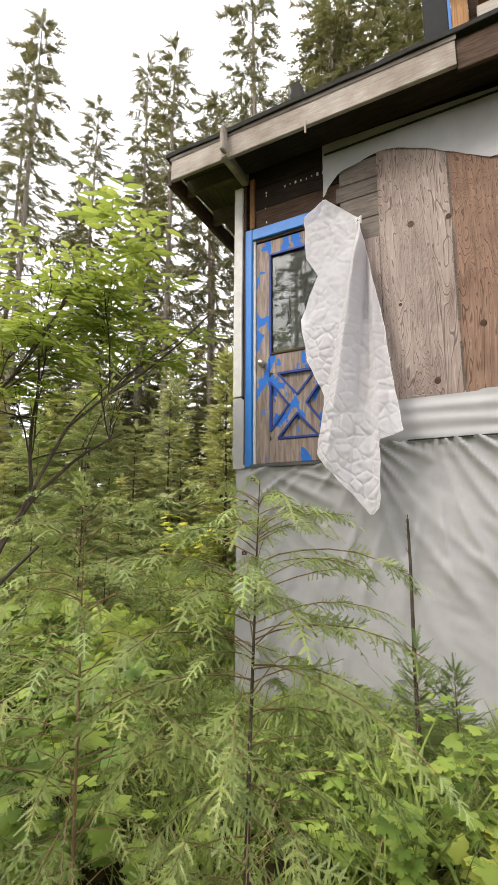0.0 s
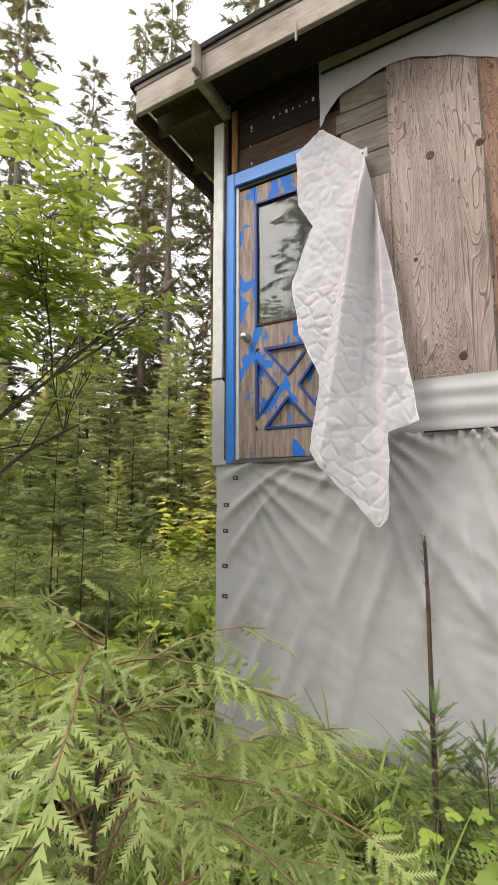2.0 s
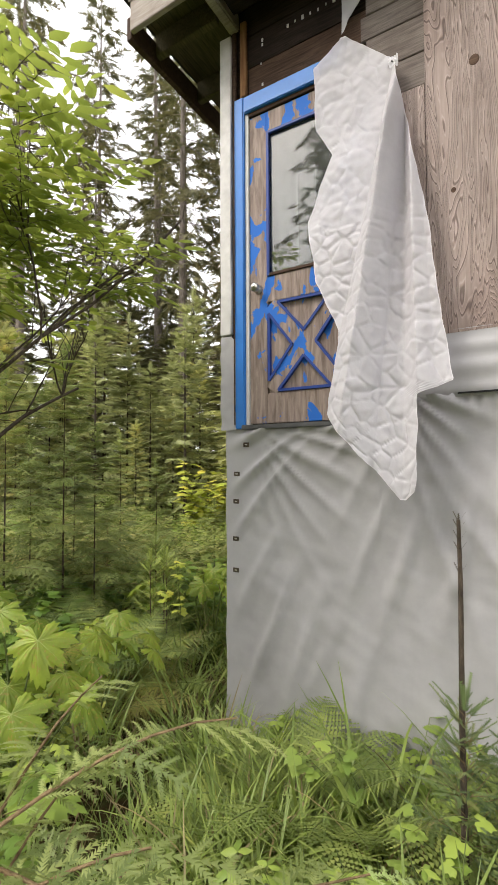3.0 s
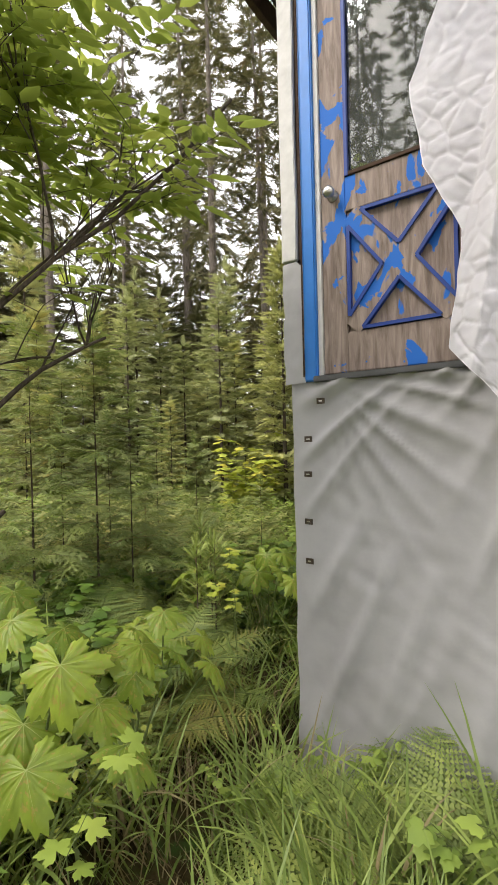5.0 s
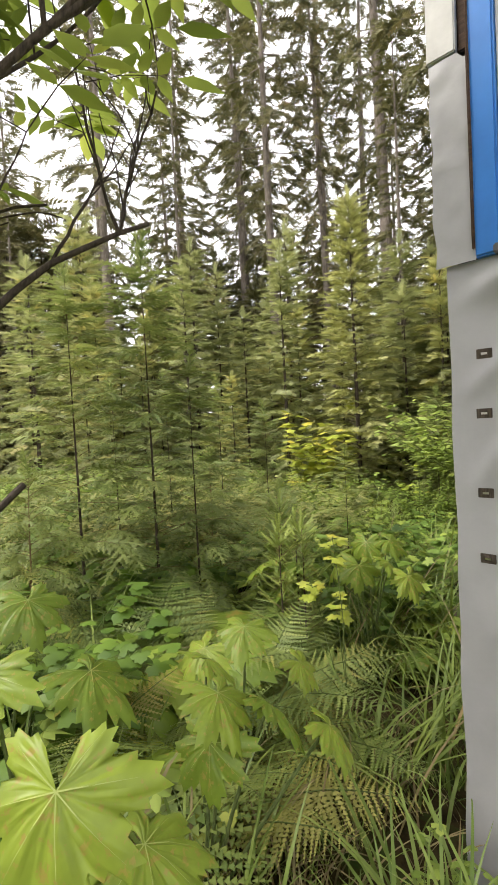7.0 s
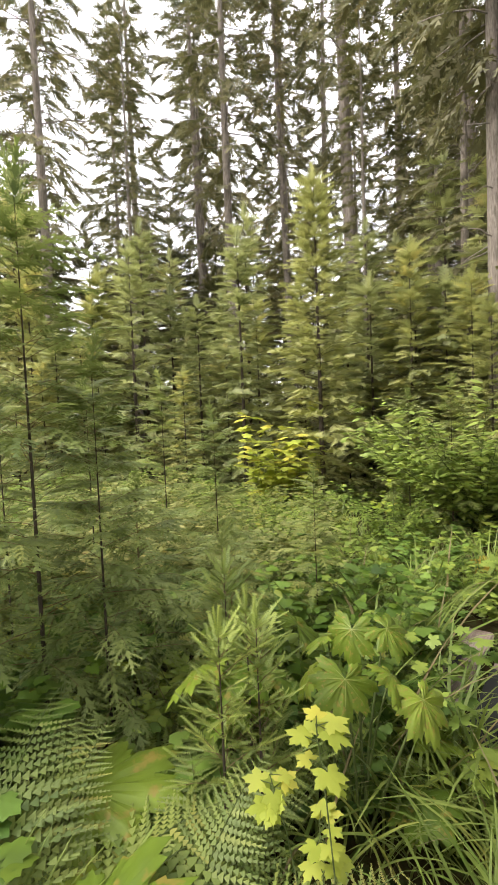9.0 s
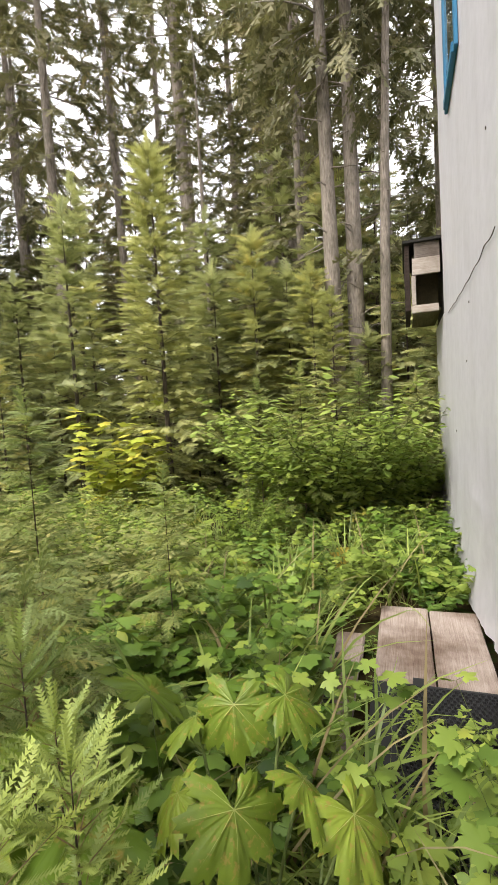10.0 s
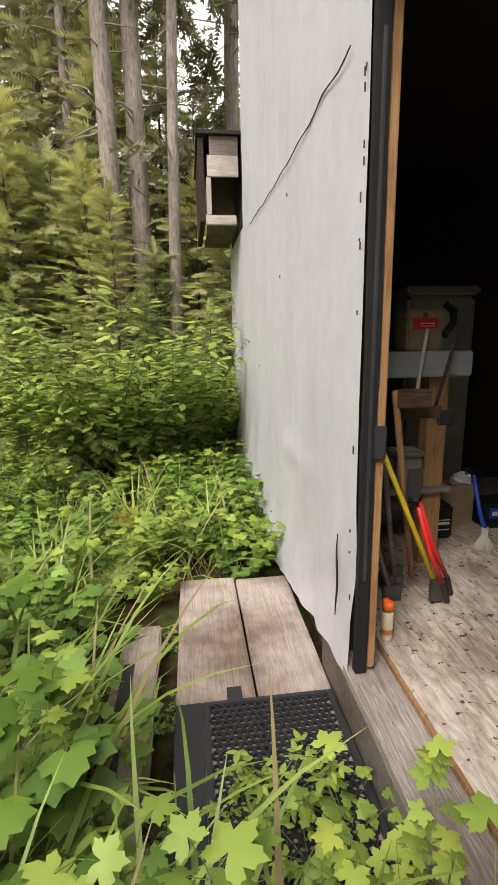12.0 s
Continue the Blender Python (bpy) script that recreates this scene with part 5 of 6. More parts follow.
def on_path(x, y, r):
    for (ax, ay), (bx, by) in zip(WALKED, WALKED[1:]):
        dx, dy = bx - ax, by - ay
        t = max(0, min(1, ((x - ax) * dx + (y - ay) * dy) / (dx * dx + dy * dy + 1e-9)))
        if math.hypot(x - ax - t * dx, y - ay - t * dy) < r:
            return True
    return False


R = random.Random(11)

# tall spruces round the clearing
TALLP = [conifer("spruce_tree", "tall dark spruce with bare lower trunk at the clearing's edge", "tree", 22, 0.36, 2.9, 0.72, 5, 26, SPRAY3, 0.52, M_FIRFAR, M_BARK, 1, 0.19, 0.9, 0.1, dead=14, shape_pow=0.6, segs=3),
         conifer("spruce_tree", "tall dark spruce with sparse drooping crown", "tree", 25, 0.34, 2.5, 0.85, 5, 24, SPRAY3, 0.50, M_FIRFAR, M_BARK, 2, 0.20, 1.0, 0.1, 0.02, dead=18, shape_pow=0.5, segs=3),
         conifer("spruce_tree", "tall slender spruce with dense dark crown", "tree", 19, 0.05, 2.9, 0.60, 5, 24, SPRAY3, 0.52, M_FIRFAR, M_BARK, 3, 0.15, 0.8, 0.1, dead=4, shape_pow=0.7, segs=3)]
spots = []
for i, x, y, s in ((1, -9.1, 19.5, 1.45), (0, -16.9, 27.5, 1.6), (1, -20.6, 14.1, 1.05), (0, -21.4, 19.8, 1.35), (2, -20.3, 23.8, 1.5), (0, -20.3, 26.4, 1.5), (1, -15.5, 29.6, 1.5),
                   (0, -9.4, 25.7, 1.4), (2, -6.3, 20.4, 1.2), (1, -19.7, 23.0, 1.4), (2, -19.5, 9.6, 0.7), (0, -16.2, 11.6, 1.1), (2, -17.6, 16.3, 1.0), (0, -13.3, 17.6, 1.25),
                   (1, -12.1, 19.9, 1.0), (0, -4.7, 17.7, 1.3), (0, -2.5, 22.2, 1.5), (2, -6.75, 21.2, 1.2), (1, -6.4, 24.4, 1.3), (2, -1.2, 14.8, 1.1), (0, 0.5, 17.0, 1.3), (1, -0.8, 19.5, 1.4), (2, -4.4, 15.6, 0.95), (2, -7.6, 17.2, 0.8)):
    spots.append((i, x, y, s, R.uniform(0, 6.28), 0))
for x, y, s in ((-6, -10, 0.8), (-9, -7, 0.7), (-3, -12, 0.9), (1, -11, 0.8), (-12, -3, 0.8), (4, -12, 0.9), (-1, -15, 1.0), (-8, -14, 1.0)):
    spots.append((0 if s > 0.85 else 2, x, y, s, R.uniform(0, 6.28), 0))
for k in range(80):
    a = R.uniform(0, 2 * math.pi)
    north = 0.38 * math.pi < a < 0.95 * math.pi
    d = R.uniform(22, 40) if north else R.uniform(17, 38)
    x, y = -2 + d * math.cos(a), 4 + d * math.sin(a)
    if -24 < x < -8 and 3 < y < 12:
        continue
    if not north and R.random() < 0.72:
        continue
    spots.append((2, x, y, R.uniform(0.85, 1.3), R.uniform(0, 6.28), 0))
scatter(TALLP, spots)

# bare trunks close behind the house
TWIN = [conifer("hemlock_tree", "tall pale-barked hemlock with bare trunk behind the house", "tree", 19, 0.42, 2.6, 0.55, 4, 14, SPRAY, 0.6, M_FIRFAR, M_BARK, 7, 0.20, 0.9, 0.1, 0.0, dead=26, shape_pow=0.5),
        conifer("hemlock_tree", "slim pale-barked hemlock leaning behind the house", "tree", 17, 0.45, 1.7, 0.6, 4, 12, SPRAY, 0.5, M_FIRFAR, M_BARK, 8, 0.12, 0.9, 0.1, 0.045, dead=22, shape_pow=0.5)]
scatter(TWIN, [(0, -3.30, 13.2, 1.0, 0.4, -0.02), (0, -2.95, 13.6, 1.05, 2.2, 0.0), (1, -2.40, 12.8, 1.0, 0.1, 0.0)])

# young firs that fill the middle distance
YOUNG = [conifer("young_fir", "bushy young fir with drooping green boughs", "tree", 5.6, 0.02, 1.3, 0.27, 6, 10, SPRAY2, 0.40, M_FIR, M_BARKD, 21, 0.06, 0.45, 0.25, shape_pow=0.85, segs=3),
         conifer("young_fir", "dense young hemlock in the thicket", "tree", 4.4, 0.0, 1.4, 0.30, 6, 10, SPRAY2, 0.42, M_FIRMID, M_BARKD, 22, 0.05, 0.7, 0.2, shape_pow=0.6, segs=3),
         conifer("young_fir", "narrow young spruce with yellowish boughs", "tree", 7.5, 0.03, 1.5, 0.36, 6, 10, SPRAY2, 0.46, M_FIRMID, M_BARKD, 23, 0.08, 0.5, 0.2, shape_pow=0.75, segs=3)]
FIRA = [conifer("young_fir", "bushy young fir with layered green boughs behind yellow maples", "tree", 6.4, 0.02, 1.5, 0.17, 7, 18, SPRAY2, 0.30, M_FIR, M_BARKD, 24, 0.06, 0.45, 0.25, shape_pow=0.85, segs=4)]
scatter(FIRA, [(0, -6.3, 11.6, 1.05, 0.3, 0)])
spots = []
for x, y, s, i in ((-3.2, 11.9, 0.66, 0), (-2.0, 13.6, 1.0, 1), (-1.5, 12.3, 0.85, 1), (-4.3, 13.4, 1.05, 1), (-3.6, 14.6, 1.0, 2), (-5.2, 14.2, 1.15, 1), (-2.7, 12.9, 0.72, 1), (-4.9, 13.0, 0.95, 0), (-3.7, 12.9, 0.8, 0), (-5.9, 13.3, 1.1, 1), (-1.2, 11.8, 0.7, 1), (-2.2, 15.6, 1.2, 1), (-4.2, 15.6, 1.25, 1), (-7.6, 13.2, 0.95, 1), (-2.6, 15.4, 1.0, 2), (-4.8, 12.6, 0.6, 1), (-0.6, 12.9, 0.9, 2), (-1.9, 11.6, 0.5, 1),
                   (-8.3, 11.6, 0.8, 2), (-9.6, 12.6, 0.9, 1), (-9.2, 10.6, 0.55, 0), (-10.6, 10.4, 0.8, 2), (-11.6, 9.0, 0.9, 1), (-6.6, 14.8, 0.9, 2), (-8.4, 14.4, 1.0, 0)):
    spots.append((i, x, y, s, R.uniform(0, 6.28), 0))
for k in range(95):
    a = R.uniform(0.40 * math.pi, 0.98 * math.pi)
    d = R.uniform(10.0, 18)
    x, y = -2 + d * math.cos(a), 4 + d * math.sin(a)
    if blocked(x, y, 1.2) or math.hypot(x + 6.3, y - 11.6) < 1.5:
        continue
    spots.append((R.choice((0, 1, 1, 2)), x, y, R.uniform(0.75, 1.15) * (0.7 if d < 12 else 1.0), R.uniform(0, 6.28), 0))
for k in range(14):
    a = R.uniform(1.15 * math.pi, 2.2 * math.pi)
    d = R.uniform(9, 16)
    x, y = -1 + d * math.cos(a), 1 + d * math.sin(a)
    if blocked(x, y, 1.2):
        continue
    spots.append((R.choice((0, 1, 2)), x, y, R.uniform(0.7, 1.1), R.uniform(0, 6.28), 0))
scatter(YOUNG, spots)

# far thicket that closes the gaps under the tall trees
FARY = [conifer("thicket_fir", "dark dense fir in the far thicket", "tree", 8.5, 0.0, 2.1, 0.55, 5, 10, SPRAY3, 0.7, M_FIRFAR, M_BARKD, 25, 0.09, 0.6, 0.2, shape_pow=0.5, segs=3)]
scatter(FARY, [(0, -2 + d * math.cos(a), 4 + d * math.sin(a), s, w, 0) for d, a, s, w in ((R.uniform(20, 30), R.uniform(0.38, 1.05) * math.pi, R.uniform(0.9, 1.5), R.uniform(0, 6)) for k in range(100))])

# near saplings
conifer("hemlock_sapling", "feathery green hemlock sapling with bent leader beside the path", "sapling", 1.50, 0.25, 0.52, 0.062, 5, 15, TWIG_HEM, 0.10, M_HEM, M_BARKD, 31, 0.012, 1.3, 0.25, 0.03, shape_pow=0.3, tipmat=M_TIP, org=(-0.25, 1.40, gh(-0.25, 1.4)), clear_by=0.17)
conifer("hemlock_sapling", "feathery hemlock sapling with long drooping pale tips", "sapling", 1.45, 0.22, 0.60, 0.075, 5, 15, TWIG_HEM, 0.10, M_HEM, M_TWIG, 36, 0.010, 1.3, 0.3, -0.03, shape_pow=0.3, tipmat=M_TIP, org=(-0.62, 1.28, gh(-0.62, 1.28)), clear_by=0.2)
SAP = [conifer("hemlock_sapling", "small feathery hemlock sapling in the undergrowth", "sapling", 1.3, 0.1, 0.5, 0.10, 5, 12, TWIG_FINE, 0.15, M_HEM, M_TWIG, 35, 0.012, 1.1, 0.45, 0.03, shape_pow=0.5, tipmat=M_TIP),
       conifer("fir_sapling", "small green fir sapling with open whorls", "sapling", 2.5, 0.08, 0.75, 0.17, 5, 10, TWIG_FINE, 0.23, M_HEM, M_BARKD, 32, 0.014, 0.45, 0.25, shape_pow=0.8, roll=0.3),
       conifer("spruce_sapling", "little spruce sapling with pale new growth", "sapling", 1.0, 0.1, 0.30, 0.10, 5, 9, TWIG, 0.12, M_SPR, M_BARKD, 33, 0.012, 0.2, 0.6, shape_pow=0.7, tipmat=M_TIP),
       conifer("spruce_sapling", "small dark green spruce sapling before the tarp", "sapling", 0.95, 0.05, 0.30, 0.09, 6, 9, TWIG, 0.12, M_DARKFIR, M_BARKD, 34, 0.012, 0.2, 0.5, shape_pow=0.6)]
scatter(SAP, [(0, -1.05, 1.05, 0.8, 2.6, 0.05), (0, -1.6, 1.5, 0.8, 4.1, 0.0), (0, -2.3, 1.3, 0.9, 1.0, 0.0),
              (1, -4.14, 3.83, 1.05, 0.4, 0), (1, -3.9, 4.29, 1.14, 1.9, 0), (1, -3.75, 4.55, 0.84, 3.5, 0), (1, -4.9, 4.6, 0.8, 5.5, 0),
              (1, -3.5, 6.3, 0.6, 1.2, 0), (1, -4.6, 6.4, 0.8, 0.5, 0), (1, -5.4, 5.6, 0.9, 0.9, 0), (1, -6.4, 7.4, 1.0, 0.2, 0), (0, -3.3, 5.0, 0.9, 3.0, 0), (0, -3.6, 5.4, 0.9, 3.0, 0), (0, -3.75, 3.3, 1.0, 1.0, 0), (0, -4.3, 5.2, 1.1, 2.0, 0), (1, -3.5, 10.4, 0.95, 2.0, 0), (1, -2.7, 10.7, 0.9, 1.0, 0), (1, -4.3, 10.9, 0.9, 1.0, 0),
              (2, -2.86, 4.60, 1.0, 0.2, 0), (2, -2.80, 4.36, 0.98, 1.5, 0), (2, -2.72, 4.48, 1.0, 2.5, 0), (2, -3.1, 4.75, 1.1, 3.5, 0), (3, -0.13, 3.13, 0.85, 0.2, 0), (3, 0.05, 3.2, 0.75, 2.2, 0), (3, 0.45, 3.0, 0.7, 4.2, 0)])
stick = thing("bare_leader", "dark dead sapling leader standing in front of the tarp", "sapling")
c = Cloud()
stem_cloud(c, [(-0.14, 3.15, -0.2), (-0.14, 3.15, 0.5), (-0.135, 3.15, 1.0), (-0.138, 3.15, 1.24)], 0.013, 0.007, 8)
for z in (1.06, 1.10, 1.14, 1.17, 0.98):
    c.add(*TWIG, np.array([[-0.137, 3.15, z + 0.06]] * 3), np.array([[0.6, 0.1, 1], [-0.5, 0.3, 1], [0.1, -0.7, 1.0]]), np.array([[0, 0, 1.0]]), 0.045)
c.mesh("stem", M_BARKD, stick)


# ---- ferns ----
def fern(name, label, n_fr, length, material, seed, tmpl, pairs, spread=0.9, droop=0.9):
    rng = np.random.default_rng(seed)
    root = thing(name, label, "fern")
    c, s = Cloud(), Cloud()
    for i in range(n_fr):
        a = 6.283 * i / n_fr + rng.normal(0, 0.25)
        L = length * rng.uniform(0.75, 1.15)
        pts = arc((0.02 * math.cos(a), 0.02 * math.sin(a), 0), (math.cos(a) * spread, math.sin(a) * spread, rng.uniform(0.9, 1.5)), L, 10, droop * rng.uniform(0.8, 1.3), rng, 0.03)
        stem_cloud(s, pts, 0.004, 0.001, 3)
        t = np.linspace(0.18, 0.99, pairs)
        idx = np.clip(t * 10, 0, 9.999)
        i0 = idx.astype(int)
        fr = (idx - i0)[:, None]
        pp = pts[i0] * (1 - fr) + pts[i0 + 1] * fr
        dd = pts[i0 + 1] - pts[i0]
        dd /= np.linalg.norm(dd, axis=1, keepdims=True)
        side = np.cross(dd, np.array([0, 0, 1.0]))
        side /= np.linalg.norm(side, axis=1, keepdims=True)
        nrm = np.cross(side, dd)
        env = np.sin(np.clip((t - 0.05) / 0.95, 0, 1) ** 0.7 * math.pi * 0.97) * 0.9 + 0.06
        for sg in (-1, 1):
            c.add(*tmpl, pp, side * sg + dd * 0.35 + rng.normal(0, 0.05, pp.shape) - nrm * 0.15, nrm, 0.25 * L * env)
    s.mesh("stalk_frame", M_STEM, root)
    c.mesh("foliage", material, root)
    return root


FERN = [fern("fern", "arching green fern in the undergrowth", 8, 0.75, M_FERN, 41, PINNA, 28),
        fern("fern", "arching green fern with long fronds", 7, 0.95, M_FERN, 42, PINNA, 30, 0.8, 1.1),
        fern("fern", "yellowing fern in the undergrowth", 7, 0.7, M_FERNY, 43, PINNA, 28, 1.0)]
spots = [(2, -2.55, 3.62, 1.35, 0.7, 0), (1, -2.85, 3.35, 1.3, 2.2, 0), (2, -2.35, 3.3, 1.1, 3.9, 0), (0, -2.45, 3.9, 1.1, 4.9, 0), (2, -2.9, 2.95, 1.2, 5.2, 0), (0, -0.55, 1.2, 0.85, 1.0, 0), (2, -0.95, 1.25, 0.9, 2.0, 0), (0, 0.4, 3.1, 1.15, 1.1, 0), (1, 0.25, 2.85, 0.95, 2.1, 0), (0, -0.1, 3.35, 1.05, 3.1, 0), (0, -0.75, 3.4, 1.05, 0.1, 0), (2, 0.85, 2.9, 1.1, 5.1, 0), (0, -0.8, 0.75, 0.9, 3.0, 0), (1, -1.3, 1.5, 0.9, 4.0, 0), (2, -2.35, 3.0, 0.8, 1.0, 0), (1, -2.64, 3.75, 1.1, 0, 0), (0, -2.5, 3.45, 0.95, 1, 0), (1, -2.95, 3.45, 1.1, 2, 0), (0, -2.85, 4.15, 1.0, 2.5, 0), (1, -0.95, 3.35, 0.9, 0, 0), (0, -0.45, 3.45, 0.95, 1, 0), (1, 0.15, 3.4, 0.8, 2, 0), (0, 0.7, 3.3, 1.0, 3, 0), (2, 0.55, 2.7, 0.9, 4, 0), (2, 0.2, 2.45, 0.8, 5, 0), (0, -0.95, 3.0, 0.8, 0.5, 0),
         (1, -3.0, 3.6, 1.05, 0.4, 0), (0, -3.3, 3.3, 0.9, 1.4, 0), (1, -3.5, 4.0, 1.0, 2.0, 0), (0, -2.7, 4.0, 0.7, 0.2, 0), (0, -3.2, 4.9, 0.8, 0.2, 0), (2, -3.7, 3.2, 0.9, 2.2, 0),
         (2, 1.2, 2.7, 1.0, 1.2, 0), (0, -1.5, 1.3, 0.8, 3.2, 0), (0, -0.7, 1.2, 0.7, 0.2, 0), (2, -1.4, 0.9, 0.8, 0.2, 0), (0, 1.0, 3.3, 1.0, 0.7, 0)]
for k in range(75):
    x, y = R.uniform(-6, 2.0), R.uniform(0, 9)
    if blocked(x, y, 0.2) or on_path(x, y, 0.75):
        continue
    spots.append((R.choice((0, 1, 0, 2)), x, y, R.uniform(0.6, 1.0), R.uniform(0, 6.28), 0))
scatter(FERN, spots)


# ---- broad-leaved plants ----
def herb(name, label, cat, stems, h, nleaf, tmpl, lsize, material, seed, spread=0.4, droop=0.3, triple=False, basal=False, low=0.3):
    """Stems that carry leaves on stalks."""
    rng = np.random.default_rng(seed)
    root = thing(name, label, cat)
    c, s = Cloud(), Cloud()
    for i in range(stems):
        a = rng.uniform(0, 6.283)
        L = h * rng.uniform(0.6, 1.15)
        pts = arc((0, 0, 0), (math.cos(a) * spread, math.sin(a) * spread, 1), L, 6, droop, rng, 0.05)
        stem_cloud(s, pts, 0.006 if lsize > 0.2 else 0.003, 0.0015, 4)
        for j in range(nleaf):
            t = 1.0 if (basal or j == 0) else rng.uniform(low, 1.0)
            k = t * 6
            i0 = min(5, int(k))
            p = pts[i0] + (pts[i0 + 1] - pts[i0]) * (k - i0)
            b_ = a + rng.uniform(-2.4, 2.4) if not basal else a
            d = np.array([math.cos(b_), math.sin(b_), rng.uniform(-0.3, 0.25)])
            q = p + d * lsize * 0.45 if not basal else p
            if not basal:
                stem_cloud(s, [p, q], 0.0018, 0.001, 3)
            sz = lsize * rng.uniform(0.7, 1.2)
            upv = np.array([[0, 0, 1.0]]) + rng.normal(0, 0.25, (1, 3))
            if triple:
                for da, m in ((0, 1.1), (1.2, 0.85), (-1.2, 0.85)):
                    dd = np.array([[math.cos(b_ + da), math.sin(b_ + da), d[2]]])
                    c.add(*tmpl, q[None], dd, upv, sz * m)
            else:
                c.add(*tmpl, q[None], d[None], upv, sz)
    s.mesh("stem_frame", M_STEM, root)
    c.mesh("foliage", material, root)
    return root


HERB = [herb("raspberry_bush", "leafy green bramble with three-part leaves", "shrub", 9, 0.65, 9, LEAF, 0.085, M_HERB, 51, 0.6, 0.5, True),
        herb("leafy_herb", "broad-leaved green herb in the undergrowth", "plant", 9, 0.5, 13, RASP, 0.095, M_BROAD, 52, 0.7, 0.4),
        herb("leafy_herb", "light green leafy herb in the undergrowth", "plant", 10, 0.55, 13, RASP, 0.08, M_HERB, 53, 0.6, 0.4),
        herb("yellowing_herb", "yellow-green leafy herb in the undergrowth", "plant", 8, 0.5, 8, RASP, 0.10, M_YHERB, 54, 0.6, 0.4)]
spots = [(1, -3.1, 5.9, 1.6, 0, 0), (1, -3.35, 5.5, 1.7, 2, 0), (1, -3.0, 6.5, 1.5, 3, 0), (1, -2.75, 4.9, 0.9, 0, 0), (0, -1.35, 3.5, 0.7, 0, 0), (2, -1.6, 3.35, 0.6, 1, 0), (0, -2.75, 5.6, 0.95, 2, 0), (1, -3.0, 6.0, 1.2, 3, 0), (1, -3.3, 6.8, 1.3, 4, 0),
         (0, -2.55, 5.1, 0.9, 2.6, 0), (2, -2.6, 7.8, 0.9, 1.6, 0), (1, -1.9, 8.1, 0.9, 1.6, 0), (2, -1.75, 8.5, 1.1, 0.6, 0), (1, -1.8, 9.1, 1.3, 2.6, 0), (0, -1.85, 9.8, 1.3, 2.6, 0)]
far = []
for k in range(620):
    x, y = R.uniform(-9, 2.6), R.uniform(-1.0, 13)
    if blocked(x, y, 0.12) or on_path(x, y, 0.45):
        continue
    near = on_path(x, y, 0.9)
    sp = (R.choice((0, 0, 1, 1, 2, 2, 3)), x, y, R.uniform(0.5, 0.8) if near else R.uniform(0.8, 1.4), R.uniform(0, 6.28), 0)
    (spots if on_path(x, y, 2.2) else far).append(sp)
sow(HERB, far, "undergrowth", "green and yellow-green leafy herbs covering the clearing")
scatter(HERB, spots)

# herbs that push through the mat beside the doorway
SMALL = [herb("bramble_shoot", "small bramble shoots growing over the rubber mat", "plant", 7, 0.26, 6, LEAF, 0.055, M_HERB, 61, 0.9, 0.5, True),
         herb("bramble_shoot", "bright bramble with toothed leaves beside the mat", "plant", 6, 0.34, 6, RASP, 0.11, M_HERB, 62, 0.8, 0.4, False)]
MATZ = -0.47
for k, (i, x, y, s) in enumerate(((0, -1.95, 6.15, 0.9), (0, -1.9, 5.95, 0.8), (1, -1.75, 6.0, 0.6), (0, -2.1, 6.1, 0.6), (1, -1.62, 5.75, 0.8), (1, -1.8, 5.7, 0.7), (0, -2.0, 5.75, 0.8), (1, -2.45, 5.75, 0.9), (1, -2.7, 6.2, 1.0), (0, -2.4, 6.2, 0.7), (0, -2.39, 6.75, 0.5), (1, -2.6, 5.9, 1.0), (0, -2.39, 7.3, 0.5), (1, -1.62, 5.45, 0.9))):
    m = Matrix.LocRotScale((x, y, MATZ if x > -2.34 else gh(x, y)), Euler((0, 0, k * 1.7)), None)
    if k in (0, 2):
        SMALL[i].matrix_basis = m
        SMALL[i].scale = (s, s, s)
    else:
        o = copy_thing(SMALL[i], m)
        o.scale = (s, s, s)

# dark currant mounds and tall broad-leaved shoots
CUR = [herb("currant_bush", "dense dark green currant bush with lobed leaves", "shrub", 46, 1.0, 15, RASP, 0.125, M_CURR, 64, 0.75, 0.45),
       herb("thimbleberry_plant", "tall leafy stems with broad pale green toothed leaves", "plant", 7, 0.95, 9, MAPLE_S, 0.135, M_HERB, 65, 0.3, 0.35),
       herb("salmonberry_bush", "pale yellow-green salmonberry bush in the clearing", "shrub", 44, 1.35, 30, LEAF, 0.08, M_PALE, 66, 0.65, 0.4)]
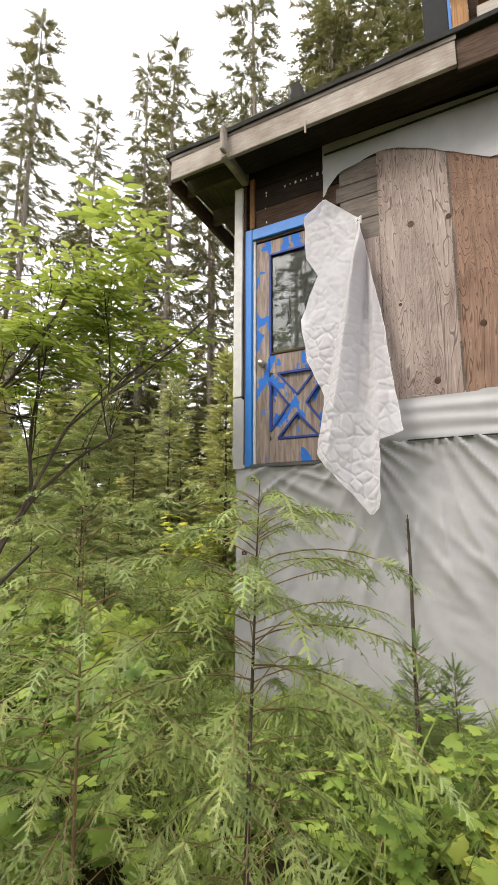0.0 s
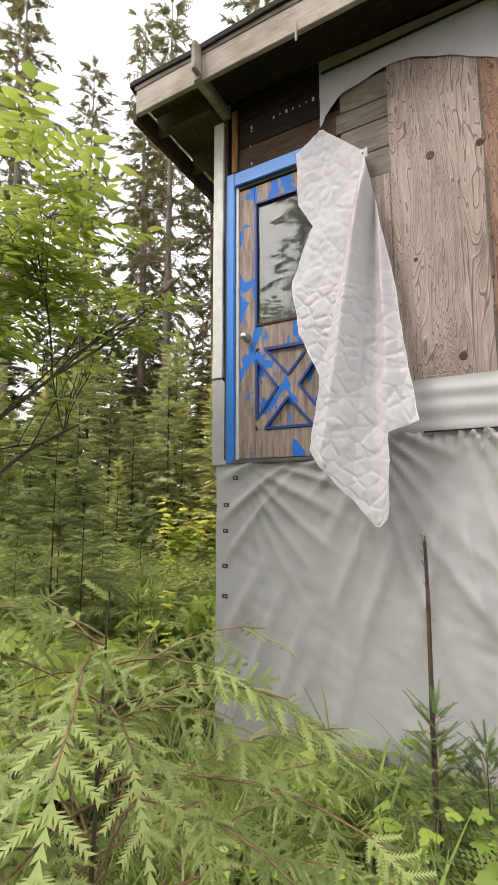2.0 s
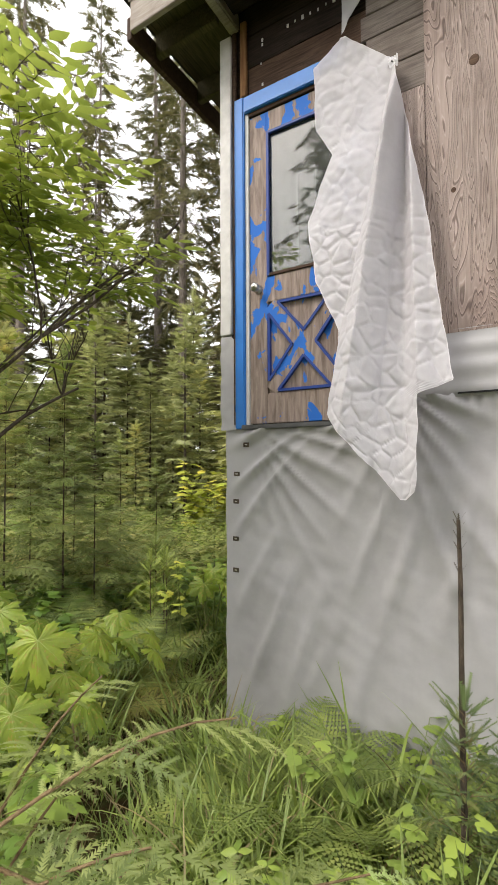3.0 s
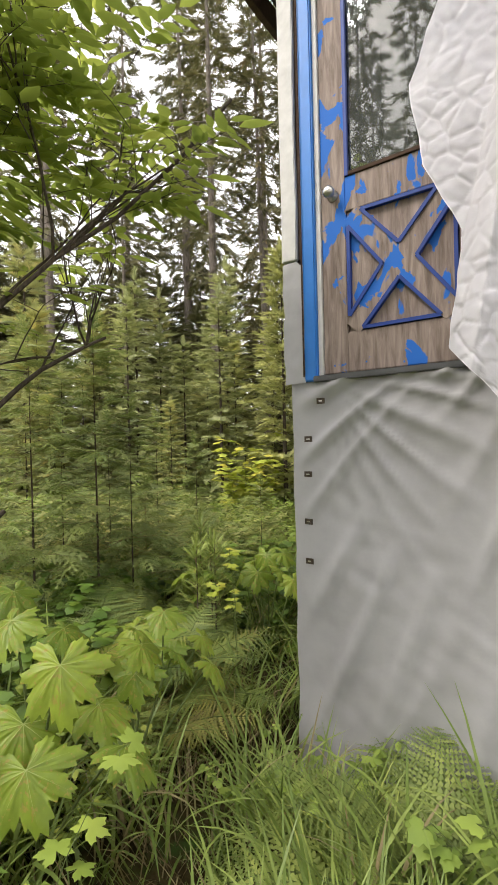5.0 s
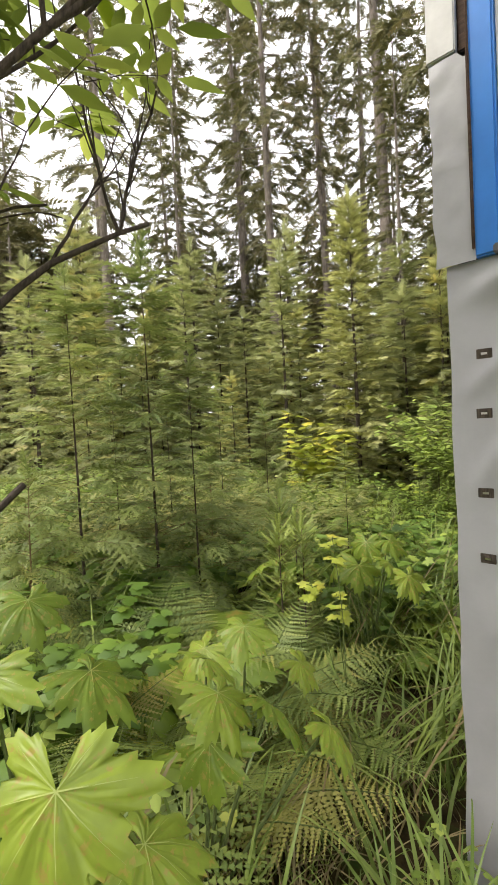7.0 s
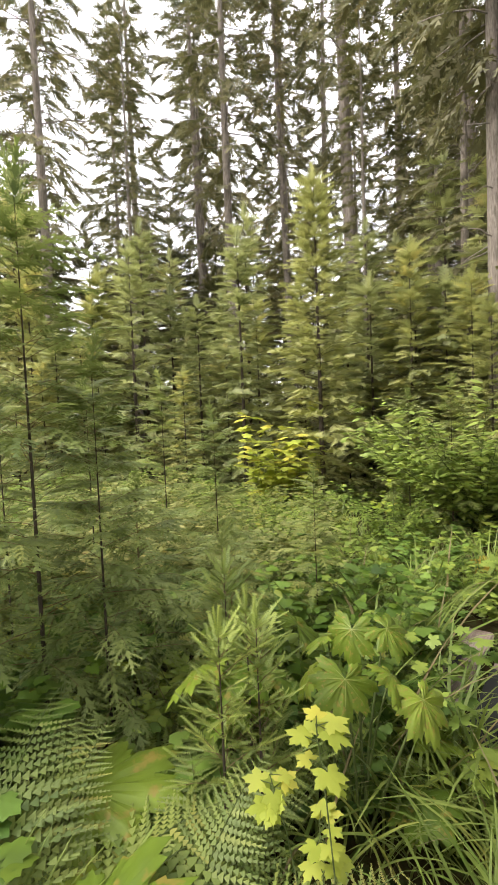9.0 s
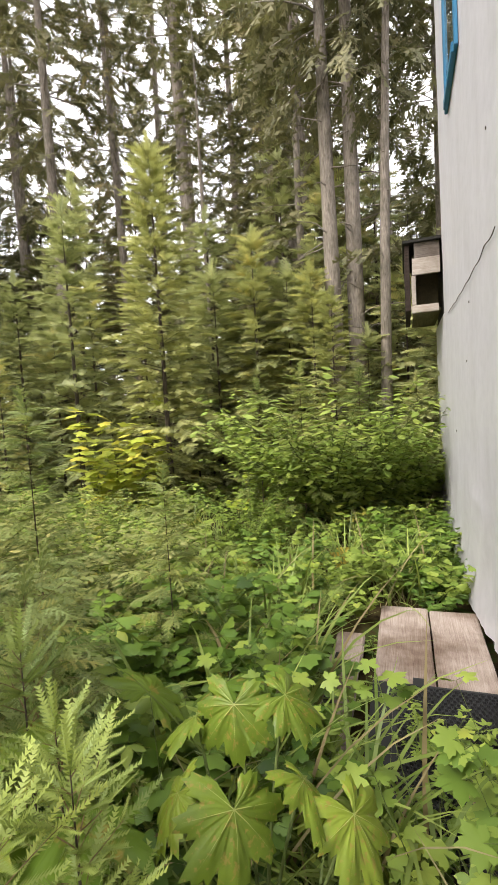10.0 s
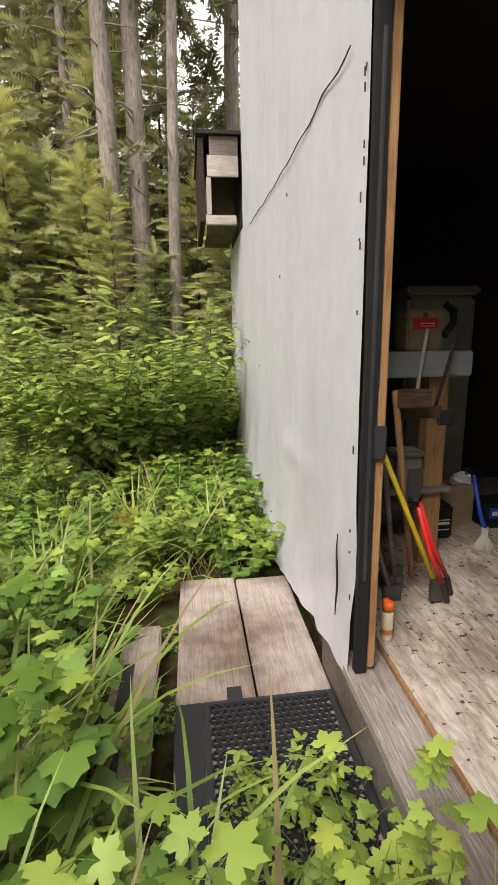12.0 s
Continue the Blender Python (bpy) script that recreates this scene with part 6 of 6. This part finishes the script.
scatter(CUR, [(0, -3.35, 5.85, 1.0, 0.3, 0), (0, -3.0, 5.45, 0.75, 1.3, 0), (0, -3.7, 6.4, 1.0, 2.2, 0), (0, -3.45, 3.2, 0.9, 0.5, 0), (0, -2.95, 2.75, 0.8, 2.5, 0), (0, -4.3, 4.0, 0.9, 1.5, 0), (0, -4.6, 5.4, 0.9, 2.0, 0), (0, -2.0, 9.4, 0.8, 4.0, 0), (0, -1.85, 8.6, 0.6, 1.0, 0),
              (1, -1.30, 1.95, 0.95, 0.4, 0), (1, -1.05, 1.62, 0.85, 2.4, 0), (1, -1.55, 2.2, 0.8, 4.0, 0), (1, -1.9, 1.4, 1.1, 1.0, 0), (1, -0.75, 1.8, 0.6, 5.0, 0), (1, 0.05, 2.15, 0.62, 1.9, 0), (1, 0.3, 2.45, 0.65, 3.3, 0), (1, -0.2, 2.25, 0.5, 0.2, 0), (1, 0.5, 2.1, 0.7, 2.7, 0),
              (1, -1.72, 5.28, 0.85, 1.2, 0), (1, -1.98, 5.18, 0.8, 3.2, 0), (1, -1.70, 5.62, 0.7, 5.2, 0), (1, -2.5, 5.55, 0.75, 0.9, 0), (1, -2.75, 5.75, 0.8, 2.2, 0), (1, -2.9, 6.1, 0.8, 4.0, 0),
              *((2, -2.2 + d * math.cos(a), 3.4 + d * math.sin(a), s, w, 0) for a, d, s, w in ((R.uniform(0.66, 0.93) * math.pi, R.uniform(3.6, 8.5), R.uniform(0.75, 1.1), R.uniform(0, 6)) for k in range(44)))])

# large lobed leaves
BIG = [herb("cow_parsnip", "large pale green lobed leaves on thick stalks", "plant", 6, 0.62, 1, LOBED, 0.60, M_BIG, 71, 0.75, 0.5, basal=True),
       herb("cow_parsnip", "large drooping lobed leaves with brown spots", "plant", 5, 0.5, 1, MAPLE, 0.56, M_BIG, 72, 0.9, 0.7, basal=True)]
BIG.append(herb("cow_parsnip", "tall stalks with broad toothed lobed leaves", "plant", 6, 0.95, 1, LOBED, 0.42, M_BIG, 78, 0.45, 0.35, basal=True))


def leaf_plant(name, label, base, leaves, seed):
    """A plant whose few huge leaves each hang from a thick stalk: place, heading, pitch and width of every leaf."""
    rng = np.random.default_rng(seed)
    root = thing(name, label, "plant", (base[0], base[1], gh(*base) - 0.02))
    o = np.array(root.location)
    stalks = Cloud()
    lm, vm = Cloud(), Cloud()
    lm.add(*LOBED, np.zeros(3), np.array([1.0, 0, 0]), np.array([0, 0, 1.0]), 1.0)
    vm.add(*VEINS, np.zeros(3), np.array([1.0, 0, 0]), np.array([0, 0, 1.0]), 1.0)
    first = None
    for (x, y, z), head, pitch, size in leaves:
        p = np.array([x, y, z]) - o
        mid = p * 0.5 + np.array([0, 0, 0.10]) + rng.normal(0, 0.02, 3)
        q = [(1 - t) ** 2 * np.zeros(3) + 2 * t * (1 - t) * mid + t * t * p for t in np.linspace(0, 1, 8)]
        stem_cloud(stalks, q, 0.007, 0.004, 6)
        if first is None:
            lf = lm.mesh("leaf", M_BIG, root, "huge yellow-green lobed leaf with brown spots")
            vn = vm.mesh("veins", M_VEIN, lf, "pale raised veins")
            first = lf
        else:
            lf = tagged(new("leaf", first.data), "huge yellow-green lobed leaf with brown spots")
            lf.parent = root
            vn = tagged(new("veins", vn.data), "pale raised veins")
            vn.parent = lf
        lf.matrix_local = Matrix.LocRotScale(tuple(p), Euler((rng.normal(0, 0.25), radians(pitch), radians(head))), (size * 0.70, size * rng.uniform(0.6, 0.74), size * 0.85))
    for lf in root.children:
        lf.data.polygons.foreach_set("use_smooth", [True] * len(lf.data.polygons))
    stalks.mesh("stem_frame", M_STEM, root)


leaf_plant("cow_parsnip", "large plant with huge spotted yellow-green lobed leaves beside the path", (-2.05, 2.62), (
    ((-1.76, 2.55, 0.68), -35, 52, 0.42), ((-2.05, 2.55, 0.76), -70, 35, 0.36), ((-2.15, 2.81, 0.62), 25, 25, 0.36), ((-1.78, 2.70, 0.47), 20, 15, 0.40), ((-1.90, 2.50, 0.47), -30, 45, 0.42),
    ((-1.74, 2.42, 0.43), -20, 40, 0.38), ((-1.62, 2.68, 0.40), 40, 35, 0.38), ((-2.3, 2.5, 0.70), -60, 40, 0.34)), 101)
leaf_plant("cow_parsnip", "plant with broad drooping lobed leaves over dark ferns", (-2.12, 3.10), (
    ((-2.01, 3.10, 0.48), -10, 30, 0.34), ((-1.93, 3.22, 0.42), 35, 35, 0.36), ((-1.80, 3.32, 0.36), 30, 40, 0.30), ((-1.99, 3.05, 0.38), -50, 50, 0.32), ((-2.22, 3.25, 0.45), 100, 25, 0.30)), 102)
leaf_plant("cow_parsnip", "green plant with wide lobed leaves among ferns and grass", (-2.5, 4.85), (
    ((-2.50, 4.74, 0.33), -60, 48, 0.38), ((-2.36, 4.86, 0.33), -15, 30, 0.34), ((-2.66, 4.78, 0.30), -130, 40, 0.32), ((-2.59, 5.01, 0.40), -75, 55, 0.36), ((-2.45, 5.05, 0.42), 20, 25, 0.34), ((-2.72, 5.02, 0.33), 160, 25, 0.36), ((-2.24, 4.85, 0.28), -30, 45, 0.36)), 103)
leaf_plant("cow_parsnip", "low plant with wide pale lobed leaves at the path's edge", (-2.4, 3.55), (
    ((-2.33, 3.55, 0.42), -60, 20, 0.36), ((-2.42, 3.42, 0.36), -100, 30, 0.34), ((-2.2, 3.72, 0.25), 30, 40, 0.30)), 104)
leaf_plant("cow_parsnip", "plant with large dull green lobed leaves in shade", (-2.75, 2.75), (
    ((-2.63, 2.86, 0.68), -10, 40, 0.36), ((-2.8, 2.6, 0.62), -60, 35, 0.34), ((-2.6, 2.65, 0.5), -20, 45, 0.32)), 105)

scatter(BIG, [(2, -2.85, 5.0, 0.9, 1.3, 0), (0, -2.9, 3.3, 0.8, 2.5, 0), (0, -2.6, 5.15, 0.75, 5.5, 0),
              (0, -3.3, 3.5, 1.1, 3.2, 0), (1, -3.7, 2.7, 1.0, 1.0, 0), (0, -3.0, 6.4, 0.8, 1.0, 0), (0, -4.6, 7.3, 0.8, 1.0, 0),
              (0, -3.6, 8.8, 0.8, 0.3, 0), (1, -2.9, 8.6, 0.8, 2.3, 0)])
YP = [herb("yellow_green_plant", "bright yellow-green lobed plant beside the grass", "plant", 3, 1.15, 9, MAPLE_S, 0.075, M_YEL, 73, 0.06, 0.1, low=0.88)]
scatter(YP, [(0, -2.17, 4.02, 0.95, 0, 0), (0, -3.9, 9.0, 1.1, 1, 0)])
GP = [herb("golden_leaves", "withered golden-yellow leaves low in the plants", "plant", 3, 0.5, 1, MAPLE, 0.4, M_GOLD, 74, 0.8, 0.5, basal=True)]
scatter(GP, [(0, -3.1, 9.2, 0.9, 0, 0), (0, -3.9, 10.6, 0.8, 0.9, 0), (0, -6.2, 9.6, 1.0, 2, 0), (0, 0.1, 2.6, 0.35, 2, 0)])
MB = [herb("maple_bush", "yellow-green maple bush before the firs", "shrub", 14, 1.7, 16, MAPLE_S, 0.20, M_YEL, 75, 0.35, 0.1),
      herb("elder_bush", "dense rounded green bush behind the deck", "shrub", 80, 1.45, 40, LEAF, 0.085, M_BUSH, 76, 0.7, 0.35),
      herb("berry_bush", "leafy light green berry bush in the clearing", "shrub", 34, 1.3, 30, LEAF, 0.085, M_HERB, 77, 0.6, 0.3)]
scatter(MB, [(0, -6.9, 10.4, 1.3, 0, 0), (0, -6.4, 10.5, 1.0, 2, 0), (1, -3.15, 10.9, 1.8, 0, 0), (1, -2.4, 11.3, 1.5, 2, 0), (1, -3.9, 11.6, 1.5, 1, 0), (2, -4.2, 9.8, 0.9, 1, 0), (2, -5.2, 8.0, 0.9, 1, 0), (2, -6.6, 6.6, 1.0, 2, 0),
             (2, -7.5, 8.4, 1.0, 3, 0), (2, -5.6, 9.3, 0.9, 4, 0), (2, -8.6, 10.0, 1.1, 5, 0), (2, -8.8, 7.2, 1.1, 2, 0), (2, -6.4, 5.0, 1.1, 0, 0), (2, -7.8, 5.4, 1.2, 0.4, 0), (2, -5.2, 3.6, 1.0, 0.9, 0), (2, -6.2, 2.6, 1.1, 0.2, 0),
             (2, -5.0, 1.8, 1.0, 0.7, 0), (2, -9.8, 8.8, 1.2, 0.7, 0), (2, -10.2, 6.0, 1.2, 1.7, 0), (2, -7.2, 3.9, 1.1, 1.1, 0), (1, -1.4, 12.4, 1.4, 0.5, 0), (1, -3.6, 0.6, 0.8, 0.5, 0), (2, -4.4, -0.4, 1.0, 0.5, 0), (2, 1.8, 1.6, 0.8, 0.5, 0)])


# ---- the tall shrub that overhangs on the left ----
def shrub():
    rng = np.random.default_rng(91)
    root = thing("elderberry_shrub", "tall spreading shrub with bright compound leaves over the path", "shrub")
    w, c = Cloud(), Cloud()
    base = np.array([-2.9, 1.75, gh(-2.9, 1.75)])

    def compound(p, d, size):
        e = ((p[0] + 2.35) / 1.15) ** 2 + ((p[1] - 2.45) / 1.0) ** 2 + ((p[2] - 2.75) / 1.2) ** 2
        if p[2] < 1.75 or e > 1 or (p[1] > 3.1 and p[0] < -1.8) or rng.random() < 0.42:
            return
        d = d / np.linalg.norm(d)
        pts = arc(p, d, size, 5, 0.5)
        stem_cloud(w, pts[::2], 0.0022, 0.001, 3)
        side = np.cross(d, [0, 0, 1.0])
        side /= np.linalg.norm(side) + 1e-9
        for i in (2, 3, 4):
            for s in (-1, 1):
                c.add(*LEAFLET, pts[i][None], (side * s + d * 0.5 + rng.normal(0, 0.1, 3) + [0, 0, -0.1])[None], np.array([[0, 0, 1.0]]) + rng.normal(0, 0.2, (1, 3)), size * rng.uniform(0.34, 0.46))
        c.add(*LEAFLET, pts[-1][None], (pts[-1] - pts[-2])[None], np.array([[0, 0, 1.0]]), size * 0.55)

    def grow(p, d, L, r, lev, pts=None):
        if lev > 1 and p[2] < 1.6 or (lev > 0 and p[2] < 1.2):
            return
        if pts is None:
            pts = arc(p, d, L, 7, -0.05 if lev == 0 else 0.12, rng, 0.09)
        if any(on_path3(q, 0.42) for q in pts):
            return
        q = pts[-1]
        if lev and ((q[0] + 2.45) / 1.15) ** 2 + ((q[1] - 2.45) / 1.1) ** 2 + ((q[2] - 2.75) / 1.35) ** 2 > 1:
            return
        stem_cloud(w, pts, r, r * 0.55, 6 if lev < 2 else 3)
        if lev == 3:
            for i in (2, 4, 5, 6, 7):
                a = rng.uniform(0, 6.28)
                compound(pts[i], pts[i] - pts[i - 1] + 0.12 * np.array([math.cos(a), math.sin(a), 0.2]), rng.uniform(0.2, 0.3))
            return
        for k in range((9, 5, 4)[lev]):
            i = int(rng.integers(2, 8))
            d2 = pts[i] - pts[i - 1]
            d2 = d2 / np.linalg.norm(d2) + rng.normal(0, 0.55, 3) + [0, 0, 0.25]
            grow(pts[i], d2, L * rng.uniform(0.42, 0.68), r * 0.5, lev + 1)

    for d, L, r in (((0.30, 0.35, 1.0), 1.75, 0.028), ((-0.2, 0.5, 1.0), 1.75, 0.024), ((0.1, 0.1, 1.2), 2.0, 0.026), ((-0.6, 0.0, 1.0), 2.0, 0.022), ((0.05, 0.8, 0.9), 1.8, 0.026), ((0.0, -0.4, 1.1), 2.0, 0.024), ((-0.4, 0.6, 1.1), 1.9, 0.024)):
        grow(base + rng.normal(0, 0.06, 3) * [1, 1, 0], d, L, r, 0)
    bough = [base, (-2.60, 2.15, 0.5), (-2.42, 2.35, 1.2), (-2.24, 2.56, 1.85), (-2.10, 2.78, 2.12), (-1.95, 2.98, 2.32), (-1.76, 3.18, 2.60), (-1.60, 3.32, 2.85)]
    grow(base, None, 1.5, 0.013, 0, np.array([np.array(q, float) for q in bough]))
    w.mesh("branch_frame", M_BARKD, root)
    c.mesh("foliage", M_ELD, root, clear=0.55)
    return root


shrub()


# ---- grass ----
def grass(name, label, n, length, seed, material, width=0.007, spread=0.12, droop=1.1, kind=""):
    rng = np.random.default_rng(seed)
    root = thing(name, label, "grass")
    green, dry = Cloud(), Cloud()
    for i in range(n):
        c = dry if i % 15 == 4 else green
        a, L = rng.uniform(0, 6.283), length * rng.uniform(0.5, 1.15)
        p = np.array([rng.normal(0, spread), rng.normal(0, spread), 0])
        pts = arc(p, (math.cos(a) * 0.45, math.sin(a) * 0.45, 1.2), L, 6, droop * rng.uniform(0.5, 1.5), rng, 0.02)
        side = np.cross(pts[-1] - pts[0], [0, 0, 1.0])
        side /= np.linalg.norm(side) + 1e-9
        w = width * np.array([0.7, 1, 1, 0.9, 0.7, 0.45, 0.05])[:, None]
        v = np.concatenate([pts + side * w, pts - side * w])
        f = []
        for k in range(6):
            f += [(k, k + 1, k + 8), (k, k + 8, k + 7)]
        c.v.append(v)
        c.f.append(np.array(f) + c.n)
        c.n += 14
    green.mesh("foliage", material, root)
    dry.mesh("straw", M_DRY, root, "dry straw-coloured blades")
    return root


GR = [grass("grass_tuft", "tuft of long arching green grass", 60, 0.55, 81, M_GRASS), grass("grass_tuft", "tuft of tall bright green grass", 45, 0.75, 82, M_GRASS, 0.008, 0.14, 1.3),
      grass("dry_grass_tuft", "tuft of dry brown grass and old stalks", 45, 0.35, 83, M_DRY, 0.004, 0.14, 1.2), grass("grass_tuft", "short fine green grass", 70, 0.30, 84, M_GRASS, 0.004, 0.16, 0.9)]
spots = [(1, -2.15, 5.2, 1.15, 0.8, 0), (1, -2.45, 5.25, 1.2, 1.8, 0), (1, -2.0, 4.15, 0.8, 1.8, 0), (1, -1.85, 4.4, 0.9, 2.8, 0), (1, -2.85, 5.7, 1.45, 0.3, 0), (1, -3.1, 6.3, 1.5, 0.9, 0), (1, -2.7, 5.95, 0.9, 2.9, 0), (1, -2.95, 6.2, 1.0, 1.9, 0), (1, -2.9, 5.2, 1.1, 1.4, 0), (1, -2.05, 5.15, 0.7, 0, 0), (0, -2.3, 5.3, 0.9, 0, 0), (1, -1.8, 5.2, 0.8, 0, 0), (1, -1.75, 4.85, 0.8, 2, 0), (0, -1.95, 4.9, 0.8, 1, 0), (1, -2.4, 4.95, 0.7, 0, 0), (1, -2.75, 5.05, 0.85, 0, 0), (1, -2.55, 5.35, 0.9, 1, 0), (1, -2.95, 5.5, 0.9, 2, 0), (1, -2.6, 4.75, 0.8, 3, 0), (0, -1.45, 3.35, 1, 0, 0), (1, -1.55, 3.2, 0.7, 2, 0), (0, -1.2, 3.3, 0.9, 1, 0), (1, -2.1, 3.9, 0.9, 1, 0), (1, -3.1, 6.8, 1.1, 1, 0), (1, -3.25, 7.5, 1.2, 2, 0),
         (2, -2.1, 3.3, 1.0, 0, 0), (2, -1.9, 3.6, 1.1, 1, 0), (2, -2.2, 3.7, 1.0, 3, 0), (2, -1.8, 3.1, 1.0, 4, 0)]
far = []
for k in range(600):
    x, y = R.uniform(-7, 2.6), R.uniform(-0.8, 10.5)
    if blocked(x, y, 0.03):
        continue
    pth = on_path(x, y, 0.35)
    i = R.choice((2, 3, 3)) if pth else R.choice((0, 0, 1, 3, 2))
    sp = (i, x, y, R.uniform(0.6, 0.9) if pth else R.uniform(0.7, 1.15), R.uniform(0, 6.28), 0)
    (spots if on_path(x, y, 1.3) else far).append(sp)
for k in range(95):
    x, y = R.uniform(-1.4, 1.2), R.uniform(1.7, 3.55)
    spots.append((R.choice((0, 0, 1, 3)), x, y, R.uniform(0.5, 0.8), R.uniform(0, 6.28), 0))
sow(GR, far, "grass", "green grass between the plants")
scatter(GR, spots)
